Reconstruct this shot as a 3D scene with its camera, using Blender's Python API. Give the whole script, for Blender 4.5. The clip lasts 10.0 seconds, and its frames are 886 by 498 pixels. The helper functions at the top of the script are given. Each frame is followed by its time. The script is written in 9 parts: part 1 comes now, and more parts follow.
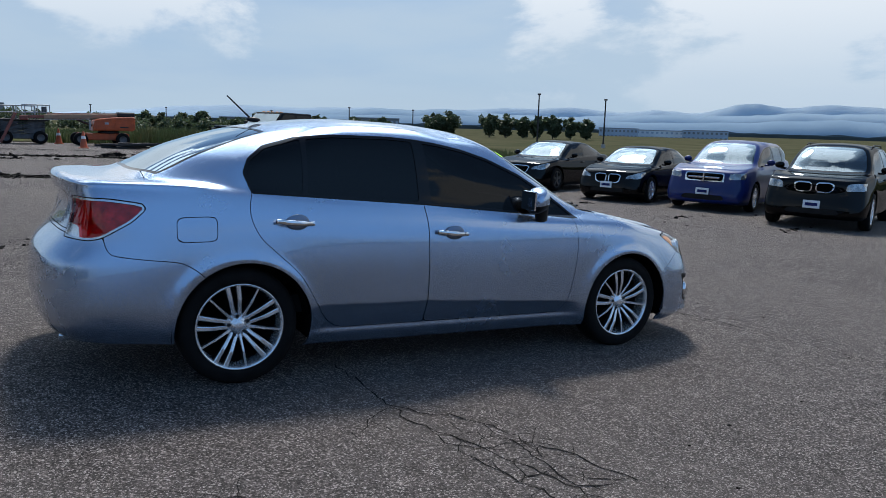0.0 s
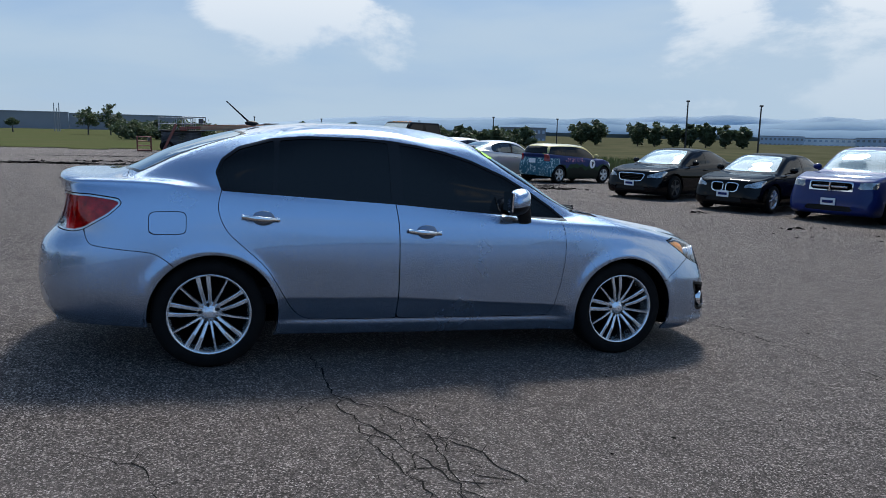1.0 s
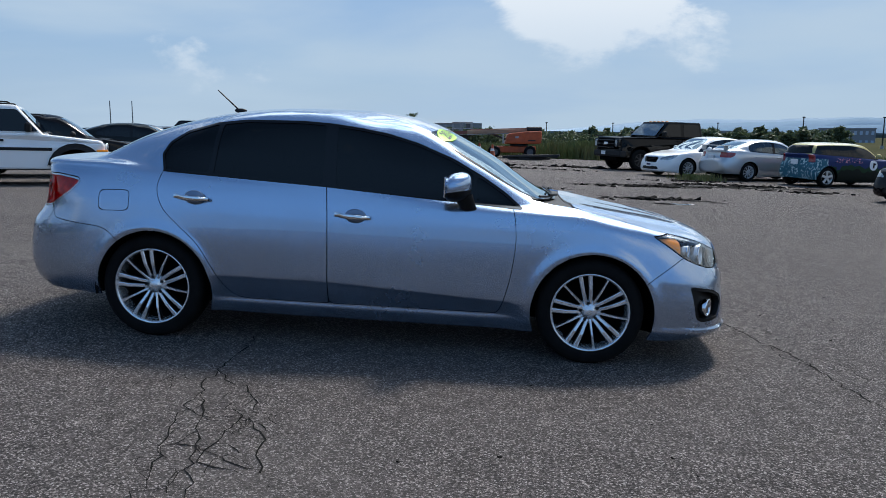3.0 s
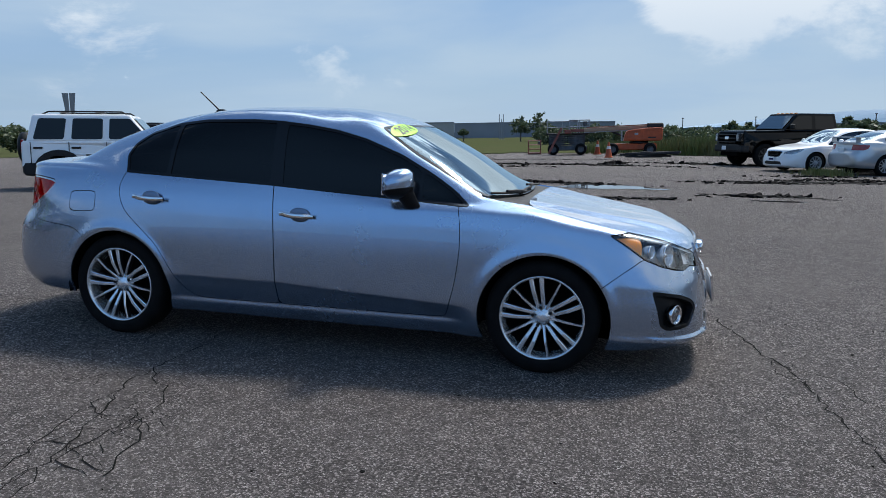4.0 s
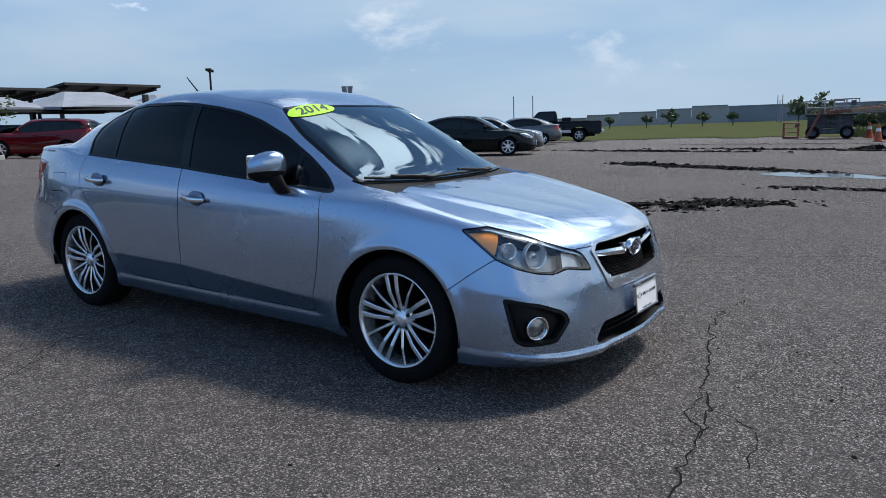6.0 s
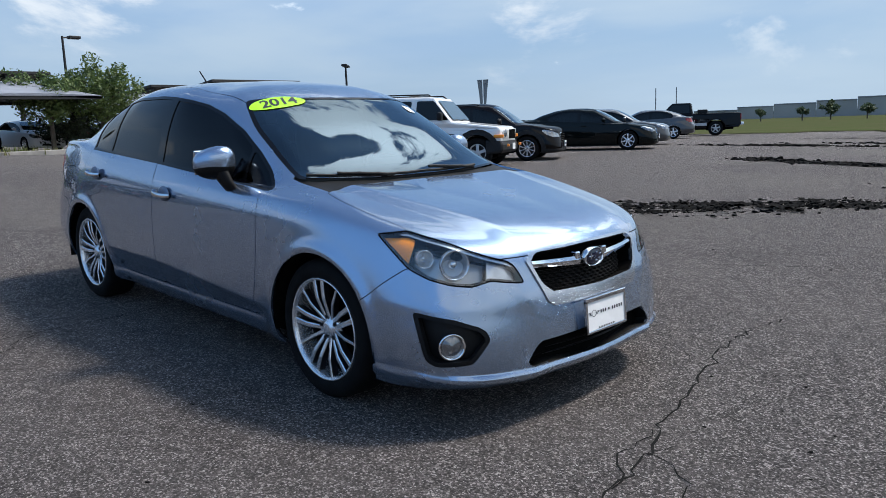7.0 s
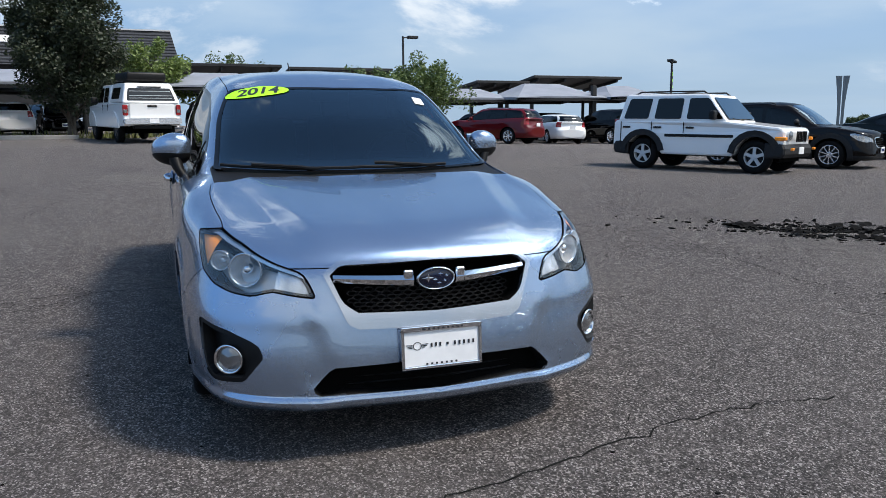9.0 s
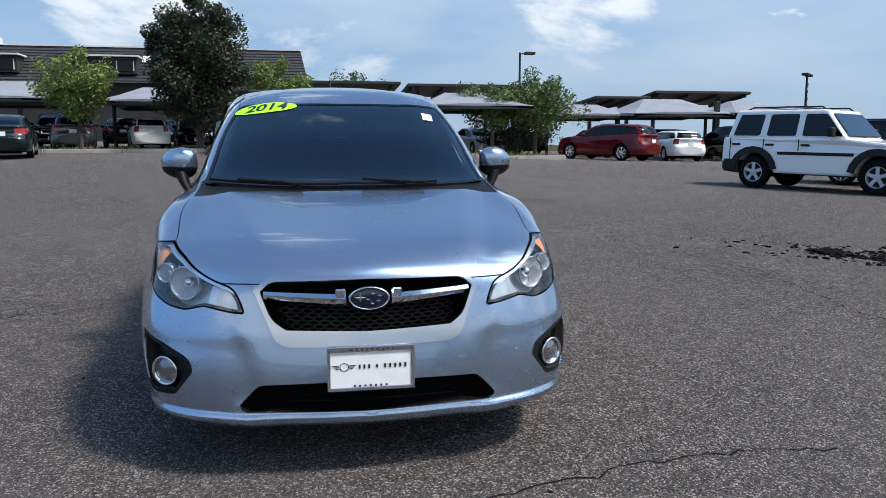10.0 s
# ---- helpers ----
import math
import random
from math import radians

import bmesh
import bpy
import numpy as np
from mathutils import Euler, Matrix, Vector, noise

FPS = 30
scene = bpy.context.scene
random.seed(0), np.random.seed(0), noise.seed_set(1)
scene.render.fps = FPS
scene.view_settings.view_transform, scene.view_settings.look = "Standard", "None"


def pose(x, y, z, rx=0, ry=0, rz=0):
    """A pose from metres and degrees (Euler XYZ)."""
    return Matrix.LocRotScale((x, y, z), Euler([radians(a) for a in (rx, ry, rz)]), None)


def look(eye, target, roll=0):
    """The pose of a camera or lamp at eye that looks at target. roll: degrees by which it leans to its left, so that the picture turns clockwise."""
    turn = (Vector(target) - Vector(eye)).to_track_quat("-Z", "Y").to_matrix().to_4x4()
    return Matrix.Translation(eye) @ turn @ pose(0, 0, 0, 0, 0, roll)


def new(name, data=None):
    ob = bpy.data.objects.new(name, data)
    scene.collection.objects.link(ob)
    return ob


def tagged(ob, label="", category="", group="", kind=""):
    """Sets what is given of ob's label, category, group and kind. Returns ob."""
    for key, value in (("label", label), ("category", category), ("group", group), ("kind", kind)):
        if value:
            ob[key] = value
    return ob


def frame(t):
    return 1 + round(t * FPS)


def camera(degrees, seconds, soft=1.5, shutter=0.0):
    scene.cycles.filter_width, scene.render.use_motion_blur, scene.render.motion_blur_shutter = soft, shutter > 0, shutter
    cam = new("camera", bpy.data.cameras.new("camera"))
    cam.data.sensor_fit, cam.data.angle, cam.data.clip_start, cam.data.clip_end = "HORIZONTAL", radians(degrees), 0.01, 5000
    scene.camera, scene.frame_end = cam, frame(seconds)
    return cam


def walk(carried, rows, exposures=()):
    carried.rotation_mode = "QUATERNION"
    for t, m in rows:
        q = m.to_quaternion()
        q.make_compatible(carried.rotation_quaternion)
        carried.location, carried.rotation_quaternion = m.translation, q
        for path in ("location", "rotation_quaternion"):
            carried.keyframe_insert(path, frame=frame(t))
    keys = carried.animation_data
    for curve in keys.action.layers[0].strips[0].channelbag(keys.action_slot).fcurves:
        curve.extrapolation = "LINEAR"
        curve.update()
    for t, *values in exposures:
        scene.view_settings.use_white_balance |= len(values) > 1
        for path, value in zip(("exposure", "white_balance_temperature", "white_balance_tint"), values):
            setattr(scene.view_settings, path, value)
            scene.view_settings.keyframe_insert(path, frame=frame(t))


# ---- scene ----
cam = camera(60.5, 10.0, 0.75)
PATH = [
    (0, (-2.333, -4.709, 1.352), (-1.358, -2.986, 1.068), 3.6),
    (0.5, (-1.872, -4.946, 1.352), (-1.073, -3.135, 1.066), 3.4),
    (1, (-1.408, -5.202, 1.366), (-0.786, -3.322, 1.083), 3.4),
    (1.5, (-0.889, -5.298, 1.356), (-0.447, -3.369, 1.065), 3.5),
    (2, (-0.363, -5.374, 1.352), (-0.118, -3.412, 1.055), 3.3),
    (2.5, (0.2, -5.302, 1.34), (0.252, -3.326, 1.035), 3.1),
    (2.7, (0.427, -5.282, 1.339), (0.402, -3.306, 1.032), 2.9),
    (3.8, (1.585, -4.894, 1.323), (1.161, -2.965, 1.007), 1.5),
    (4, (1.788, -4.823, 1.329), (1.3, -2.91, 1.01), 1.1),
    (4.5, (2.262, -4.551, 1.326), (1.61, -2.689, 0.994), 0.3),
    (5, (2.722, -4.302, 1.332), (1.913, -2.505, 0.989), 0.0),
    (5.5, (3.122, -3.95, 1.313), (2.159, -2.233, 0.961), 0.1),
    (5.7, (3.281, -3.809, 1.31), (2.255, -2.13, 0.954), 0.0),
    (6.8, (3.912, -2.89, 1.283), (2.577, -1.448, 0.913), -0.3),
    (7, (3.998, -2.722, 1.29), (2.606, -1.336, 0.915), -0.5),
    (7.5, (4.217, -2.236, 1.284), (2.692, -1.003, 0.894), -0.4),
    (8, (4.42, -1.781, 1.27), (2.77, -0.723, 0.869), -0.4),
    (8.5, (4.541, -1.302, 1.259), (2.782, -0.438, 0.857), -0.1),
    (9, (4.682, -0.861, 1.261), (2.835, -0.198, 0.879), 0.3),
    (9.5, (4.717, -0.466, 1.251), (2.81, 0.023, 0.894), 0.5),
    (10, (4.764, -0.201, 1.265), (2.826, 0.155, 0.921), 0.3),
]
SLOPE = pose(0, 0, 0, 0, 2.15, 0)   # the lot falls gently towards the nose of the silver sedan
walk(cam, [(t, SLOPE @ look(eye, target, roll)) for t, eye, target, roll in PATH], [(0, 0.22, 6750, 11), (5.0, 0.22, 6650, 10), (7.5, 0.38, 6800, 11), (10.0, 0.40, 6850, 11)])

# ---- sky and sun ----
SUN_AZ, SUN_EL = radians(62), radians(55)
SUN_DIR = Vector((math.cos(SUN_AZ) * math.cos(SUN_EL), math.sin(SUN_AZ) * math.cos(SUN_EL), math.sin(SUN_EL)))
scene.view_settings.exposure = 0.0


def make_sky():
    world = bpy.data.worlds.new("sky")
    scene.world = world
    world.use_nodes = True
    nt = world.node_tree
    nt.nodes.clear()
    n, l = nt.nodes.new, nt.links.new
    out, bg = n("ShaderNodeOutputWorld"), n("ShaderNodeBackground")
    sky = n("ShaderNodeTexSky")
    sky.sky_type, sky.sun_disc = "NISHITA", False
    sky.sun_elevation, sky.sun_rotation = SUN_EL, math.pi / 2 - SUN_AZ
    sky.dust_density, sky.air_density = 0.4, 1.0
    co = n("ShaderNodeTexCoord")
    # cloud layer: the view direction projected on a flat deck
    sep = n("ShaderNodeSeparateXYZ")
    l(co.outputs["Generated"], sep.inputs[0])
    up = n("ShaderNodeMath"); up.operation = "MAXIMUM"; up.inputs[1].default_value = 0.0
    l(sep.outputs["Z"], up.inputs[0])
    lift = n("ShaderNodeMath"); lift.operation = "ADD"; lift.inputs[1].default_value = 0.13
    l(up.outputs[0], lift.inputs[0])
    div = n("ShaderNodeVectorMath"); div.operation = "DIVIDE"
    l(co.outputs["Generated"], div.inputs[0])
    comb = n("ShaderNodeCombineXYZ")
    for i in range(3):
        l(lift.outputs[0], comb.inputs[i])
    l(comb.outputs[0], div.inputs[1])
    flat = n("ShaderNodeVectorMath"); flat.operation = "MULTIPLY"; flat.inputs[1].default_value = (1, 1, 0.0)
    l(div.outputs[0], flat.inputs[0])

    # overhead the deck shows its gaps; towards the horizon the clouds close up
    # this upper sky is unseen; it is opened and deepened for the windshield's reflection
    zen = n("ShaderNodeMapRange"); zen.interpolation_type = "SMOOTHSTEP"
    zen.inputs[1].default_value, zen.inputs[2].default_value = 0.26, 0.62
    l(sep.outputs["Z"], zen.inputs[0])
    # bright thin cloud stays round the sun
    sunward = n("ShaderNodeVectorMath"); sunward.operation = "DOT_PRODUCT"; sunward.inputs[1].default_value = SUN_DIR
    l(co.outputs["Generated"], sunward.inputs[0])
    aside = n("ShaderNodeMapRange"); aside.interpolation_type = "SMOOTHSTEP"
    aside.inputs[1].default_value, aside.inputs[2].default_value, aside.inputs[3].default_value, aside.inputs[4].default_value = 0.78, 0.97, 1.0, 0.0
    l(sunward.outputs["Value"], aside.inputs[0])
    clear = n("ShaderNodeMath"); clear.operation = "MULTIPLY"
    l(zen.outputs[0], clear.inputs[0]); l(aside.outputs[0], clear.inputs[1])
    zen = clear

    # the clouds bank up towards the sun and over the tail; behind the walk the unseen sky is cleared for reflections
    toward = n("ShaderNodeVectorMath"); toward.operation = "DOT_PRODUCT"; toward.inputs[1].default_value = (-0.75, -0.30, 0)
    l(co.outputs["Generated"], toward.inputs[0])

    # out of view: kept blue and thinly clouded for the sedan's side to mirror
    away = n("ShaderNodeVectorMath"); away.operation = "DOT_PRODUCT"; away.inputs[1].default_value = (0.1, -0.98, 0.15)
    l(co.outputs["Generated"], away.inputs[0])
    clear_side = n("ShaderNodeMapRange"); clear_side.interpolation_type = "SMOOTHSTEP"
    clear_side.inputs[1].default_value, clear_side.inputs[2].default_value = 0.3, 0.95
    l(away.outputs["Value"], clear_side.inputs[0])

    def cloud(scale, detail, rough, lo, hi, off, dist=0.6, over=0.0, heap=0.0):
        mp = n("ShaderNodeMapping"); mp.inputs["Location"].default_value = off
        l(flat.outputs[0], mp.inputs[0])
        tex = n("ShaderNodeTexNoise")
        tex.inputs["Scale"].default_value, tex.inputs["Detail"].default_value = scale, detail
        tex.inputs["Roughness"].default_value, tex.inputs["Distortion"].default_value = rough, dist
        l(mp.outputs[0], tex.inputs["Vector"])
        rr = n("ShaderNodeMapRange"); rr.interpolation_type = "SMOOTHSTEP"
        rr.inputs[1].default_value, rr.inputs[2].default_value = lo, hi
        gap = n("ShaderNodeMath"); gap.operation = "MULTIPLY_ADD"; gap.inputs[1].default_value = -over
        l(zen.outputs[0], gap.inputs[0]); l(tex.outputs["Fac"], gap.inputs[2])
        bank = n("ShaderNodeMath"); bank.operation = "MULTIPLY_ADD"; bank.inputs[1].default_value = heap
        l(toward.outputs["Value"], bank.inputs[0]); l(gap.outputs[0], bank.inputs[2])
        gap = bank
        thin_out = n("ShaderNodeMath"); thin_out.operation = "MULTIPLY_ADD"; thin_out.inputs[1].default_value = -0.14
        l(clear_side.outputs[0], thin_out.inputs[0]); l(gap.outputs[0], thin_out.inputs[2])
        l(thin_out.outputs[0], rr.inputs[0])
        return rr.outputs[0]

    def mix(fac, a, b):
        m = n("ShaderNodeMix"); m.data_type = "RGBA"
        for sock, v in ((m.inputs[0], fac), (m.inputs[6], a), (m.inputs[7], b)):
            if isinstance(v, tuple):
                sock.default_value = v
            elif isinstance(v, float):
                sock.default_value = v
            else:
                l(v, sock)
        return m.outputs[2]

    gain = n("ShaderNodeVectorMath"); gain.operation = "SCALE"; gain.inputs["Scale"].default_value = SKY_GAIN
    l(sky.outputs[0], gain.inputs[0])
    veil = mix(0.7, gain.outputs[0], mix(zen.outputs[0], (0.17, 0.34, 0.62, 1), (0.09, 0.21, 0.45, 1)))
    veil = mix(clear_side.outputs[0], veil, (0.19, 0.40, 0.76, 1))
    # clouds grow brighter towards the sun that shines through them
    dot = n("ShaderNodeVectorMath"); dot.operation = "DOT_PRODUCT"; dot.inputs[1].default_value = SUN_DIR
    l(co.outputs["Generated"], dot.inputs[0])
    near = n("ShaderNodeMapRange"); near.interpolation_type = "SMOOTHSTEP"
    near.inputs[1].default_value, near.inputs[2].default_value, near.inputs[3].default_value, near.inputs[4].default_value = 0.68, 1.0, 1.0, 4.0
    l(dot.outputs["Value"], near.inputs[0])

    def lit(col):
        sc = n("ShaderNodeVectorMath"); sc.operation = "SCALE"
        sc.inputs[0].default_value = col
        l(near.outputs[0], sc.inputs["Scale"])
        return sc.outputs[0]

    high = n("ShaderNodeMapRange"); high.interpolation_type = "SMOOTHSTEP"
    high.inputs[1].default_value, high.inputs[2].default_value, high.inputs[3].default_value = 0.02, 0.20, 0.60
    l(sep.outputs["Z"], high.inputs[0])

    def thin(v):
        """Low clouds are veiled by the air."""
        k = n("ShaderNodeMath"); k.operation = "MULTIPLY"
        l(v, k.inputs[0]); l(high.outputs[0], k.inputs[1])
        return k.outputs[0]

    grey = mix(cloud(0.42, 5, 0.5, 0.40, 0.64, (3.1, 1.7, 0), 0.2, 0.32), veil, (0.28, 0.43, 0.65, 1))
    soft = mix(cloud(0.48, 8, 0.5, 0.36, 0.66, (0.4, 5.3, 0), 0.2, 0.34, -0.09), grey, lit((0.39, 0.52, 0.67)))
    # heaped clouds: (bearing, height, reach, weight) of the banks, in degrees
    tall = n("ShaderNodeVectorMath"); tall.operation = "MULTIPLY"; tall.inputs[1].default_value = (1, 1, 2.3)
    l(co.outputs["Generated"], tall.inputs[0])

    def heaps(banks, scale, off, lo, hi, base, rough=0.62):
        mp = n("ShaderNodeMapping"); mp.inputs["Location"].default_value = off
        l(tall.outputs[0], mp.inputs[0])
        tex = n("ShaderNodeTexNoise")
        tex.inputs["Scale"].default_value, tex.inputs["Detail"].default_value = scale, 13
        tex.inputs["Roughness"].default_value, tex.inputs["Distortion"].default_value = rough, 0.25
        l(mp.outputs[0], tex.inputs["Vector"])
        last = n("ShaderNodeMath"); last.operation = "ADD"; last.inputs[1].default_value = base
        l(tex.outputs["Fac"], last.inputs[0])
        for az, el, reach, weight in banks:
            d = n("ShaderNodeVectorMath"); d.operation = "DOT_PRODUCT"
            d.inputs[1].default_value = (math.cos(radians(az)) * math.cos(radians(el)), math.sin(radians(az)) * math.cos(radians(el)), math.sin(radians(el)))
            l(co.outputs["Generated"], d.inputs[0])
            r = n("ShaderNodeMapRange"); r.interpolation_type = "SMOOTHSTEP"
            r.inputs[1].default_value, r.inputs[2].default_value, r.inputs[4].default_value = math.cos(radians(reach)), 1.0, weight
            l(d.outputs["Value"], r.inputs[0])
            add = n("ShaderNodeMath"); add.operation = "ADD"
            l(last.outputs[0], add.inputs[0]); l(r.outputs[0], add.inputs[1])
            last = add
        out_ = n("ShaderNodeMapRange"); out_.interpolation_type = "SMOOTHSTEP"
        out_.inputs[1].default_value, out_.inputs[2].default_value = lo, hi
        l(last.outputs[0], out_.inputs[0])
        return out_.outputs[0]

    # the first three low banks lie out of view, added to brighten the bumper
    low_banks = ((-12, 14, 26, .30), (14, 22, 20, .28), (-40, 22, 22, .22), (30, 6, 11, .36), (42, 5, 9, .34), (53, 4.5, 7, .22), (85, 11, 8, .30), (92, 17, 10, .30), (76, 9, 6, .22), (66, 15, 8, .20), (38, 16, 11, .24), (52, 12, 6, .16), (112, 4, 7, .14), (128, 4.5, 7, .11), (146, 5.5, 8, .15), (160, 8, 8, .20), (177, 5, 7, .16), (190, 9, 10, .20), (212, 9, 12, .18), (232, 12, 12, .13))
    # the high banks are out of view too, placed for glass and hood reflections
    high_banks = ((98, 30, 17, .22), (112, 46, 14, .16), (126, 44, 17, .25), (78, 52, 16, .24), (62, 40, 22, .24), (46, 62, 15, .34), (60, 74, 10, .26), (172, 33, 14, .13), (190, 40, 14, .10))
    white = mix(thin(heaps(low_banks, 3.4, (7.4, 2.3, 0), 0.53, 0.66, -0.14)), soft, lit((0.66, 0.74, 0.83)))
    white = mix(heaps(high_banks, 5.6, (2.6, 8.1, 1.2), 0.54, 0.63, -0.14), white, lit((0.74, 0.86, 1.0)))
    # pale haze low over the horizon
    hz = n("ShaderNodeMapRange"); hz.interpolation_type = "SMOOTHSTEP"
    hz.inputs[1].default_value, hz.inputs[2].default_value = 0.19, -0.02
    l(sep.outputs["Z"], hz.inputs[0])
    hm = n("ShaderNodeMath"); hm.operation = "MULTIPLY"; hm.inputs[1].default_value = 0.72
    l(hz.outputs[0], hm.inputs[0])
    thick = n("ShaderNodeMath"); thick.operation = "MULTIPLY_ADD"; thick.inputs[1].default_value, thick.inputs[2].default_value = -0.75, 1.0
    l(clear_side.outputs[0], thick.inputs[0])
    hm2 = n("ShaderNodeMath"); hm2.operation = "MULTIPLY"
    l(hm.outputs[0], hm2.inputs[0]); l(thick.outputs[0], hm2.inputs[1])
    hm = hm2
    duller = n("ShaderNodeMapRange"); duller.interpolation_type = "SMOOTHSTEP"
    duller.inputs[1].default_value, duller.inputs[2].default_value = 0.05, 0.45
    l(toward.outputs["Value"], duller.inputs[0])
    hazed = mix(hm.outputs[0], white, mix(duller.outputs[0], (0.37, 0.50, 0.635, 1), (0.285, 0.405, 0.54, 1)))
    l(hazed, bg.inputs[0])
    bg.inputs[1].default_value = 1.0
    l(bg.outputs[0], out.inputs[0])


SKY_GAIN = 0.09
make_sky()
sun_data = bpy.data.lights.new("sun", "SUN")
sun_data.energy, sun_data.angle, sun_data.color = 3.4, radians(9.0), (1.0, 0.93, 0.84)
sun = new("sun", sun_data)
sun.matrix_world = look(SUN_DIR * 50, (0, 0, 0))


# ---- materials ----
def material(name, color, rough=0.5, metal=0.0, var=0.0, vscale=8.0, bump=0.0, bscale=60.0, coat=0.0, spec=0.5, second=None, detail=6.0, stretch=(1, 1, 1), obvar=0.0):
    """Principled surface with noise at two scales in colour and bump."""
    m = bpy.data.materials.new(name)
    m.use_nodes = True
    nt = m.node_tree
    n, l = nt.nodes.new, nt.links.new
    b = nt.nodes["Principled BSDF"]
    b.inputs["Base Color"].default_value = (*color, 1)
    b.inputs["Roughness"].default_value, b.inputs["Metallic"].default_value = rough, metal
    b.inputs["Specular IOR Level"].default_value = spec
    b.inputs["Coat Weight"].default_value, b.inputs["Coat Roughness"].default_value = coat, 0.03
    m.diffuse_color = (*color, 1)
    if var or bump or second:
        co = n("ShaderNodeTexCoord")
        mp = n("ShaderNodeMapping"); mp.inputs["Scale"].default_value = stretch
        l(co.outputs["Object"], mp.inputs[0])
        big, small = n("ShaderNodeTexNoise"), n("ShaderNodeTexNoise")
        big.inputs["Scale"].default_value, big.inputs["Detail"].default_value = vscale, detail
        small.inputs["Scale"].default_value, small.inputs["Detail"].default_value = bscale, 4
        l(mp.outputs[0], big.inputs[0]); l(mp.outputs[0], small.inputs[0])
        mx = n("ShaderNodeMix"); mx.data_type = "RGBA"
        dark = tuple(c * (1 - var) for c in color) if second is None else second
        mx.inputs[6].default_value, mx.inputs[7].default_value = (*dark, 1), (*[min(1, c * (1 + var * 0.6)) for c in color], 1)
        rp = n("ShaderNodeMapRange"); rp.inputs[1].default_value, rp.inputs[2].default_value = 0.32, 0.68
        l(big.outputs["Fac"], rp.inputs[0]); l(rp.outputs[0], mx.inputs[0])
        last = mx.outputs[2]
        m2 = n("ShaderNodeMix"); m2.data_type = "RGBA"; m2.blend_type = "MULTIPLY"; m2.inputs[0].default_value = min(1, var * 1.2)
        l(last, m2.inputs[6])
        r2 = n("ShaderNodeMapRange"); r2.inputs[1].default_value, r2.inputs[2].default_value, r2.inputs[3].default_value = 0.3, 0.7, 0.55
        l(small.outputs["Fac"], r2.inputs[0]); l(r2.outputs[0], m2.inputs[7])
        last = m2.outputs[2]
        if obvar:
            oi = n("ShaderNodeObjectInfo")
            m3 = n("ShaderNodeMix"); m3.data_type = "RGBA"; m3.blend_type = "MULTIPLY"; m3.inputs[0].default_value = obvar
            l(last, m3.inputs[6]); l(oi.outputs["Random"], m3.inputs[7])
            last = m3.outputs[2]
        l(last, b.inputs["Base Color"])
        if bump:
            bp = n("ShaderNodeBump"); bp.inputs["Strength"].default_value, bp.inputs["Distance"].default_value = bump, 0.01
            l(small.outputs["Fac"], bp.inputs["Height"]); l(bp.outputs[0], b.inputs["Normal"])
    return m


def paint(name, color, metal=0.0, rough=0.35, coat=1.0, flake=0.0, dust=0.06, spec=0.5, ior=1.5):
    """Car paint: base with fine flake and clear coat, and a thin film of road dust."""
    m = bpy.data.materials.new(name)
    m.use_nodes = True
    nt = m.node_tree
    n, l = nt.nodes.new, nt.links.new
    b = nt.nodes["Principled BSDF"]
    b.inputs["Specular IOR Level"].default_value = spec
    b.inputs["Metallic"].default_value, b.inputs["Coat Weight"].default_value, b.inputs["Coat Roughness"].default_value = metal, coat, 0.02
    b.inputs["Coat IOR"].default_value = ior
    m.diffuse_color = (*color, 1)
    co = n("ShaderNodeTexCoord")
    big, fine = n("ShaderNodeTexNoise"), n("ShaderNodeTexNoise")
    big.inputs["Scale"].default_value, big.inputs["Detail"].default_value = 3.0, 8
    fine.inputs["Scale"].default_value, fine.inputs["Detail"].default_value = 900.0, 1
    l(co.outputs["Object"], big.inputs[0]); l(co.outputs["Object"], fine.inputs[0])
    mx = n("ShaderNodeMix"); mx.data_type = "RGBA"
    mx.inputs[6].default_value = (*color, 1)
    mx.inputs[7].default_value = (*[c * (1 - dust) + 0.3 * dust for c in color], 1)
    l(big.outputs["Fac"], mx.inputs[0])
    m2 = n("ShaderNodeMix"); m2.data_type = "RGBA"; m2.blend_type = "MULTIPLY"; m2.inputs[0].default_value = flake
    l(mx.outputs[2], m2.inputs[6]); l(fine.outputs["Fac"], m2.inputs[7])
    l(m2.outputs[2], b.inputs["Base Color"])
    rr = n("ShaderNodeMapRange"); rr.inputs[1].default_value, rr.inputs[2].default_value = 0.35, 0.75
    rr.inputs[3].default_value, rr.inputs[4].default_value = rough, rough + 0.05
    l(big.outputs["Fac"], rr.inputs[0]); l(rr.outputs[0], b.inputs["Roughness"])
    return m


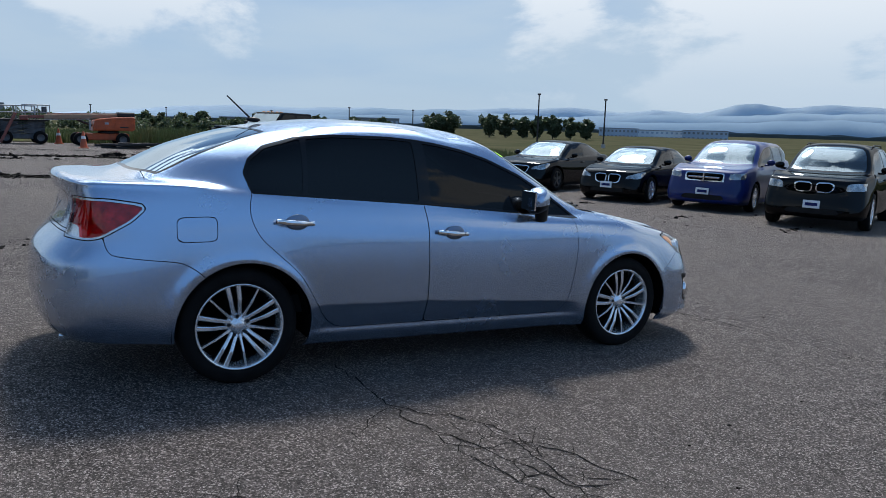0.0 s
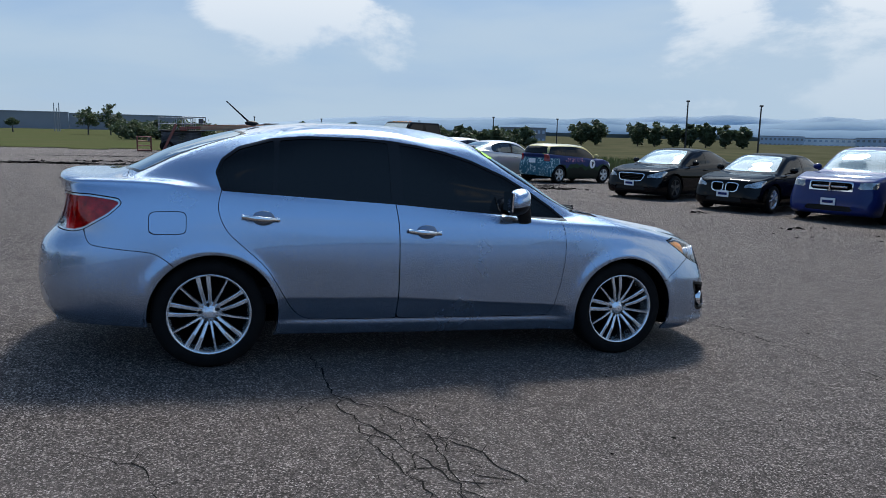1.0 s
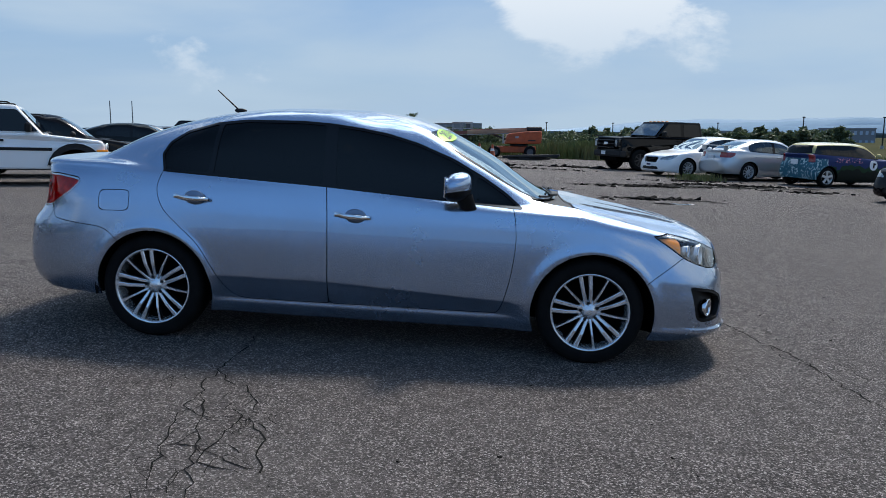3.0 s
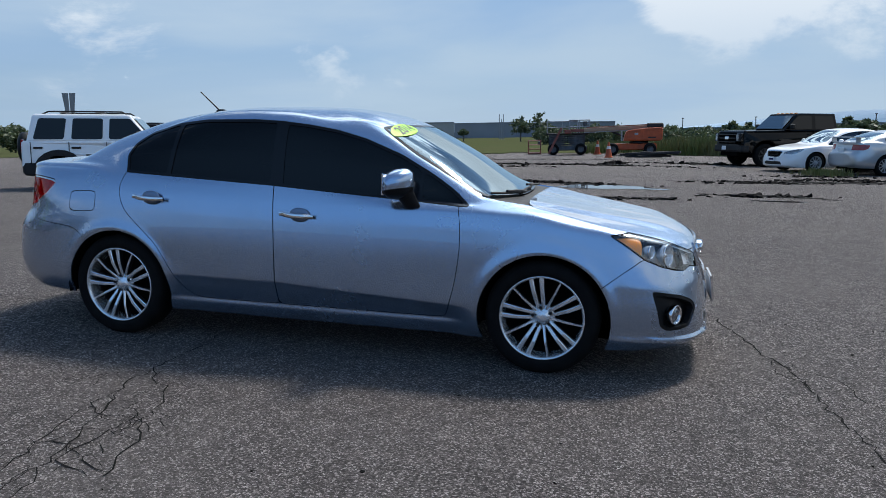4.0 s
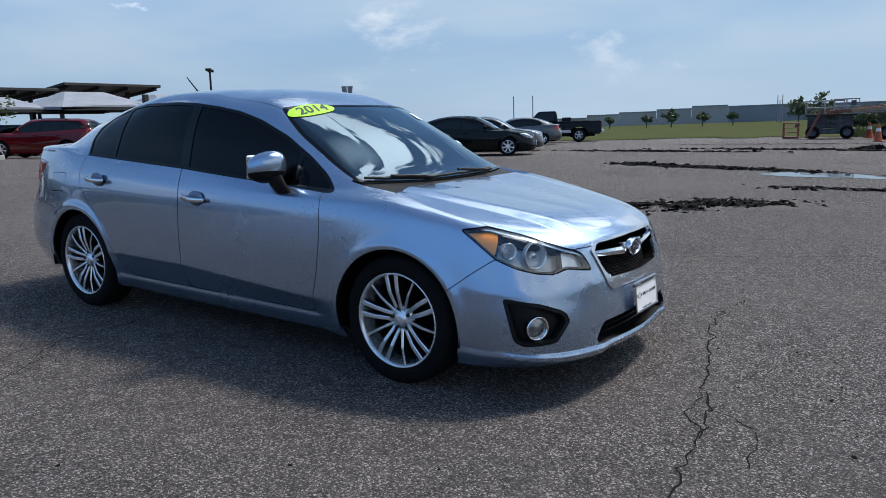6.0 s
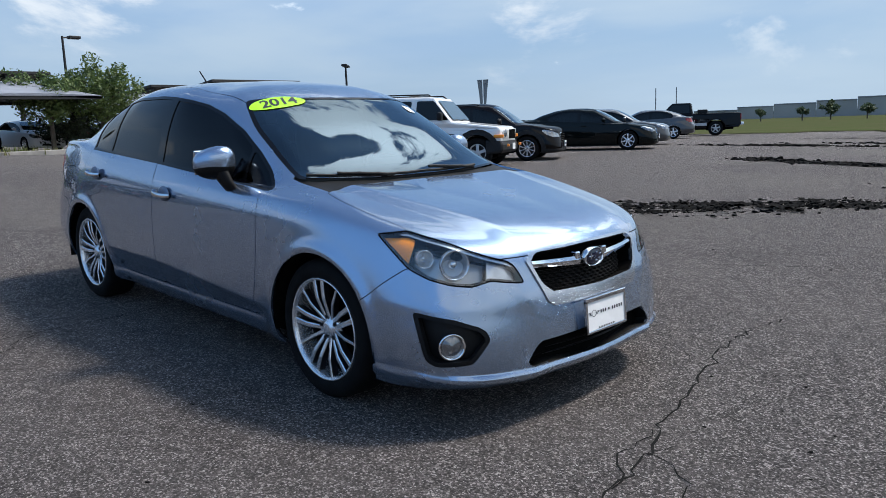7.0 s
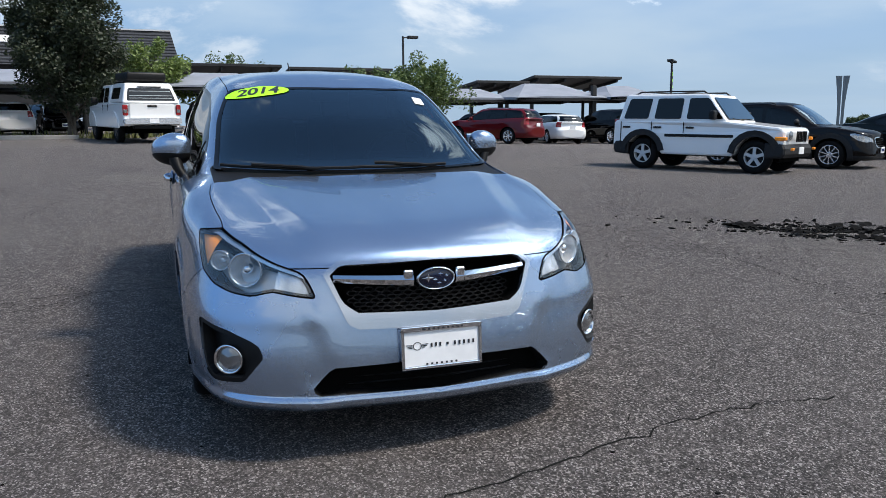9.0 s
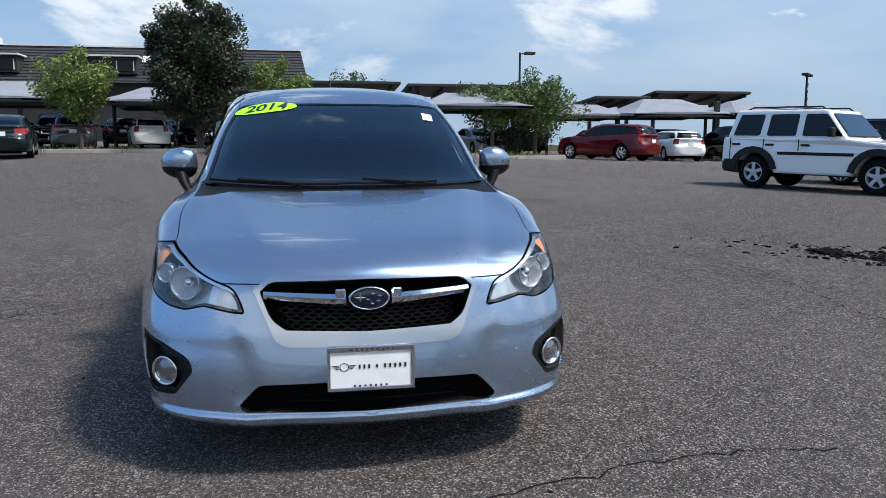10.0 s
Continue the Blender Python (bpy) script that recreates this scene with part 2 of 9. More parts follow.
def glass(name, tint, head_on=0.04, rough=0.0, power=5.0, sheen=(1, 1, 1)):
    """Window glass: clear transmission through a tint, and mirror gloss that grows towards grazing view."""
    m = bpy.data.materials.new(name)
    m.use_nodes = True
    nt = m.node_tree
    nt.nodes.clear()
    n, l = nt.nodes.new, nt.links.new
    out, tr, gl, mx, lw = n("ShaderNodeOutputMaterial"), n("ShaderNodeBsdfTransparent"), n("ShaderNodeBsdfGlossy"), n("ShaderNodeMixShader"), n("ShaderNodeLayerWeight")
    tr.inputs[0].default_value = (*tint, 1)
    gl.inputs[0].default_value, gl.inputs["Roughness"].default_value = (*sheen, 1), rough
    lw.inputs[0].default_value = 0.5
    pw = n("ShaderNodeMath"); pw.operation = "POWER"; pw.inputs[1].default_value = power
    l(lw.outputs["Facing"], pw.inputs[0])
    ma = n("ShaderNodeMath"); ma.operation = "MULTIPLY_ADD"; ma.inputs[1].default_value, ma.inputs[2].default_value = 1 - head_on, head_on
    l(pw.outputs[0], ma.inputs[0])
    l(ma.outputs[0], mx.inputs[0]); l(tr.outputs[0], mx.inputs[1]); l(gl.outputs[0], mx.inputs[2]); l(mx.outputs[0], out.inputs[0])
    m.diffuse_color = (*tint, 1)
    return m


SILVER = paint("silver_blue_paint", (0.31, 0.40, 0.535), 0.90, 0.24, 1.0, 0.0, 0.03, 0.5, 1.7)
TINTED = glass("tinted_glass", (0.012, 0.013, 0.015), 0.022)
REARGLASS = glass("rear_glass", (0.02, 0.022, 0.025), 0.10, 0.0, 2.6, (0.80, 0.92, 1.0))
CLEAR = glass("windshield_glass", (0.20, 0.28, 0.32), 0.075, 0.0, 3.2, (0.78, 0.93, 1.0))
LENS = glass("lamp_lens", (0.93, 0.94, 0.95), 0.09)
REDLENS = glass("red_lens", (0.80, 0.06, 0.09), 0.05)
BLACK = material("black_plastic", (0.006, 0.006, 0.0065), 0.5, spec=0.25, bump=0.15, bscale=300, var=0.2)
GLOSSBLACK = material("gloss_black", (0.004, 0.004, 0.005), 0.12, spec=0.25)
RUBBER = material("tyre_rubber", (0.006, 0.006, 0.0063), 0.8, spec=0.15, var=0.35, vscale=12, bump=0.3, bscale=120)
UNDER = material("dark_underside", (0.003, 0.003, 0.003), 0.95, spec=0.05)
CHROME = material("chrome", (0.72, 0.73, 0.75), 0.07, 1.0)
ALLOY = material("machined_alloy", (0.80, 0.81, 0.83), 0.26, 0.75, var=0.12, vscale=20, bump=0.05, bscale=200)
DARKALLOY = material("dark_alloy", (0.018, 0.018, 0.02), 0.5, 0.6)
REFLECTOR = material("lamp_reflector", (0.78, 0.79, 0.80), 0.16, 1.0)
LAMPGREY = material("lamp_housing", (0.74, 0.75, 0.76), 0.22, 0.9)
LAMPDARK = material("dark_lamp_housing", (0.50, 0.505, 0.51), 0.30, 0.6)
SATIN = material("satin_chrome", (0.56, 0.58, 0.62), 0.22, 0.95)
FLUTED = material("fluted_reflector", (0.82, 0.83, 0.84), 0.18, 0.65, bump=0.25, bscale=90, stretch=(1, 1, 0.06), var=0.25, vscale=30)
REDREFLECT = material("red_reflector", (0.85, 0.05, 0.07), 0.25, 0.2, var=0.55, vscale=22)
AMBER = material("amber_plastic", (0.95, 0.30, 0.02), 0.3)
# body paint colour darkened for the shade inside the handle cups
CUP = material("shaded_paint_cup", (0.16, 0.20, 0.27), 0.35, 0.8)
SEATCLOTH = material("seat_cloth", (0.012, 0.0125, 0.014), 0.9, var=0.3, vscale=40, bump=0.3, bscale=400)
DASH = material("dash_plastic", (0.010, 0.0105, 0.012), 0.8, spec=0.15)
WHITELAMP = material("pale_lamp", (0.38, 0.39, 0.40), 0.12, 0.7, coat=1.0, var=0.6, vscale=9)
PLATEWHITE = material("plate_white", (0.78, 0.79, 0.80), 0.35, var=0.05)
PLATEGREY = material("plate_grey", (0.45, 0.48, 0.50), 0.4)
INK = material("plate_ink", (0.012, 0.014, 0.02), 0.5)
STICKER = material("sticker_green", (0.36, 0.86, 0.02), 0.45)
BADGEBLUE = material("badge_blue", (0.004, 0.008, 0.028), 0.15, coat=0.5)
HEADLINER = material("headliner", (0.035, 0.035, 0.037), 0.95)


# ---- mesh tools ----
def ground_z(x, y):
    """Height of the ground: falls towards +x, flattens out far off."""
    u, v = 0.5 * (-x + math.sqrt(x * x + 4)), 0.5 * (x + math.sqrt(x * x + 4))
    u, v = 60 * (1 - math.exp(-u / 60)), 20 * (1 - math.exp(-v / 20))
    return u * (0.0375 - 0.04 * (1 - math.exp(-max(y, 0) / 20))) - v * 0.0375 - 0.11 * math.exp(-((x + 11) ** 2 + (y - 12) ** 2) / 50)


def empty(name, m, label, category, group="", kind=""):
    ob = new(name)
    ob.matrix_world = m
    return tagged(ob, label, category, group, kind)


def link(name, me, mat, parent=None, label="", local=None):
    """One mesh object under a thing or a part."""
    ob = new(name, me)
    if not me.materials and mat:
        me.materials.append(mat)
    if parent:
        ob.parent = parent
    if local is not None:
        ob.matrix_basis = local
    if label:
        ob["label"] = label
    return ob


def part(name, bm, mat, parent=None, label="", smooth=False, local=None):
    me = bpy.data.meshes.new(name)
    if smooth:
        for f in bm.faces:
            f.smooth = True
    bm.normal_update()
    bm.to_mesh(me)
    bm.free()
    return link(name, me, mat, parent, label, local)


def box(bm, cx, cy, cz, sx, sy, sz, m=None, bevel=0.0, segs=1):
    r = bmesh.ops.create_cube(bm, size=1)
    t = Matrix.Translation((cx, cy, cz)) @ Matrix.Diagonal((sx, sy, sz, 1))
    bmesh.ops.transform(bm, matrix=(m @ t) if m else t, verts=r["verts"])
    if bevel:
        es = list({e for v in r["verts"] for e in v.link_edges})
        bmesh.ops.bevel(bm, geom=es, offset=bevel, segments=segs, affect="EDGES", profile=0.5)


def tube(bm, a, b, r1, r2=None, n=10, caps=True):
    """A tapered rod from a to b."""
    a, b = Vector(a), Vector(b)
    d = b - a
    q = d.to_track_quat("Z", "Y").to_matrix().to_4x4()
    bmesh.ops.create_cone(bm, cap_ends=caps, segments=n, radius1=r1, radius2=r1 if r2 is None else r2, depth=d.length, matrix=Matrix.Translation((a + b) / 2) @ q)


def lathe(profile, n=40):
    """Turn (radius, along) pairs about the y axis."""
    bm = bmesh.new()
    rings = []
    for r, y in profile:
        rings.append([bm.verts.new((r * math.cos(2 * math.pi * i / n), y, r * math.sin(2 * math.pi * i / n))) for i in range(n)])
    for a, b in zip(rings, rings[1:]):
        for i in range(n):
            bm.faces.new((a[i], a[(i + 1) % n], b[(i + 1) % n], b[i]))
    bmesh.ops.recalc_face_normals(bm, faces=bm.faces)
    return bm


def akima(t, y, q):
    """Akima interpolation of y (rows at t) at q."""
    t, y, q = np.asarray(t, float), np.asarray(y, float), np.asarray(q, float)
    n = len(t)
    if n == 2:
        w = ((q - t[0]) / max(t[1] - t[0], 1e-9))[:, None]
        return y[0] * (1 - w) + y[1] * w
    d = (y[1:] - y[:-1]) / np.maximum(t[1:] - t[:-1], 1e-9)[:, None]
    d = np.vstack([2 * d[0] - d[1], d[:1] * 1.0, d, d[-1:] * 1.0, 2 * d[-1] - d[-2]])
    d[1] = 2 * d[2] - d[3]; d[0] = 2 * d[1] - d[2]
    d[-2] = 2 * d[-3] - d[-4]; d[-1] = 2 * d[-2] - d[-3]
    w1 = np.abs(d[3:] - d[2:-1]) + 0.5 * np.abs(d[3:] + d[2:-1])
    w2 = np.abs(d[1:-2] - d[:-3]) + 0.5 * np.abs(d[1:-2] + d[:-3])
    s = np.where(w1 + w2 > 1e-9, (w1 * d[1:-2] + w2 * d[2:-1]) / np.maximum(w1 + w2, 1e-9), 0.5 * (d[1:-2] + d[2:-1]))
    i = np.clip(np.searchsorted(t, q, side="right") - 1, 0, n - 2)
    h = (t[i + 1] - t[i])[:, None]
    u = ((q - t[i])[:, None]) / np.maximum(h, 1e-9)
    return (2 * u**3 - 3 * u**2 + 1) * y[i] + (u**3 - 2 * u**2 + u) * h * s[i] + (-2 * u**3 + 3 * u**2) * y[i + 1] + (u**3 - u**2) * h * s[i + 1]


def chord(p):
    return np.concatenate([[0], np.cumsum(np.maximum(np.linalg.norm(np.diff(p, axis=0), axis=1), 1e-4))])


def skin(rings, subs, per_key):
    """Grid of points over the rings: per_key columns between two keys of a ring, subs rows between two rings."""
    cols = []
    for r in rings:
        r = np.asarray(r, float)
        t = chord(r)
        q = np.concatenate([t[i] + (t[i + 1] - t[i]) * np.arange(k) / k for i, k in enumerate(per_key)] + [[t[-1]]])
        # mirror past the centre so that the surface crosses it square
        m = np.array([1, -1, 1.0])
        ext = np.vstack([r[2:0:-1] * m, r, r[-2:-4:-1] * m])
        te = chord(ext)
        cols.append(akima(te - te[2], ext, q))
    g = np.array(cols)
    out = []
    for c in range(g.shape[1]):
        p = g[:, c]
        t = chord(p)
        q = np.concatenate([t[i] + (t[i + 1] - t[i]) * np.arange(k) / k for i, k in enumerate(subs)] + [[t[-1]]])
        out.append(akima(t, p, q))
    return np.array(out).transpose(1, 0, 2)


def smooth_grid(g, n, w=0.5):
    """Relax a grid of points a little in both ways; rims stay."""
    for _ in range(n):
        h = g.copy()
        h[1:-1] += w * 0.5 * (g[:-2] + g[2:] - 2 * g[1:-1])
        k = h.copy()
        k[:, 1:-1] += w * 0.5 * (h[:, :-2] + h[:, 2:] - 2 * h[:, 1:-1])
        e0, e1 = h[:, 1] * np.array([1, -1, 1]), h[:, -2] * np.array([1, -1, 1])
        k[:, 0] += w * 0.5 * (e0 + h[:, 1] - 2 * h[:, 0])
        k[:, -1] += w * 0.5 * (e1 + h[:, -2] - 2 * h[:, -1])
        g = k
    return g


class Shell:
    """Triangles with vertex normals that can be cut along the zero line of a field. C: places in the design space."""

    def __init__(self, V, N, F, C=None):
        self.V, self.N, self.F, self.C = V, N, F, V if C is None else C

    @classmethod
    def grid(cls, g, c=None):
        """g: rows x columns x 3, with the half width positive; the right side of a car has y = -half width."""
        g = g * np.array([1, -1, 1])
        c = g if c is None else c * np.array([1, -1, 1])
        m, n = g.shape[:2]
        idx = np.arange(m * n).reshape(m, n)
        a, b, d, e = idx[:-1, :-1].ravel(), idx[:-1, 1:].ravel(), idx[1:, 1:].ravel(), idx[1:, :-1].ravel()
        F = np.vstack([np.stack([a, b, d], 1), np.stack([a, d, e], 1)])[:, ::-1]
        V = g.reshape(-1, 3)
        fn = np.cross(V[F[:, 1]] - V[F[:, 0]], V[F[:, 2]] - V[F[:, 0]])
        ok = np.linalg.norm(fn, axis=1) > 1e-9
        F, fn = F[ok], fn[ok]
        N = np.zeros_like(V)
        for i in range(3):
            np.add.at(N, F[:, i], fn)
        edge = np.abs(V[:, 1]) < 1e-6
        N[edge, 1] = 0
        N /= np.maximum(np.linalg.norm(N, axis=1), 1e-12)[:, None]
        return cls(V, N, F, c.reshape(-1, 3))

    def cut(self, f):
        """Returns the shells where f < 0 and where f > 0."""
        f = np.where(np.abs(f) < 1e-5, 1e-5, f)
        s = (f[self.F] > 0).sum(1)
        neg, pos = list(self.F[s == 0]), list(self.F[s == 3])
        cross = self.F[(s == 1) | (s == 2)]
        V, N, C, made, nxt = [], [], [], {}, len(self.V)

        def mid(i, j):
            nonlocal nxt
            k = (i, j) if i < j else (j, i)
            if k not in made:
                w = f[k[0]] / (f[k[0]] - f[k[1]])
                V.append(self.V[k[0]] * (1 - w) + self.V[k[1]] * w)
                nn = self.N[k[0]] * (1 - w) + self.N[k[1]] * w
                N.append(nn / max(np.linalg.norm(nn), 1e-9))
                C.append(self.C[k[0]] * (1 - w) + self.C[k[1]] * w)
                made[k] = nxt
                nxt += 1
            return made[k]

        for tri in cross:
            sg = [f[v] > 0 for v in tri]
            lone = sg.index(True) if sum(sg) == 1 else sg.index(False)
            a, b, c = tri[lone], tri[(lone + 1) % 3], tri[(lone + 2) % 3]
            ab, ac = mid(a, b), mid(a, c)
            one, two = (pos, neg) if sg[lone] else (neg, pos)
            one.append((a, ab, ac))
            two.append((ab, b, c)); two.append((ab, c, ac))
        if V:
            VV, NN, CC = np.vstack([self.V, V]), np.vstack([self.N, N]), np.vstack([self.C, C])
        else:
            VV, NN, CC = self.V, self.N, self.C
        mk = lambda F: Shell(VV, NN, np.array(F, int).reshape(-1, 3), CC)
        return mk(neg), mk(pos)

    def tidy(self):
        used = np.unique(self.F)
        remap = np.full(len(self.V), -1)
        remap[used] = np.arange(len(used))
        return Shell(self.V[used], self.N[used], remap[self.F], self.C[used])

    def mirrored(self):
        m = np.array([1, -1, 1])
        return Shell(self.V * m, self.N * m, self.F[:, ::-1], self.C * m)

    def plus(self, o):
        return Shell(np.vstack([self.V, o.V]), np.vstack([self.N, o.N]), np.vstack([self.F, o.F + len(self.V)]), np.vstack([self.C, o.C]))

    def moved(self, d):
        """Pushed along its normals."""
        return Shell(self.V + self.N * d, self.N, self.F, self.C)

    def mesh(self, name, flange=0.0, flip=False):
        s = self.tidy()
        V, N, F = s.V, s.N, s.F
        if flange and len(F):
            cnt = {}
            for a, b, c in F:
                for e in ((a, b), (b, c), (c, a)):
                    k = (min(e), max(e))
                    cnt[k] = None if k in cnt else e
            rim = [e for e in cnt.values() if e is not None and not (abs(V[e[0]][1]) < 1e-5 and abs(V[e[1]][1]) < 1e-5)]
            V2, N2, F2, base = [], [], [], len(V)
            for a, b in rim:
                d = V[b] - V[a]
                nrm = np.cross(d, N[a])
                nrm = nrm / max(np.linalg.norm(nrm), 1e-9)
                # a small rolled edge: the first row keeps part of the surface's own normal
                V2 += [V[a], V[b], V[b] - N[b] * flange, V[a] - N[a] * flange]
                N2 += [nrm] * 4
                i = base + len(V2) - 4
                F2 += [(i + 1, i, i + 3), (i + 1, i + 3, i + 2)]
            if V2:
                V, N, F = np.vstack([V, V2]), np.vstack([N, N2]), np.vstack([F, F2])
        me = bpy.data.meshes.new(name)
        me.from_pydata(V.tolist(), [], F.tolist())
        me.polygons.foreach_set("use_smooth", [True] * len(F))
        me.normals_split_custom_set_from_vertices(N.tolist())
        me.update()
        return me


def poly_dist(p, poly, closed=True):
    """Distance of points to a polygon or line; negative inside a closed one."""
    p, q = np.asarray(p, float), np.asarray(poly, float)
    best = np.full(len(p), 1e9)
    inside = np.zeros(len(p), bool)
    n = len(q)
    for i in range(n if closed else n - 1):
        a, b = q[i], q[(i + 1) % n]
        d = b - a
        w = np.clip(((p - a) @ d) / max(d @ d, 1e-12), 0, 1)
        best = np.minimum(best, np.linalg.norm(p - a - w[:, None] * d, axis=1))
        if closed:
            hit = ((a[1] > p[:, 1]) != (b[1] > p[:, 1])) & (p[:, 0] < (b[0] - a[0]) * (p[:, 1] - a[1]) / (b[1] - a[1] + 1e-15) + a[0])
            inside ^= hit
    return np.where(inside, -best, best) if closed else best


def curve(pts, n=8, closed=False):
    """A smooth line through a few design points."""
    p = np.asarray(pts, float)
    if closed:
        p = np.vstack([p[-2:], p, p[:3]])
    t = chord(p)
    if closed:
        q = np.concatenate([np.linspace(t[i], t[i + 1], n, endpoint=False) for i in range(2, len(p) - 3)])
        return akima(t, p, q)
    q = np.concatenate([np.linspace(t[i], t[i + 1], n, endpoint=False) for i in range(len(p) - 1)] + [[t[-1]]])
    return akima(t, p, q)


def rounded(poly, r, n=5):
    """Polygon with its corners cut round."""
    out = []
    q = [Vector(p) for p in poly]
    for i, b in enumerate(q):
        a, c = q[i - 1], q[(i + 1) % len(q)]
        u, v = (a - b), (c - b)
        k = min(r, u.length * 0.45, v.length * 0.45)
        p0, p1 = b + u.normalized() * k, b + v.normalized() * k
        for j in range(n + 1):
            w = j / n
            out.append(tuple((1 - w) ** 2 * p0 + 2 * w * (1 - w) * b + w * w * p1))
    return out


def smoothstep(a, b, x):
    u = np.clip((x - a) / (b - a), 0, 1)
    return u * u * (3 - 2 * u)


# ---- the silver sedan ----
# design rings of a sedan body, from the lower rim to the roof's spine; each runs from the nose's middle round the side to the tail's middle: (ahead, half width, height)
SEDAN = [
    [(2.13, 0, .165), (2.085, .43, .165), (1.95, .69, .165), (1.7, .8, .165), (1.32, .83, .175), (.95, .808, .175), (-.2, .808, .175), (-.93, .808, .18), (-1.32, .84, .2), (-1.67, .81, .245), (-2.08, .66, .25), (-2.19, .38, .26), (-2.22, 0, .27)],
    [(2.225, 0, .225), (2.185, .43, .225), (2.03, .735, .23), (1.72, .832, .25), (1.32, .86, .27), (.95, .842, .245), (-.2, .847, .24), (-.93, .844, .245), (-1.32, .862, .3), (-1.67, .845, .33), (-2.13, .705, .34), (-2.245, .4, .34), (-2.28, 0, .34)],
    [(2.215, 0, .4), (2.175, .44, .4), (2.005, .765, .42), (1.71, .85, .43), (1.32, .868, .43), (.95, .866, .4), (-.2, .872, .4), (-.93, .87, .41), (-1.32, .872, .43), (-1.67, .86, .45), (-2.14, .725, .46), (-2.26, .42, .46), (-2.295, 0, .46)],
    [(2.175, 0, .58), (2.135, .44, .585), (1.94, .755, .6), (1.68, .838, .61), (1.32, .868, .64), (.95, .868, .62), (-.2, .875, .6), (-.93, .876, .62), (-1.32, .876, .655), (-1.67, .855, .63), (-2.13, .715, .63), (-2.25, .42, .64), (-2.285, 0, .64)],
    [(2.125, 0, .722), (2.07, .43, .722), (1.855, .722, .750), (1.62, .795, .775), (1.32, .848, .79), (.95, .858, .77), (-.2, .866, .76), (-.93, .866, .78), (-1.32, .86, .8), (-1.67, .835, .8), (-2.04, .71, .79), (-2.15, .42, .79), (-2.18, 0, .79)],
    [(1.86, 0, .818), (1.80, .38, .815), (1.63, .658, .825), (1.46, .748, .850), (1.24, .8, .872), (.95, .832, .862), (-.2, .846, .87), (-.93, .845, .89), (-1.32, .83, .915), (-1.67, .795, .94), (-2.03, .690, .955), (-2.11, .42, .95), (-2.135, 0, .95)],
    [(1.42, 0, .884), (1.38, .36, .884), (1.30, .62, .893), (1.24, .70, .905), (1.10, .745, .905), (.9, .795, .895), (-.2, .822, .93), (-.93, .812, .965), (-1.32, .79, .998), (-1.67, .738, 1.043), (-2.03, .660, 1.032), (-2.12, .42, 1.036), (-2.15, 0, 1.037)],
    [(1.14, 0, .925), (1.12, .36, .928), (1.06, .60, .938), (1.01, .675, .943), (.95, .725, .930), (.82, .76, .915), (-.2, .8, .975), (-.93, .785, 1.005), (-1.3, .752, 1.045), (-1.55, .685, 1.066), (-1.74, .60, 1.070), (-1.83, .38, 1.075), (-1.85, 0, 1.078)],
    [(.66, 0, 1.2), (.645, .34, 1.195), (.615, .565, 1.170), (.585, .63, 1.150), (.52, .668, 1.14), (.4, .695, 1.13), (-.2, .742, 1.16), (-.85, .72, 1.185), (-1.15, .685, 1.195), (-1.36, .63, 1.19), (-1.47, .53, 1.215), (-1.515, .34, 1.232), (-1.53, 0, 1.238)],
    [(.285, 0, 1.375), (.275, .32, 1.369), (.25, .50, 1.35), (.225, .55, 1.34), (.17, .578, 1.332), (.08, .602, 1.328), (-.25, .634, 1.358), (-.7, .622, 1.358), (-.92, .592, 1.342), (-1.03, .556, 1.325), (-1.12, .47, 1.335), (-1.16, .3, 1.348), (-1.17, 0, 1.353)],
    [(.12, 0, 1.416), (.11, .28, 1.410), (.07, .425, 1.395), (.05, .465, 1.387), (.03, .495, 1.38), (-.02, .525, 1.375), (-.28, .552, 1.402), (-.65, .542, 1.4), (-.8, .52, 1.386), (-.87, .492, 1.378), (-.93, .42, 1.381), (-.96, .27, 1.390), (-.97, 0, 1.394)],
    [(-.1, 0, 1.437), (-.105, .17, 1.434), (-.12, .26, 1.429), (-.13, .285, 1.426), (-.14, .3, 1.424), (-.17, .315, 1.424), (-.32, .33, 1.430), (-.58, .325, 1.427), (-.68, .31, 1.421), (-.72, .295, 1.418), (-.75, .25, 1.419), (-.765, .16, 1.421), (-.77, 0, 1.422)],
    [(-.22, 0, 1.441), (-.22, 0, 1.441), (-.23, 0, 1.441), (-.24, 0, 1.441), (-.26, 0, 1.441), (-.28, 0, 1.441), (-.38, 0, 1.441), (-.5, 0, 1.44), (-.55, 0, 1.439), (-.58, 0, 1.438), (-.6, 0, 1.437), (-.62, 0, 1.436), (-.63, 0, 1.435)],
]
AXLE, HUB_Z, ARCH_R = 1.3225, 0.305, 0.358


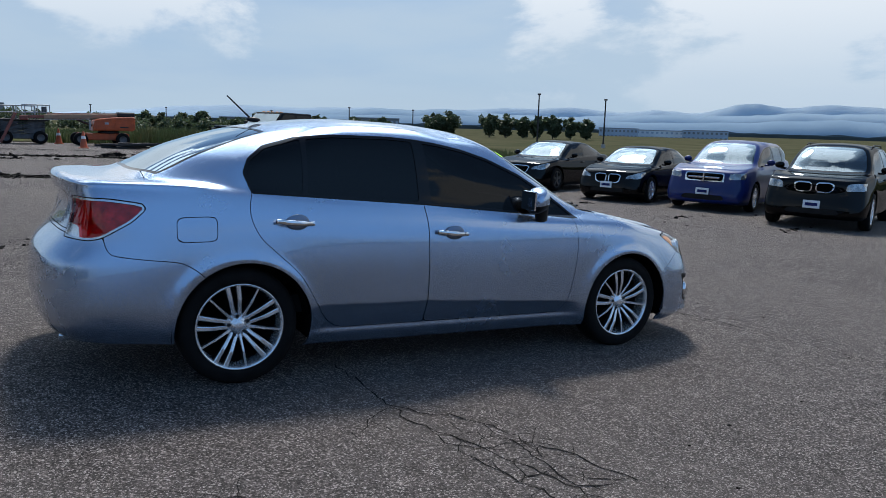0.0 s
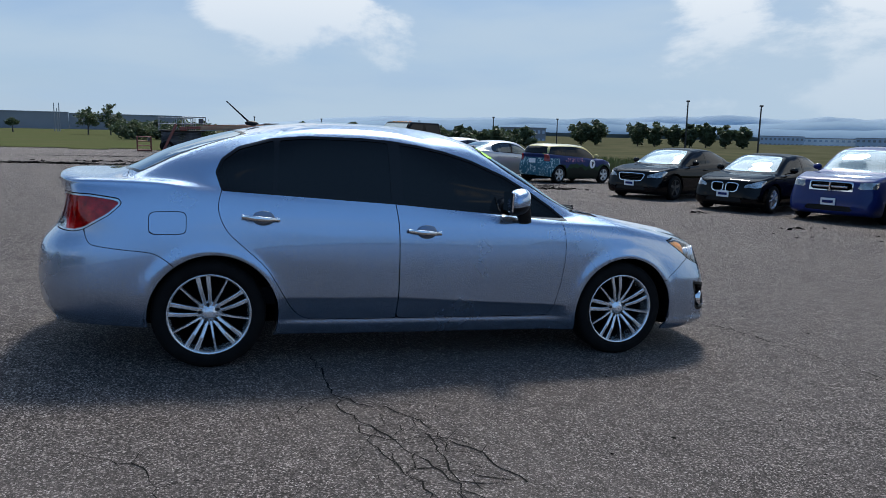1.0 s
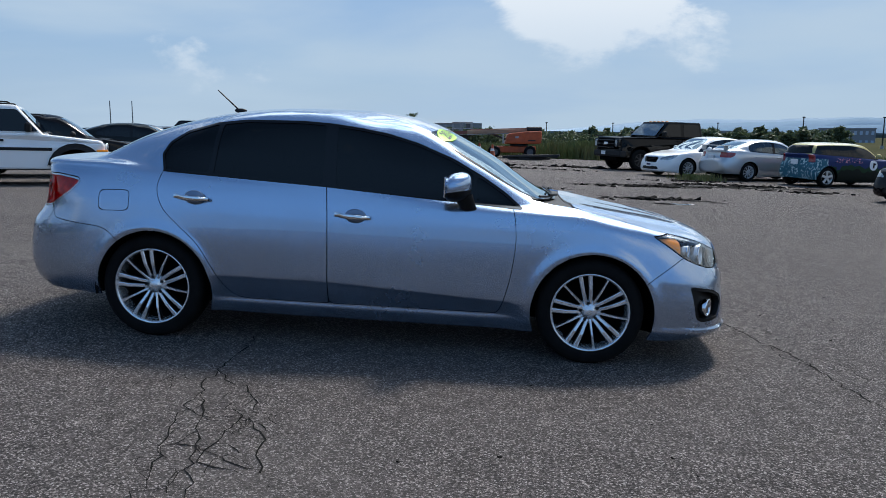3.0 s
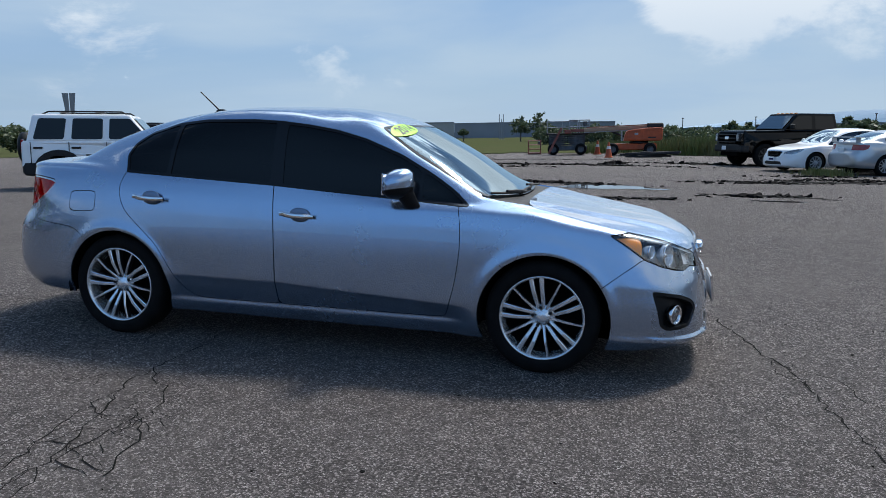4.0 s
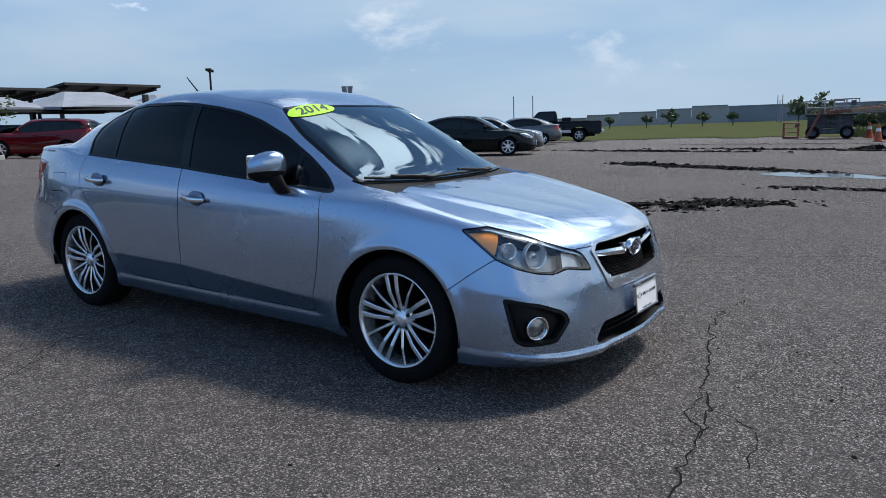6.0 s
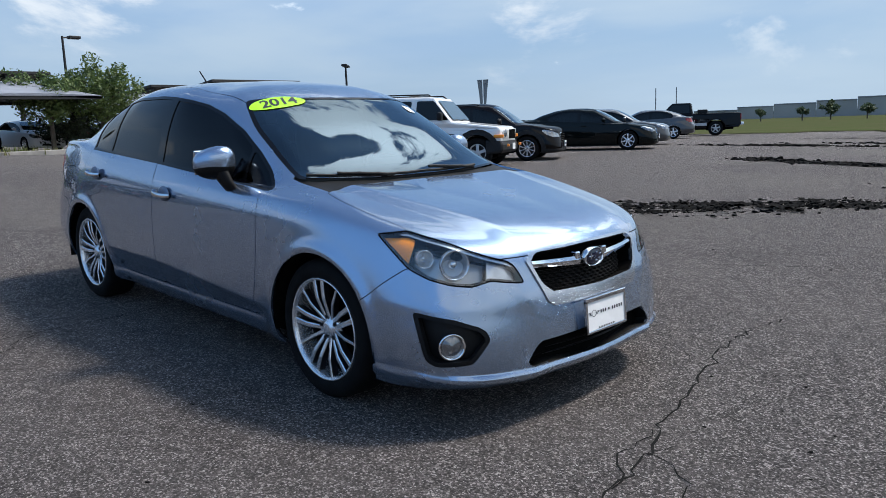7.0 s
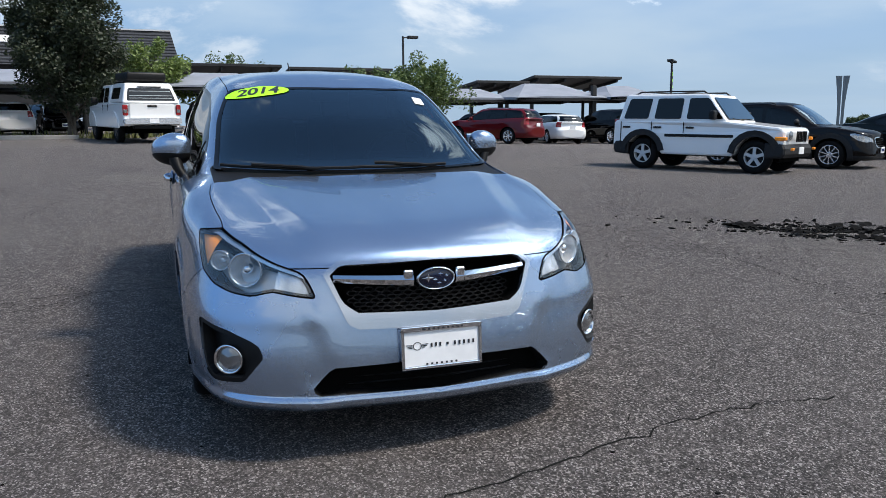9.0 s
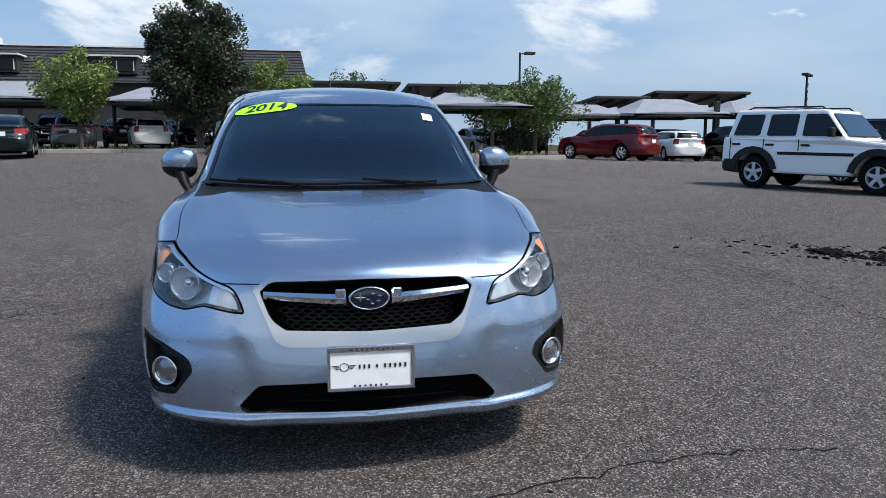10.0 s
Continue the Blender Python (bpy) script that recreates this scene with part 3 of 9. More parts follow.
def sculpt(g):
    """Details of the silver body's surface: arch lips, door crease, sill, shoulder line, hood folds."""
    x, h, z = g[..., 0].copy(), g[..., 1].copy(), g[..., 2].copy()
    side = smoothstep(.60, .75, h)
    for ax in (AXLE + .005, -AXLE + .01):
        r = np.hypot(x - ax, z - HUB_Z)
        h = h + side * .012 * np.exp(-((r - .375) / .03) ** 2) * (z > .2)
    door = smoothstep(-1.02, -.85, x) * smoothstep(.92, .80, x) * side
    crease = .41 - .055 * np.maximum(0, x + .23)
    h = h - door * .006 * smoothstep(crease, crease - .016, z) * smoothstep(.24, .27, z)
    h = h - door * (.036 * np.clip((crease - z) / (crease - .27), 0, 1) - .004 * smoothstep(.276, .262, z))
    shoulder = .835 - .05 * (x - .0)
    band = smoothstep(-1.7, -1.2, x) * smoothstep(1.3, .7, x) * side
    h = h + band * .0012 * np.exp(-((z - shoulder) / .03) ** 2)
    # two folds that run over the hood towards the badge
    hood = smoothstep(1.0, 1.25, x) * smoothstep(2.1, 1.9, x) * (z > .70)
    fold = .58 - .22 * np.clip((x - 1.0) / 1.1, 0, 1)
    z = z + hood * (.014 * np.clip(1 - np.abs(h - fold) / np.where(h < fold, .30, .09), 0, 1))
    # the bumper's middle stands proud between the grille and the intake
    nose = smoothstep(1.90, 2.0, x) * smoothstep(.245, .27, z) * smoothstep(.62, .52, z)
    edge = .375 + .42 * np.clip(z - .35, 0, .2)
    x = x + nose * .007 * smoothstep(edge + .035, edge - .02, h)
    # a shelf below the lamps, and a corner in the lower lip
    shelf = smoothstep(1.55, 1.85, x) * smoothstep(.36, .45, h)
    push = .004 * np.clip(1 - np.abs(z - .515) / np.where(z > .515, .085, .045), 0, 1) * shelf
    x, h = x + push * .8, h + push * .6 * smoothstep(.55, .8, h)
    x = x + .012 * np.clip(1 - np.abs(h - .42) / .09, 0, 1) * smoothstep(1.9, 2.05, x) * smoothstep(.31, .25, z)
    # a thin lip along the lower edge
    lip = smoothstep(1.55, 1.80, x) * smoothstep(.246, .234, z)
    x, h = x + .013 * lip * smoothstep(1.8, 2.12, x), h + .010 * lip * smoothstep(.3, .6, h)
    # spoiler lip on the boot's edge
    z = z + .010 * np.exp(-((x + 2.12) / .04) ** 2) * (z > 1.0)
    x = x - .028 * smoothstep(.92, 1.0, z) * smoothstep(-1.99, -2.10, x) * np.clip(1.15 - (h / .62) ** 2, 0, 1)
    # the boot's shoulder is a crisp line
    h = h + .010 * np.exp(-((z - 1.040) / .016) ** 2) * smoothstep(-1.35, -1.75, x) * smoothstep(.45, .6, h)
    return np.stack([x, h, z], -1)


def side(s):
    return s.C[:, [0, 2]]


def plan(s):
    return np.stack([s.C[:, 0], -s.C[:, 1]], 1)


def face(s):
    return np.stack([-s.C[:, 1], s.C[:, 2]], 1)


def both(name, shell, mat, root, flange=0.0, label="", d=0.0):
    """A side part and its mirror image."""
    s = shell.tidy()
    if d:
        s = s.moved(d)
    a = link(name, s.mesh(name, flange), mat, root, label)
    b = link(name, s.mirrored().mesh(name, flange), mat, root, label)
    return a, b


def whole(name, shell, mat, root, flange=0.0, label="", d=0.0):
    """A part that crosses the middle."""
    s = shell.tidy()
    if d:
        s = s.moved(d)
    return link(name, s.plus(s.mirrored()).mesh(name, flange), mat, root, label)


DLO = [(-1.268, 1.012), (-1.302, 1.115), (-1.268, 1.19), (-1.174, 1.262), (-.992, 1.318), (-.791, 1.343), (-.451, 1.350), (-.279, 1.343), (-.104, 1.325), (.073, 1.297), (.253, 1.250), (.474, 1.166), (.663, 1.066), (.80, .98), (.905, .895), (.86, .893), (-.266, .968)]
HEADLAMP = [(-.62, .776), (-.74, .789), (-.90, .752), (-1.06, .698), (-1.15, .672), (-1.178, .64), (-1.208, .588), (-1.14, .598), (-1.07, .611), (-1.0, .592), (-.92, .600), (-.83, .622), (-.75, .657)]
GRILLE = [(0, .708), (.345, .705), (.398, .668), (.325, .498), (.295, .478), (0, .472)]
GRILLE_IN = [(0, .698), (.338, .692), (.376, .660), (.338, .568), (.29, .534), (0, .525)]
INTAKE = [(0, .358), (.385, .348), (.458, .273), (.445, .252), (0, .245)]
FOG = [(-.762, .499), (-.93, .474), (-1.045, .434), (-1.072, .388), (-1.0, .296), (-.85, .284), (-.81, .307)]


def reveal(name, shell, depth, mat, root, label=""):
    """The inner walls of an opening: the rim of the piece cut out of it, drawn inwards."""
    for q in (shell.tidy(), shell.tidy().mirrored()):
        if not len(q.F):
            continue
        bm = bmesh.new()
        me = q.mesh(name, depth)
        bm.from_mesh(me)
        bpy.data.meshes.remove(me)
        bm.faces.ensure_lookup_table()
        bmesh.ops.delete(bm, geom=[f for f in bm.faces if f.index < len(q.F)], context="FACES")
        part(name, bm, mat, root, label)


def wheel(parent, m, r=.316, rim=.232, width=.20, style="multi", mats=None):
    """A tyre on an alloy rim; y points outwards."""
    face_mat, dark = mats or (ALLOY, DARKALLOY)
    w = width / 2
    hub = new("wheel")
    hub.parent, hub.matrix_basis = parent, m
    bm = lathe([(rim * .98, -w * .9), (rim + .01, -w), (r - .03, -w), (r - .008, -w * .86), (r, -w * .6), (r, w * .6), (r - .008, w * .86), (r - .03, w), (rim + .022, w * 1.02), (rim + .01, w * .98), (rim * .985, w * .86)], 56)
    tyre = part("tyre", bm, RUBBER, hub, "", True)
    bm = lathe([(rim * .975, w * .5), (rim * 1.0, w * .90), (rim * 1.005, w * .97), (rim * .985, w * .99), (rim * .955, w * .93), (rim * .93, w * .75), (rim * .92, w * .2), (rim * .90, -w * .8)], 56)
    part("rim", bm, face_mat, hub, "", True)
    bm = lathe([(.001, w * .02), (rim * .93, w * .02)], 40)
    part("brake_disc", bm, UNDER, hub)
    bm = bmesh.new()

    def spoke(ang, off, w0, w1, depth, y0, y1):
        """One tapered bar from the hub to the rim."""
        rot = Matrix.Rotation(ang, 4, "Y")
        p = []
        for rr, ww, yy, o in ((rim * .20, w0, y0, off * .45), (rim * .6, (w0 + w1) * .5, (y0 + y1) / 2 + .012, off * .8), (rim * .965, w1, y1, off)):
            sec = [(o - ww, yy - depth), (o - ww, yy - .004), (o - ww * .6, yy), (o + ww * .6, yy), (o + ww, yy - .004), (o + ww, yy - depth)]
            p.append([bm.verts.new(rot @ Vector((a, b, rr))) for a, b in sec])
        for q0, q1 in zip(p, p[1:]):
            for i in range(5):
                bm.faces.new((q0[i], q0[i + 1], q1[i + 1], q1[i])).material_index = 1 if i in (0, 4) else 0

    if style == "multi":
        for k in range(5):
            a = 2 * math.pi * k / 5 + .18
            spoke(a, .029, .0095, .0125, .035, w * .62, w * .86)
            spoke(a, -.029, .0095, .0125, .035, w * .62, w * .86)
            spoke(a + math.pi / 5, 0, .0085, .0055, .035, w * .60, w * .84)
    elif style == "five":
        for k in range(5):
            spoke(2 * math.pi * k / 5, 0, .034, .030, .03, w * .7, w * .88)
    else:
        for k in range(7):
            spoke(2 * math.pi * k / 7, 0, .016, .014, .03, w * .7, w * .86)
            spoke(2 * math.pi * k / 7 + .2, 0, .008, .010, .03, w * .66, w * .84)
    bmesh.ops.recalc_face_normals(bm, faces=bm.faces)
    sp = part("spokes", bm, face_mat, hub)
    sp.data.materials.append(dark)
    bm = lathe([(.001, w * .74), (.022, w * .74), (.031, w * .70), (.036, w * .60), (rim * .29, w * .58), (rim * .31, w * .40)], 28)
    part("hub_cap", bm, face_mat, hub, "", True)
    for k in range(5):
        a = 2 * math.pi * k / 5 + .18
        bm = bmesh.new()
        c = Vector((math.sin(a) * .0525, 0, math.cos(a) * .0525))
        tube(bm, c + Vector((0, w * .56, 0)), c + Vector((0, w * .665, 0)), .011, .010, 6)
        part("lug_nut", bm, dark, hub)
    return hub


def silver_sedan():
    root = empty("silver_sedan", SLOPE @ pose(0, .014, 0), "silver-blue four-door sedan with tinted side windows parked on grey asphalt", "car")
    cols = [14, 14, 14, 14, 14, 26, 20, 14, 12, 12, 10, 8]
    g = skin(SEDAN, [6, 16, 12, 12, 12, 12, 12, 14, 12, 8, 6, 4], cols)
    g = smooth_grid(g, 2)
    g = sculpt(g)
    s = Shell.grid(g)
    # wheel openings
    for ax, r in ((AXLE + .008, ARCH_R + .002), (-AXLE + .024, ARCH_R)):
        d = r - np.hypot(s.C[:, 0] - ax, s.C[:, 2] - HUB_Z)
        d = np.minimum(d, -.45 - s.C[:, 1])
        _, s = s.cut(-d)
    # nose: grille, intake, lamps
    f = np.maximum(poly_dist(face(s), [(-x, z) for x, z in GRILLE[::-1]] + GRILLE), 1.9 - s.C[:, 0])
    grille, s = s.cut(f)
    frame_in, frame_out = grille.cut(poly_dist(face(grille), [(-x, z) for x, z in GRILLE_IN[::-1]] + GRILLE_IN))
    intake, s = s.cut(np.maximum(poly_dist(face(s), rounded([(-x, z) for x, z in INTAKE[::-1]] + INTAKE, .012)), 1.7 - s.C[:, 0]))
    diag = lambda q: np.stack([(-q.C[:, 1] - q.C[:, 0]) * .7071, q.C[:, 2]], 1)
    fog, s = s.cut(np.maximum(poly_dist(diag(s), rounded(FOG, .018)), 1.6 - s.C[:, 0]))
    lampline = rounded(HEADLAMP, .012)
    f = np.maximum(poly_dist(diag(s), lampline), 1.4 - s.C[:, 0])
    lamp, s = s.cut(f + .002)
    seam, s = s.cut(np.maximum(poly_dist(diag(s), lampline), 1.4 - s.C[:, 0]) - .003)
    gaps = [seam]
    # tail lamp
    tl = rounded([(-2.20, .965), (-1.95, .968), (-1.80, .952), (-1.785, .925), (-1.85, .862), (-1.985, .776), (-2.04, .762), (-2.20, .765)], .02)
    tail_line = lambda q: np.maximum(np.maximum(poly_dist(side(q), tl), q.C[:, 1] + .53), q.C[:, 0] + 1.5)
    tail, s = s.cut(tail_line(s) + .002)
    seam, s = s.cut(tail_line(s) - .003)
    gaps.append(seam)
    # glass
    ws = curve([(1.125, 0), (1.105, .36), (1.045, .61), (.985, .688)], 6).tolist() + curve([(.62, .644), (.345, .568), (.315, .548)], 6).tolist() + curve([(.375, .32), (.395, 0)], 5).tolist()
    ws = ws + [(x, -h) for x, h in ws[::-1]]
    fw = lambda q: np.maximum(poly_dist(plan(q), ws), np.maximum(.90 - q.C[:, 2], -q.C[:, 0]))
    wind, s = s.cut(fw(s))
    rim_w = wind
    wind, wind_rim = rim_w.cut(fw(rim_w) + .022)
    bl = curve([(-1.815, 0), (-1.795, .36), (-1.715, .585)], 6).tolist() + curve([(-1.45, .548), (-1.12, .47)], 5).tolist() + curve([(-1.155, .28), (-1.165, 0)], 5).tolist()
    bl = bl + [(x, -h) for x, h in bl[::-1]]
    fb = lambda q: np.maximum(poly_dist(plan(q), bl), np.maximum(1.0 - q.C[:, 2], q.C[:, 0] + .8))
    back, s = s.cut(fb(s))
    dl = rounded(DLO, .012)
    fd = lambda q: np.maximum(poly_dist(side(q), dl), q.C[:, 1] + .4)
    dlo, s = s.cut(fd(s))
    # panes within the black window surround
    panes = [("quarter_glass", [(-1.6, .9), (-.995, .9), (-.96, 1.5), (-1.6, 1.5)]), ("rear_door_glass", [(-.965, .9), (-.285, .9), (-.305, 1.5), (-.93, 1.5)]), ("front_door_glass", [(-.205, .9), (.60, .9), (.60, 1.5), (-.235, 1.5)]), ("sail_glass", [(.62, .85), (1.2, .85), (1.2, 1.5), (.62, 1.5)])]
    for nm, pg in panes:
        pane, dlo = dlo.cut(np.maximum(fd(dlo) + .016, poly_dist(side(dlo), pg)))
        for ob in both(nm, pane, TINTED, root, 0, "dark tinted side glass", -.004):
            ob.visible_shadow = True
    both("window_surround", dlo, GLOSSBLACK, root, .01)
    ob = whole("windshield", wind, CLEAR, root, 0, "clear windshield reflecting clouds", -.002)
    whole("windshield_rim", wind_rim, GLOSSBLACK, root)
    back_in, back_rim = back.cut(fb(back) + .02)
    whole("rear_window", back_in, REARGLASS, root, 0, "", -.002)
    whole("rear_window_rim", back_rim, GLOSSBLACK, root)

    lining = []

    def panel(name, f, fl=.012, label="", pair=True, gapw=.0028):
        nonlocal s
        body, rest = s.cut(f(s) + gapw)
        gap, s = rest.cut(f(rest) - gapw * .35)
        gaps.append(gap)
        (both if pair else whole)(name, body, SILVER, root, fl, label)
        if name in ("front_door", "rear_door", "roof", "boot_lid"):
            lining.append(body.tidy().moved(-.022))

    is_side = lambda q, f: np.maximum(f, q.C[:, 1] + .35)
    rear_edge = curve([(-.72, .272), (-.80, .288), (-.865, .345), (-.93, .45), (-1.02, .59), (-1.14, .702), (-1.238, .797), (-1.284, .91), (-1.268, 1.012)], 6).tolist()
    front_edge = curve([(.835, .93), (.862, .80), (.867, .70), (.849, .521), (.815, .37), (.79, .30), (.77, .274)], 6).tolist()
    bline = curve([(-.266, 1.0), (-.243, .79), (-.235, .5), (-.234, .272)], 5).tolist()
    fdoor = front_edge + bline[::-1]
    rdoor = [(-.266, 1.06)] + bline + rear_edge + [(-1.27, 1.06)]
    panel("front_door", lambda q: is_side(q, poly_dist(side(q), fdoor)))
    panel("rear_door", lambda q: is_side(q, poly_dist(side(q), rdoor)))
    fuel = rounded([(-1.648, .765), (-1.452, .772), (-1.452, .897), (-1.648, .889)], .035)
    panel("fuel_flap", lambda q: np.where(q.C[:, 1] < -.4, poly_dist(side(q), fuel), 1.0), pair=True)
    rb = curve([(-1.50, .575), (-1.56, .63), (-1.64, .668), (-1.80, .682), (-1.94, .70), (-1.975, .78)], 6).tolist() + [(-2.4, .79), (-2.4, 0), (-1.45, 0), (-1.45, .5)]
    panel("rear_bumper", lambda q: np.maximum(poly_dist(side(q), rb), q.C[:, 0] + 1.4), pair=False)
    fbp = [(1.55, .44), (1.61, .49), (1.74, .59), (1.83, .655), (1.90, .672), (2.05, .686), (2.3, .690), (2.3, 0), (1.45, 0), (1.45, .4)]
    panel("front_bumper", lambda q: np.maximum(poly_dist(side(q), fbp), 1.4 - q.C[:, 0]), pair=False, label="silver front bumper with light scuffs")
    half = [(1.17, 0), (1.175, .36), (1.20, .60), (1.235, .705)] + curve([(1.236, .713), (1.41, .727), (1.56, .718), (1.70, .704), (1.76, .705), (1.84, .70), (1.95, .645), (2.05, .56), (2.11, .465), (2.16, .395)], 6).tolist() + [(2.3, .37)]
    hd = half + [(x, -h) for x, h in half[::-1]]
    panel("hood", lambda q: np.maximum(poly_dist(plan(q), hd), np.maximum(.685 - q.C[:, 2], 1.0 - q.C[:, 0])), pair=False, label="silver hood with dried water spots")
    cowl, s = s.cut(np.maximum(np.maximum(np.abs(s.C[:, 1]) - .70, .86 - s.C[:, 2]), np.maximum(.94 - s.C[:, 0], s.C[:, 0] - 1.26)))
    whole("cowl", cowl, BLACK, root, 0, "black cowl panel below the windshield", -.010)
    rf = [(.42, 0), (.40, .36), (.33, .558), (.22, .56), (-.02, .56), (-.3, .565), (-.65, .555), (-.9, .515), (-1.10, .475), (-1.2, .44), (-1.2, 0)]
    rf = rf + [(x, -h) for x, h in rf[::-1]]
    panel("roof", lambda q: np.maximum(poly_dist(plan(q), rf), 1.28 - q.C[:, 2]), pair=False)
    panel("boot_lid", lambda q: np.maximum(np.maximum(-q.C[:, 1] - .60, q.C[:, 0] + 1.77), .80 - q.C[:, 2]), pair=False)
    fender, quarter = s.cut(.3 - s.C[:, 0])
    sill, quarter = quarter.cut(np.maximum(quarter.C[:, 2] - .272, -1.2 - quarter.C[:, 0]))
    sill2, fender = fender.cut(np.maximum(np.maximum(fender.C[:, 2] - .272, fender.C[:, 0] - .78), 0 * fender.C[:, 0] - 1))
    both("fender", fender, SILVER, root, .012)
    both("quarter_panel", quarter, SILVER, root, .012)
    lining.append(quarter.tidy().moved(-.022))
    lining.append(fender.cut(fender.C[:, 0] - 1.0)[0].tidy().moved(-.022))
    inner_skin = lining[0]
    for q in lining[1:]:
        inner_skin = inner_skin.plus(q)
    whole("cabin_lining", inner_skin, DASH, root, 0, "dark lining of the cabin")
    both("sill", Shell(np.vstack([sill.V, sill2.V]), np.vstack([sill.N, sill2.N]), np.vstack([sill.F, sill2.F + len(sill.V)])), SILVER, root, .01)
    allgap = gaps[0].tidy()
    for q in gaps[1:]:
        allgap = allgap.plus(q.tidy())
    whole("panel_gap", allgap, UNDER, root, 0, "dark gaps between the panels", -.010)

    # nose trim
    whole("grille_frame", frame_out, SATIN, root, .02, "satin chrome grille surround", .007)
    reveal("grille_wall", frame_in, .085, UNDER, root)
    whole("grille_backing", frame_in, UNDER, root, 0, "", -.08)
    bm = bmesh.new()
    cell = .026
    for r in range(8):
        for c in range(-13, 14):
            cx, cz = (c + .5 * (r % 2)) * cell * 1.5, .522 + r * cell * .5
            hw = .285 + (cz - .49) / .2 * .055
            if abs(cx) > hw - .01 or cz > .612:
                continue
            xx = 2.178 - .155 * (cx / .62) ** 2 * 1.6 - (cz - .49) * .26
            for k in range(6):
                a0, a1 = k * math.pi / 3, (k + 1) * math.pi / 3
                ws_ = [(math.cos(a0), math.sin(a0)), (math.cos(a1), math.sin(a1))]
                vo = [bm.verts.new((xx, cx + cell * .80 * p, cz + cell * .42 * q)) for p, q in ws_]
                vi = [bm.verts.new((xx, cx + cell * .60 * p, cz + cell * .27 * q)) for p, q in ws_]
                vb = [bm.verts.new((xx - .02, v.co.y, v.co.z)) for v in vi]
                bm.faces.new((vo[0], vo[1], vi[1], vi[0])); bm.faces.new((vi[0], vi[1], vb[1], vb[0]))
    part("grille_mesh", bm, BLACK, root, "black honeycomb grille")
    for sg in (1, -1):
        bm = bmesh.new()
        sec = [(-.014, -.022), (.010, -.021), (.018, .002), (.010, .018), (-.014, .021)]
        rows = []
        for i in range(9):
            w = i / 8
            yy = sg * (.080 + w * .284)
            xx = 2.150 - .30 * yy * yy
            zz = .633 + .017 * w
            k = .98 - .30 * w
            rows.append([bm.verts.new((xx + a, yy, zz + b * k)) for a, b in sec])
        for p, q in zip(rows, rows[1:]):
            for i in range(4):
                bm.faces.new((p[i], p[i + 1], q[i + 1], q[i]))
        bm.faces.new(rows[0]); bm.faces.new(rows[-1])
        box(bm, 2.148, sg * .099, .642, .030, .036, .056, bevel=.005)
        bmesh.ops.recalc_face_normals(bm, faces=bm.faces)
        part("grille_wing", bm, CHROME, root, "chrome bar beside the badge")
    bm = bmesh.new()
    bmesh.ops.create_uvsphere(bm, u_segments=36, v_segments=14, radius=1, matrix=Matrix.Translation((2.172, 0, .638)) @ Matrix.Diagonal((.012, .066, .037, 1)))
    badge = part("badge", bm, BADGEBLUE, root, "dark blue oval badge with small bright shapes", True)
    bm = bmesh.new()
    n = 44
    for i in range(n):
        a0, a1 = 2 * math.pi * i / n, 2 * math.pi * (i + 1) / n
        for (r0, x0), (r1, x1) in (((.94, 2.174), (1.0, 2.184)), ((1.0, 2.184), (1.07, 2.174)), ((1.07, 2.174), (1.07, 2.150))):
            bm.faces.new([bm.verts.new((x, .068 * r * math.cos(a), .039 * r * math.sin(a) + .638)) for r, x, a in ((r0, x0, a0), (r1, x1, a0), (r1, x1, a1), (r0, x0, a1))])
    bmesh.ops.remove_doubles(bm, verts=bm.verts, dist=1e-5)
    bmesh.ops.recalc_face_normals(bm, faces=bm.faces)
    part("badge_ring", bm, CHROME, badge, "", True)
    bm = bmesh.new()
    for cy, cz, rr in ((-.032, .642, .019), (.012, .655, .008), (.036, .648, .008), (.030, .630, .008), (.008, .622, .008), (-.006, .636, .007)):
        xx = 2.172 + .0125 * math.sqrt(max(0, 1 - (cy / .066) ** 2 - ((cz - .638) / .037) ** 2)) + .0006
        ring = [bm.verts.new((xx, cy + rr * (1 if k % 2 == 0 else .32) * math.cos(k * math.pi / 4) * 1.25, cz + rr * (1 if k % 2 == 0 else .32) * math.sin(k * math.pi / 4) * .85)) for k in range(8)]
        c = bm.verts.new((xx + .001, cy, cz))
        for k in range(8):
            bm.faces.new((c, ring[k], ring[(k + 1) % 8]))
    part("badge_shapes", bm, CHROME, badge)
    whole("lower_intake", intake, UNDER, root, 0, "", -.06)
    reveal("intake_wall", intake, .06, BLACK, root)
    for zz in (.268, .295):
        bm = bmesh.new()
        for i in range(12):
            y0, y1 = -.40 + .8 * i / 12, -.40 + .8 * (i + 1) / 12
            x0, x1 = [2.170 - .30 * y * y for y in (y0, y1)]
            v = [bm.verts.new(p) for p in ((x0, y0, zz - .006), (x1, y1, zz - .006), (x1 + .008, y1, zz), (x0 + .008, y0, zz), (x0, y0, zz + .006), (x1, y1, zz + .006))]
            bm.faces.new((v[0], v[1], v[2], v[3])); bm.faces.new((v[3], v[2], v[5], v[4]))
        bmesh.ops.remove_doubles(bm, verts=bm.verts, dist=1e-5)
        part("intake_bar", bm, BLACK, root)
    # rims of the openings
    both("fog_pocket", fog, BLACK, root, 0, "black fog lamp pocket", -.050)
    reveal("pocket_wall", fog, .05, BLACK, root)
    pocket_in, pocket_rim = fog.cut(poly_dist(diag(fog), rounded(FOG, .018)) + .016)
    both("pocket_frame", pocket_rim, BLACK, root, .03, "", -.004)
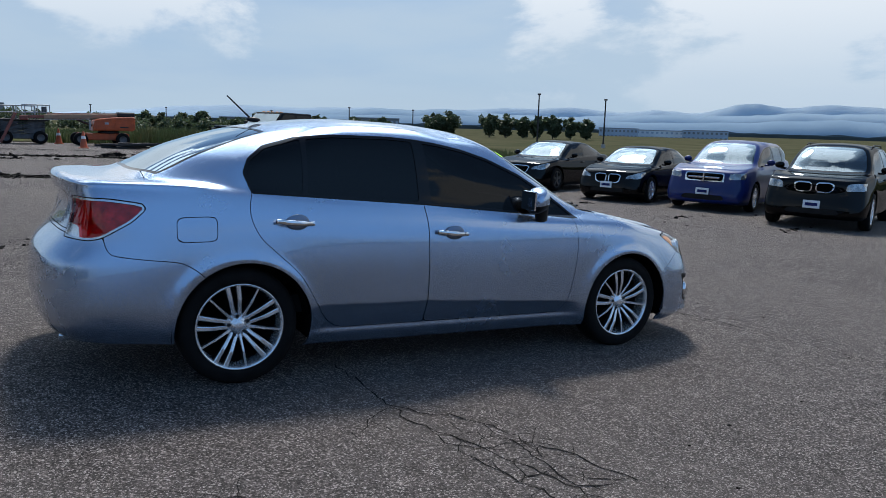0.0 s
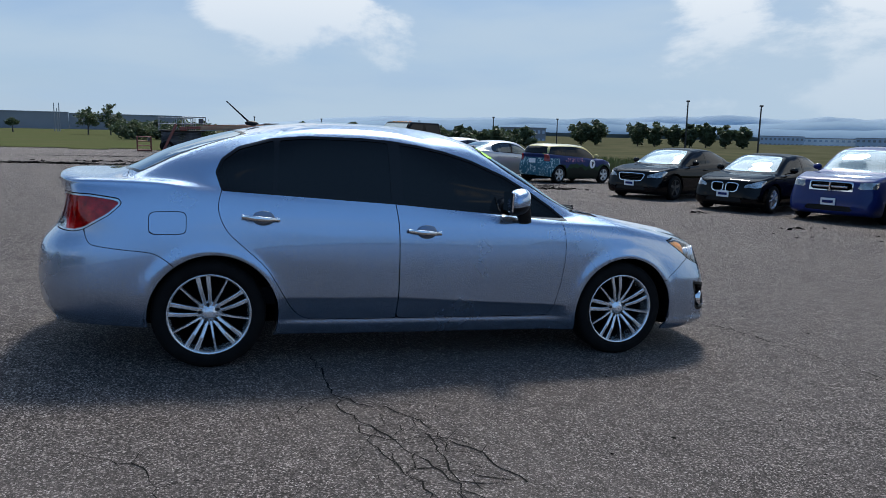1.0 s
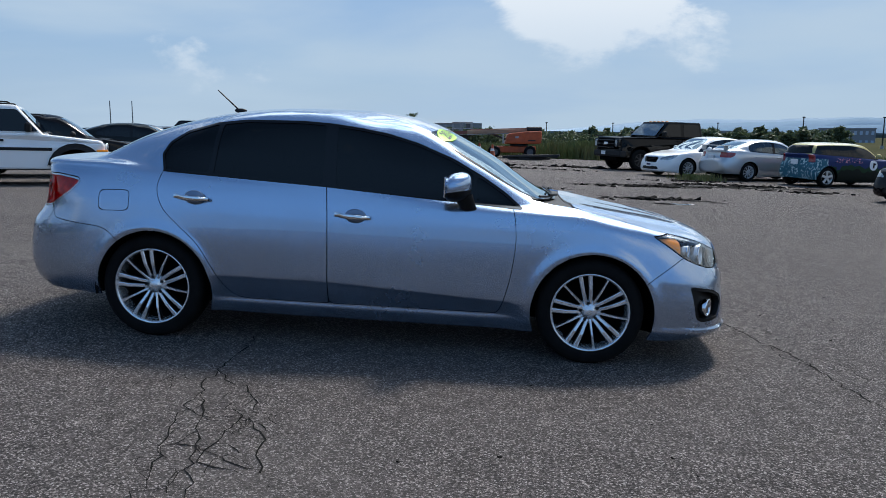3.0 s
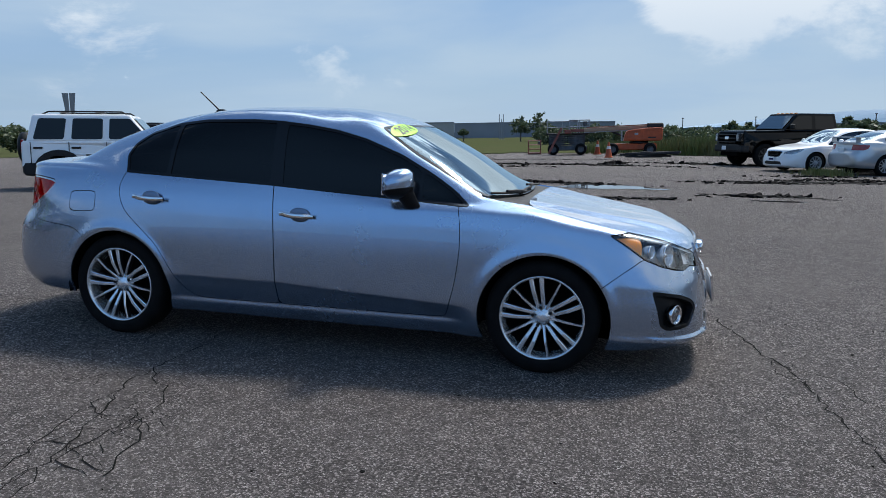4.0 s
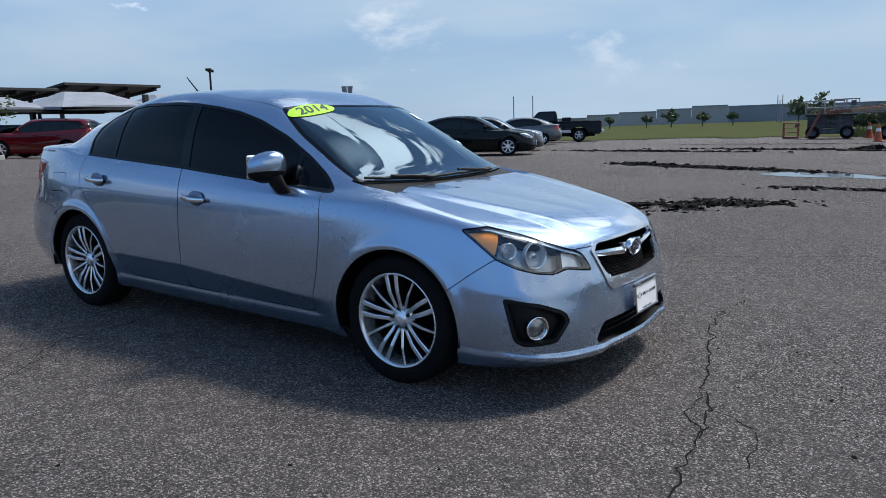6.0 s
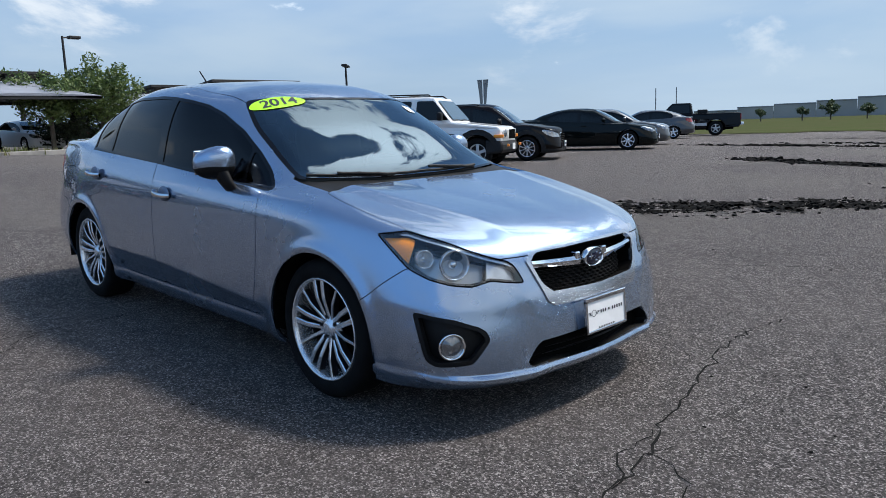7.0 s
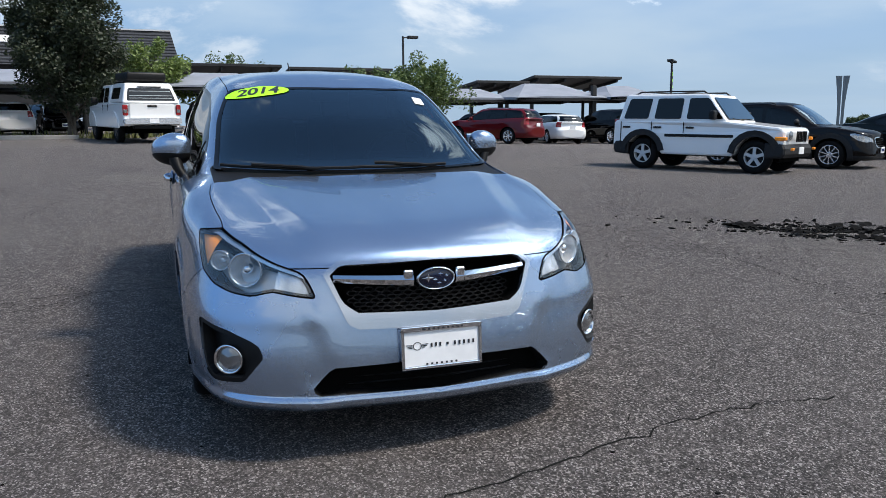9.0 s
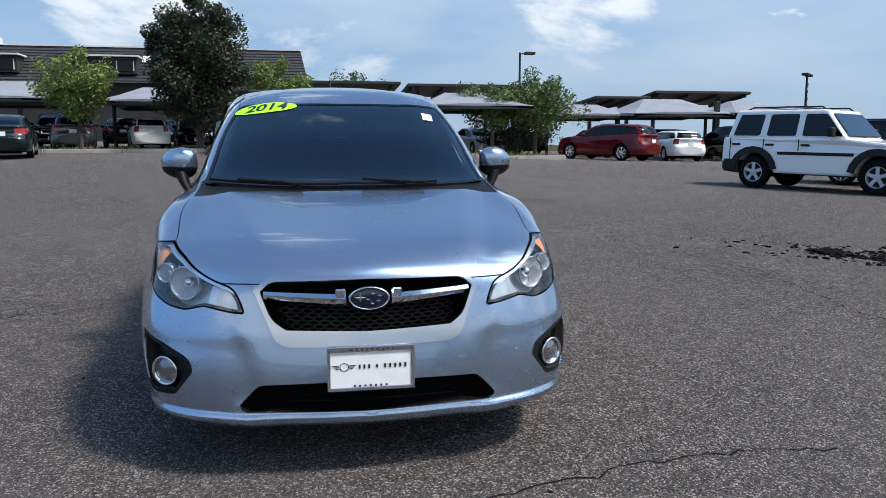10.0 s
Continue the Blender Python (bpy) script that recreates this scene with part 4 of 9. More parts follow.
    for sg in (-1, 1):
        c = Vector((2.010, sg * .715, .362))
        out = Vector((.86, sg * .50, 0)).normalized()
        m = Matrix.Translation(c) @ out.to_track_quat("Y", "Z").to_matrix().to_4x4()
        fl = new("fog_lamp"); fl.parent, fl.matrix_basis = root, m
        part("bezel", lathe([(.050, -.02), (.056, .012), (.052, .020), (.045, .012), (.043, 0)], 32), CHROME, fl, "", True)
        part("reflector", lathe([(.044, .004), (.036, -.02), (.012, -.035), (.001, -.035)], 28), REFLECTOR, fl, "", True)
        part("lens", lathe([(.044, .006), (.030, .014), (.001, .018)], 28), WHITELAMP, fl, "", True)
    # headlamps
    for sg in (-1, 1):
        q = lamp.tidy() if sg < 0 else lamp.tidy().mirrored()
        hl = new("headlamp"); hl.parent = root
        hl["label"] = "clear headlamp with chrome bowls and an amber corner"
        link("lens", q.mesh("lens"), LENS, hl)
        dg = lambda w: diag(w if sg < 0 else w.mirrored())
        inner_side = lambda w: poly_dist(dg(w), lampline)
        am, rest = q.cut(np.maximum(-(dg(q)[:, 0] + .765 + .35 * (q.C[:, 2] - .74)), inner_side(q) + .010))
        link("amber_corner", am.moved(-.016).mesh("amber_corner"), AMBER, hl, "amber turn signal corner")
        core, border = rest.cut(inner_side(rest) + .011)
        top_band, low_band = border.cut(-(border.C[:, 2] - (.70 + .28 * (dg(border)[:, 0] + 1.0))))
        link("upper_band", top_band.moved(-.006).mesh("upper_band"), LAMPGREY, hl, "pale band along the lamp's upper edge")
        link("lower_band", low_band.moved(-.006).mesh("lower_band"), GLOSSBLACK, hl)
        tip, core = core.cut(dg(core)[:, 0] + 1.065)
        link("inner_reflector", tip.moved(-.030).mesh("inner_reflector"), FLUTED, hl, "fluted chrome inner reflector")
        shelf, core = core.cut(-(core.C[:, 2] - (.715 + .26 * (dg(core)[:, 0] + 1.0))))
        link("upper_reflector", shelf.moved(-.026).mesh("upper_reflector", .03), LAMPGREY, hl)
        link("housing", core.moved(-.075).mesh("housing"), LAMPDARK, hl)
        reveal_mesh = q.mesh("bezel", .075)
        bmz = bmesh.new(); bmz.from_mesh(reveal_mesh)
        bpy.data.meshes.remove(reveal_mesh)
        bmesh.ops.delete(bmz, geom=[f for f in bmz.faces if f.index < len(q.tidy().F)], context="FACES")
        part("bezel", bmz, GLOSSBLACK, hl)
        for cx, cy, cz, rr in ((1.952, .640, .667, .060), (1.862, .718, .690, .036)):
            c = Vector((cx, sg * cy, cz))
            out = Vector((.90, sg * .42, .05)).normalized()
            m = Matrix.Translation(c) @ out.to_track_quat("Y", "Z").to_matrix().to_4x4()
            part("bowl", lathe([(rr * .98, -.01), (rr, .012), (rr * .96, .017), (rr * .90, .008), (rr * .8, -.022), (rr * .45, -.046), (rr * .2, -.050), (.002, -.050)], 32), FLUTED, hl, "fluted chrome lamp bowl", True, m)
            part("bowl_rim", lathe([(rr * .99, .008), (rr * 1.05, .014), (rr * 1.0, .020), (rr * .93, .014)], 32), CHROME, hl, "", True, m)
            bm = bmesh.new()
            bmesh.ops.create_uvsphere(bm, u_segments=16, v_segments=10, radius=rr * .34, matrix=m @ Matrix.Translation((0, -.014, 0)))
            part("bulb", bm, REFLECTOR, hl, "", True)
    # tail lamps
    for sg in (-1, 1):
        tlp = new("tail_lamp"); tlp.parent = root
        tlp["label"] = "red tail lamp with a pale rim and clear corner"
        put = lambda nm, sh, mat, d=0.0, lab="": link(nm, (sh.tidy() if sg < 0 else sh.tidy().mirrored()).moved(d).mesh(nm), mat, tlp, lab)
        rim, core = tail.cut(-(tail_line(tail) + .012))
        white, red = core.cut(np.maximum(core.C[:, 2] - .832 + .25 * (core.C[:, 0] + 2.10), core.C[:, 0] + 2.075))
        put("rim_lens", rim, LENS)
        put("rim_band", rim, SATIN, -.004, "pale band round the lamp")
        put("red_lens", red, REDLENS, 0, "red tail lamp lens")
        put("clear_lens", white, LENS)
        put("red_reflector", red, REDREFLECT, -.014)
        put("white_reflector", white, LAMPGREY, -.014)
    # wheels and wells
    for ax in (AXLE, -AXLE):
        for sg in (-1, 1):
            turn = 180 if sg < 0 else 0
            wheel(root, Matrix.Translation((ax, sg * .735, HUB_Z + .008)) @ Matrix.Rotation(radians(turn), 4, "Z"))
            bm = bmesh.new()
            rows = []
            for i in range(25):
                a = math.pi * (i / 24) * 1.1 - .05 * math.pi
                rows.append([bm.verts.new((ax + .012 + .362 * math.cos(a), sg * yy, HUB_Z + .362 * math.sin(a))) for yy in (.853, .80, .42)])
            for p, q in zip(rows, rows[1:]):
                for i in range(2):
                    bm.faces.new((p[i], p[i + 1], q[i + 1], q[i]))
            part("wheel_liner", bm, UNDER, root)
    bm = bmesh.new()
    box(bm, 0, 0, .25, 4.0, 1.06, .12, bevel=.03)
    box(bm, 0, 0, .25, 1.85, 1.48, .12, bevel=.02)
    box(bm, -1.95, 0, .34, .34, 1.2, .12, bevel=.03)
    # box inside the nose, added to block stray light under the bumper
    box(bm, 1.45, 0, .46, 1.0, .80, .42, bevel=.04)
    part("underbody", bm, UNDER, root)
    # unseen plate, added to stop sun leaking through the hollow nose
    bm = bmesh.new()
    edge = [(1.35, .62), (1.66, .66), (1.76, .745), (1.94, .665), (2.07, .425), (2.11, 0)]
    bm.faces.new([bm.verts.new((x, y, .185)) for x, y in edge + [(x, -y) for x, y in edge[-2::-1]]])
    bmesh.ops.solidify(bm, geom=bm.faces[:], thickness=.01)
    part("nose_light_stop", bm, UNDER, root)
    bm = bmesh.new()
    tube(bm, (-1.9, -.45, .235), (-2.16, -.45, .235), .032, .034, 16)
    part("exhaust_pipe", bm, ALLOY, root)
    # door handles with finger cups
    for hx, hz in ((-.09, .812), (-1.055, .872)):
        for sg in (-1, 1):
            yy = sg * .872
            bm = bmesh.new()
            rows = []
            for i in range(13):
                w = i / 12
                xx = hx - .105 + .21 * w
                bulge = .040 * math.sin(math.pi * min(1, max(0, (w * 1.2 - .1)))) ** .5 if 0.08 < w < .92 else .004
                rows.append([bm.verts.new((xx, yy + sg * (bulge + .006 * math.cos(a)), hz - .012 * (w - .5) + (.015 - .005 * abs(w - .4)) * math.sin(a))) for a in [2 * math.pi * k / 10 for k in range(10)]])
            for p, q in zip(rows, rows[1:]):
                for k in range(10):
                    bm.faces.new((p[k], p[(k + 1) % 10], q[(k + 1) % 10], q[k]))
            bmesh.ops.recalc_face_normals(bm, faces=bm.faces)
            hob = part("door_handle", bm, CHROME, root, "chrome door handle", True)
            bm = bmesh.new()
            bmesh.ops.create_uvsphere(bm, u_segments=24, v_segments=10, radius=1, matrix=Matrix.Translation((hx + .015, yy - sg * .005, hz + .002)) @ Matrix.Diagonal((.062, .012, .042, 1)))
            part("finger_cup", bm, CUP, hob, "", True)
    # mirrors
    for sg in (-1, 1):
        mr = new("door_mirror"); mr.parent = root
        for nm, mat, lo, hi in (("cover", SILVER, -.35, 2), ("lower_shell", BLACK, -2, -.35)):
            bm = bmesh.new()
            bmesh.ops.create_uvsphere(bm, u_segments=32, v_segments=24, radius=1)
            for v in bm.verts:
                x, y, z = v.co
                p = 1.06 * (abs(x) ** 2.7 + abs(y) ** 2.7 + abs(z) ** 2.7) ** (-1 / 2.7)
                v.co = (x * p, y * p, z * p)
            bmesh.ops.bisect_plane(bm, geom=bm.verts[:] + bm.edges[:] + bm.faces[:], plane_co=(0, 0, -.35), plane_no=(0, 0, 1), clear_inner=(lo == -.35), clear_outer=(lo != -.35))
            for v in bm.verts:
                x, y, z = v.co
                t = .5 + .5 * x
                v.co = Vector((.515 + x * (.075 - .01 * abs(y)), sg * (.862 + y * (.092 - .012 * t) - .02 * x), 1.012 + z * (.078 - .018 * (y > 0) * y) + .01 * x))
            bmesh.ops.recalc_face_normals(bm, faces=bm.faces)
            part(nm, bm, mat, mr, "", True)
        bm = bmesh.new()
        box(bm, .445, sg * .862, 1.012, .012, .15, .12, bevel=.004)
        part("mirror_glass", bm, CHROME, mr)
        bm = bmesh.new()
        rows = []
        for (x, y, z, a, b) in ((.545, .852, .965, .055, .034), (.57, .835, .915, .046, .028), (.585, .812, .875, .046, .024), (.60, .775, .842, .05, .02)):
            rows.append([bm.verts.new((x + a * math.cos(t), sg * (y + b * math.sin(t)), z + .01 * math.cos(t))) for t in [2 * math.pi * k / 14 for k in range(14)]])
        for p, q in zip(rows, rows[1:]):
            for k in range(14):
                bm.faces.new((p[k], p[(k + 1) % 14], q[(k + 1) % 14], q[k]))
        bmesh.ops.recalc_face_normals(bm, faces=bm.faces)
        part("mirror_arm", bm, BLACK, mr, "", True)
    # antenna, wipers, roof hatch seam
    bm = bmesh.new()
    tube(bm, (-1.075, 0, 1.408), (-1.222, 0, 1.535), .006, .004, 8)
    ant = part("antenna", bm, BLACK, root, "black rod antenna leaning back")
    bm = bmesh.new()
    bmesh.ops.create_uvsphere(bm, u_segments=14, v_segments=8, radius=1, matrix=Matrix.Translation((-1.06, 0, 1.402)) @ Matrix.Diagonal((.045, .02, .016, 1)))
    part("antenna_base", bm, BLACK, ant, "", True)
    flat_g = g.reshape(-1, 3)
    flat_g = flat_g[flat_g[:, 2] > .8]

    def above(x, y, lift):
        """A point over the body's upper surface."""
        k = np.argsort((flat_g[:, 0] - x) ** 2 + (flat_g[:, 1] - abs(y)) ** 2)[:4]
        return Vector((x, y, flat_g[k, 2].mean() + lift))

    for arm, blade in ((((1.13, -.22), (1.095, -.40), (1.06, -.52)), ((1.10, -.24), (1.075, -.45), (.995, -.655))), (((1.13, .36), (1.10, .20), (1.09, .06)), ((1.075, .43), (1.10, .10), (1.095, -.27)))):
        bm = bmesh.new()
        for line, lift, r0 in ((arm, .024, .008), (blade, .012, .0075)):
            p = [above(x, y, lift) for x, y in curve(line, 4).tolist()]
            for a, b in zip(p, p[1:]):
                tube(bm, a, b, r0, r0, 6)
        part("wiper", bm, BLACK, root, "black wiper on the windshield")
    # plate with frame
    pl = new("front_plate"); pl.parent = root
    pl.matrix_basis = pose(2.242, -.002, .404, 0, -6, 0) @ Matrix.Diagonal((1, .95, .87, 1))
    pl["label"] = "white dealer plate in a chrome frame"
    bm = bmesh.new()
    box(bm, 0, 0, 0, .012, .298, .148, bevel=.004)
    part("plate", bm, PLATEWHITE, pl)
    bm = bmesh.new()
    for cy, cz, sy, sz in ((0, .080, .318, .022), (0, -.078, .318, .012), (.153, 0, .012, .16), (-.153, 0, .012, .16)):
        box(bm, .004, cy, cz, .014, sy, sz, bevel=.002)
    part("frame", bm, CHROME, pl)
    for y0, y1, z, h in ((-.05, .002, .012, .020), (.012, .032, .012, .014), (.042, .135, .012, .020), (-.085, -.055, .080, .010), (-.06, .09, .080, .009), (-.07, .065, -.065, .010)):
        k = max(1, int((y1 - y0) / .017))
        for i in range(k):
            a = y0 + (y1 - y0) * i / k
            bm = bmesh.new()
            box(bm, .007 if abs(z) < .07 else .0115, a + (y1 - y0) / k * .45, z, .002, (y1 - y0) / k * .40, h * .8)
            part("print_bar", bm, INK, pl)
    bm = bmesh.new()
    for i in range(20):
        a0, a1 = 2 * math.pi * i / 20, 2 * math.pi * (i + 1) / 20
        bm.faces.new([bm.verts.new((.0072, -.098 + r * math.cos(a), .012 + r * math.sin(a))) for r, a in ((.014, a0), (.017, a0), (.017, a1), (.014, a1))])
    for sg in (-1, 1):
        for k in range(3):
            box(bm, .007, -.098 + sg * (.031 - .003 * k), .018 - k * .006, .0015, .024 - .006 * k, .0025)
    part("emblem_shape", bm, INK, pl)
    # sticker on the windshield
    st = new("price_year_sticker"); st.parent = root
    st["label"] = "bright green oval sticker with black numbers"
    c = Vector((.405, -.412, 1.298))
    nrm = Vector((.40, -.10, .905)).normalized()
    tx = Vector((0, 1, 0)) - nrm * nrm.y
    tx.normalize()
    m = Matrix((tx, nrm.cross(tx), nrm)).transposed().to_4x4()
    m.translation = c
    st.matrix_basis = m
    bm = bmesh.new()
    mid_v = bm.verts.new((0, 0, 0))
    last_ring = None
    for kr in (.25, .5, .75, 1.0):
        ring = [bm.verts.new((.172 * kr * math.cos(2 * math.pi * i / 40), .062 * kr * math.sin(2 * math.pi * i / 40), 0)) for i in range(40)]
        for i in range(40):
            bm.faces.new((mid_v, ring[i], ring[(i + 1) % 40]) if last_ring is None else (last_ring[i], ring[i], ring[(i + 1) % 40], last_ring[(i + 1) % 40]))
        last_ring = ring
    wv, wn = np.vstack([wind.tidy().V, wind.tidy().mirrored().V]), np.vstack([wind.tidy().N, wind.tidy().mirrored().N])

    def on_glass(me_, lift, m=m):
        """Lay a flat mesh onto the windshield's curve."""
        inv = m.inverted()
        for v in me_.vertices:
            p = np.array(m @ v.co)
            k = np.argsort(((wv - p) ** 2).sum(1))[:6]
            q = np.mean([p - ((p - wv[i]) @ wn[i]) * wn[i] for i in k], 0) + wn[k[0]] * lift
            v.co = inv @ Vector(q)

    ov = part("oval", bm, STICKER, st)
    on_glass(ov.data, .002)
    fc = bpy.data.curves.new("numbers", "FONT")
    fc.body, fc.size, fc.align_x, fc.align_y = "2014", .112, "CENTER", "CENTER"
    fc.offset, fc.shear = .003, .25
    tmp = bpy.data.objects.new("numbers_tmp", fc)
    scene.collection.objects.link(tmp)
    bpy.context.view_layer.update()
    me = bpy.data.meshes.new_from_object(tmp.evaluated_get(bpy.context.evaluated_depsgraph_get()))
    bpy.data.objects.remove(tmp)
    bpy.data.curves.remove(fc)
    me.materials.clear()
    on_glass(me, .0035)
    link("year_print", me, INK, st, "black numbers 2014")
    # small paper label in the other upper corner
    m2 = m.copy()
    m2.translation = (.47, .47, 1.235)
    lb = new("paper_label"); lb.parent, lb.matrix_basis = root, m2
    bm = bmesh.new()
    gridv = [[bm.verts.new((-.03 + .02 * i, -.04 + .02 * j, 0)) for j in range(5)] for i in range(4)]
    for i in range(3):
        for j in range(4):
            bm.faces.new((gridv[i][j], gridv[i + 1][j], gridv[i + 1][j + 1], gridv[i][j + 1]))
    ob = part("paper", bm, PLATEWHITE, lb, "small white paper label")
    on_glass(ob.data, .002, m2)
    # interior
    bm = bmesh.new()
    box(bm, .72, 0, .86, .50, 1.30, .16, bevel=.05, segs=2)
    part("dashboard", bm, DASH, root)
    bm = bmesh.new()
    box(bm, -.35, 0, .40, 2.4, 1.45, .10)
    part("cabin_floor", bm, DASH, root)
    for sx, rows_ in ((.10, (-.36, .36)), (-.85, (-.36, .36))):
        for yy in rows_:
            seat = new("seat"); seat.parent = root
            bm = bmesh.new(); box(bm, sx + .05, yy, .56, .50, .50, .16, bevel=.05, segs=2); part("cushion", bm, SEATCLOTH, seat, "", True)
            bm = bmesh.new(); box(bm, 0, 0, 0, .14, .48, .60, pose(sx - .24, yy, .85, 0, -14, 0), bevel=.05, segs=2); part("backrest", bm, SEATCLOTH, seat, "", True)
            bm = bmesh.new(); box(bm, 0, 0, 0, .10, .26, .17, pose(sx - .33, yy, 1.215, 0, -10, 0), bevel=.04, segs=2); part("headrest", bm, SEATCLOTH, seat, "", True)
    bm = bmesh.new()
    n = 36
    for i in range(n):
        a0, a1 = 2 * math.pi * i / n, 2 * math.pi * (i + 1) / n
        mt = pose(.42, .36, .93, 0, -65, 0)
        tube(bm, mt @ Vector((.18 * math.cos(a0), .18 * math.sin(a0), 0)), mt @ Vector((.18 * math.cos(a1), .18 * math.sin(a1), 0)), .014, .014, 8, False)
    box(bm, 0, 0, 0, .10, .34, .03, mt, bevel=.01)
    part("steering_wheel", bm, DASH, root, "", True)
    bm = bmesh.new()
    rows = []
    for i in range(9):
        x = .22 - 1.35 * i / 8
        rows.append([bm.verts.new((x, y, 1.40 - .09 * (abs(y) / .55) ** 3 - .05 * ((x + .35) / .7) ** 2)) for y in (-.53, -.35, 0, .35, .53)])
    for p, q in zip(rows, rows[1:]):
        for k in range(4):
            bm.faces.new((p[k], p[k + 1], q[k + 1], q[k]))
    part("headliner", bm, HEADLINER, root, "", True)
    bm = bmesh.new()
    box(bm, .33, 0, 1.285, .03, .22, .06, bevel=.012, segs=2)
    part("inner_mirror", bm, BLACK, root)
    return root


silver_sedan()


# ---- ground ----
def asphalt_material():
    """Worn asphalt: pale and dark stones in a grey binder, sand-coloured wear, old stains."""
    m = bpy.data.materials.new("worn_asphalt")
    m.use_nodes = True
    nt = m.node_tree
    n, l = nt.nodes.new, nt.links.new
    b = nt.nodes["Principled BSDF"]
    b.inputs["Roughness"].default_value, b.inputs["Specular IOR Level"].default_value = 0.88, 0.2
    co = n("ShaderNodeTexCoord")

    def noise_tex(scale, detail=5, rough=.55, dist=0.0):
        t = n("ShaderNodeTexNoise")
        t.inputs["Scale"].default_value, t.inputs["Detail"].default_value, t.inputs["Roughness"].default_value, t.inputs["Distortion"].default_value = scale, detail, rough, dist
        l(co.outputs["Object"], t.inputs[0])
        return t.outputs["Fac"]

    def ramp(v, a, b_, lo=0.0, hi=1.0):
        r = n("ShaderNodeMapRange"); r.interpolation_type = "SMOOTHSTEP"
        r.inputs[1].default_value, r.inputs[2].default_value, r.inputs[3].default_value, r.inputs[4].default_value = a, b_, lo, hi
        l(v, r.inputs[0])
        return r.outputs[0]

    def mix(f, a, b_, mode="MIX"):
        x = n("ShaderNodeMix"); x.data_type = "RGBA"; x.blend_type = mode
        for s, v in ((x.inputs[0], f), (x.inputs[6], a), (x.inputs[7], b_)):
            if isinstance(v, (tuple, float)):
                s.default_value = v
            else:
                l(v, s)
        return x.outputs[2]

    vo = n("ShaderNodeTexVoronoi"); vo.inputs["Scale"].default_value = 150.0
    l(co.outputs["Object"], vo.inputs[0])
    vd = n("ShaderNodeTexVoronoi"); vd.inputs["Scale"].default_value = 150.0; vd.feature = "DISTANCE_TO_EDGE"
    l(co.outputs["Object"], vd.inputs[0])
    sepc = n("ShaderNodeSeparateColor")
    l(vo.outputs["Color"], sepc.inputs[0])
    stone = n("ShaderNodeValToRGB")
    for v in (.3, .62, .85):
        stone.color_ramp.elements.new(v)
    for k, c in enumerate(((.028, .0252, .025, 1), (.086, .077, .076, 1), (.165, .148, .145, 1), (.33, .296, .288, 1), (.66, .61, .59, 1))):
        stone.color_ramp.elements[k].color = c
    l(sepc.outputs[0], stone.inputs[0])
    base = mix(ramp(vd.outputs["Distance"], .0, .14), (.022, .020, .020, 1), stone.outputs[0])
    # larger pale chips between them
    vb = n("ShaderNodeTexVoronoi"); vb.inputs["Scale"].default_value = 62.0
    l(co.outputs["Object"], vb.inputs[0])
    sepb = n("ShaderNodeSeparateColor")
    l(vb.outputs["Color"], sepb.inputs[0])
    chip = n("ShaderNodeMath"); chip.operation = "MULTIPLY"
    l(ramp(sepb.outputs[0], .74, .78), chip.inputs[0]); l(ramp(vb.outputs["Distance"], .42, .30), chip.inputs[1])
    base = mix(chip.outputs[0], base, (.40, .365, .35, 1))
    pit = n("ShaderNodeMath"); pit.operation = "MULTIPLY"
    l(ramp(sepb.outputs[1], .70, .74), pit.inputs[0]); l(ramp(vb.outputs["Distance"], .50, .34), pit.inputs[1])
    base = mix(pit.outputs[0], base, (.022, .02, .02, 1))
    base = mix(ramp(noise_tex(.35, 6), .38, .66, 0, .30), base, (.165, .148, .139, 1))
    base = mix(ramp(noise_tex(.9, 7, .6, .8), .55, .70, 0, .32), base, (.075, .069, .067, 1))
    base = mix(ramp(noise_tex(.11, 4, .6, 1.2), .46, .66, 0, .40), base, (.185, .168, .155, 1))
    base = mix(ramp(noise_tex(.23, 6, .65, 1.5), .56, .68, 0, .35), base, (.07, .064, .062, 1))
    grit = ramp(noise_tex(9.0, 6, .62), .30, .70, .72, 1.0)
    g3 = n("ShaderNodeCombineColor")
    for i in range(3):
        l(grit, g3.inputs[i])
    base = mix(.9, base, g3.outputs[0], "MULTIPLY")
    l(base, b.inputs["Base Color"])
    bp = n("ShaderNodeBump"); bp.inputs["Strength"].default_value, bp.inputs["Distance"].default_value = .9, .006
    ad = n("ShaderNodeMath"); ad.operation = "ADD"
    l(ramp(vd.outputs["Distance"], 0, .25), ad.inputs[0]); l(noise_tex(180, 3), ad.inputs[1])
    l(ad.outputs[0], bp.inputs["Height"]); l(bp.outputs[0], b.inputs["Normal"])
    m.diffuse_color = (.13, .125, .12, 1)
    return m


ASPHALT = asphalt_material()
# dark colour on flat strips stands in for the shade down in the cracks
CRACK = material("crack_shadow", (0.016, 0.0155, 0.0155), 0.95, spec=0.05, var=0.4, vscale=20)
RUBBLE = material("broken_asphalt", (0.005, 0.0048, 0.0048), 0.95, spec=0.1, var=0.5, vscale=3, bump=0.6, bscale=60)
WATER = material("puddle_water", (0.03, 0.032, 0.035), 0.02, spec=1.0)
GRASSGREEN = material("mown_grass", (0.052, 0.066, 0.028), 0.95, spec=0.0, var=0.35, vscale=0.25, bump=0.6, bscale=18, second=(0.078, 0.080, 0.042))
FIELD = material("dry_field", (0.072, 0.068, 0.042), 0.95, spec=0.0, var=0.3, vscale=0.15, bump=0.6, bscale=12, second=(0.046, 0.053, 0.030))
BLADE = material("tall_grass", (0.10, 0.13, 0.04), 0.9, spec=0.1, var=0.35, vscale=0.8, second=(0.19, 0.17, 0.08))
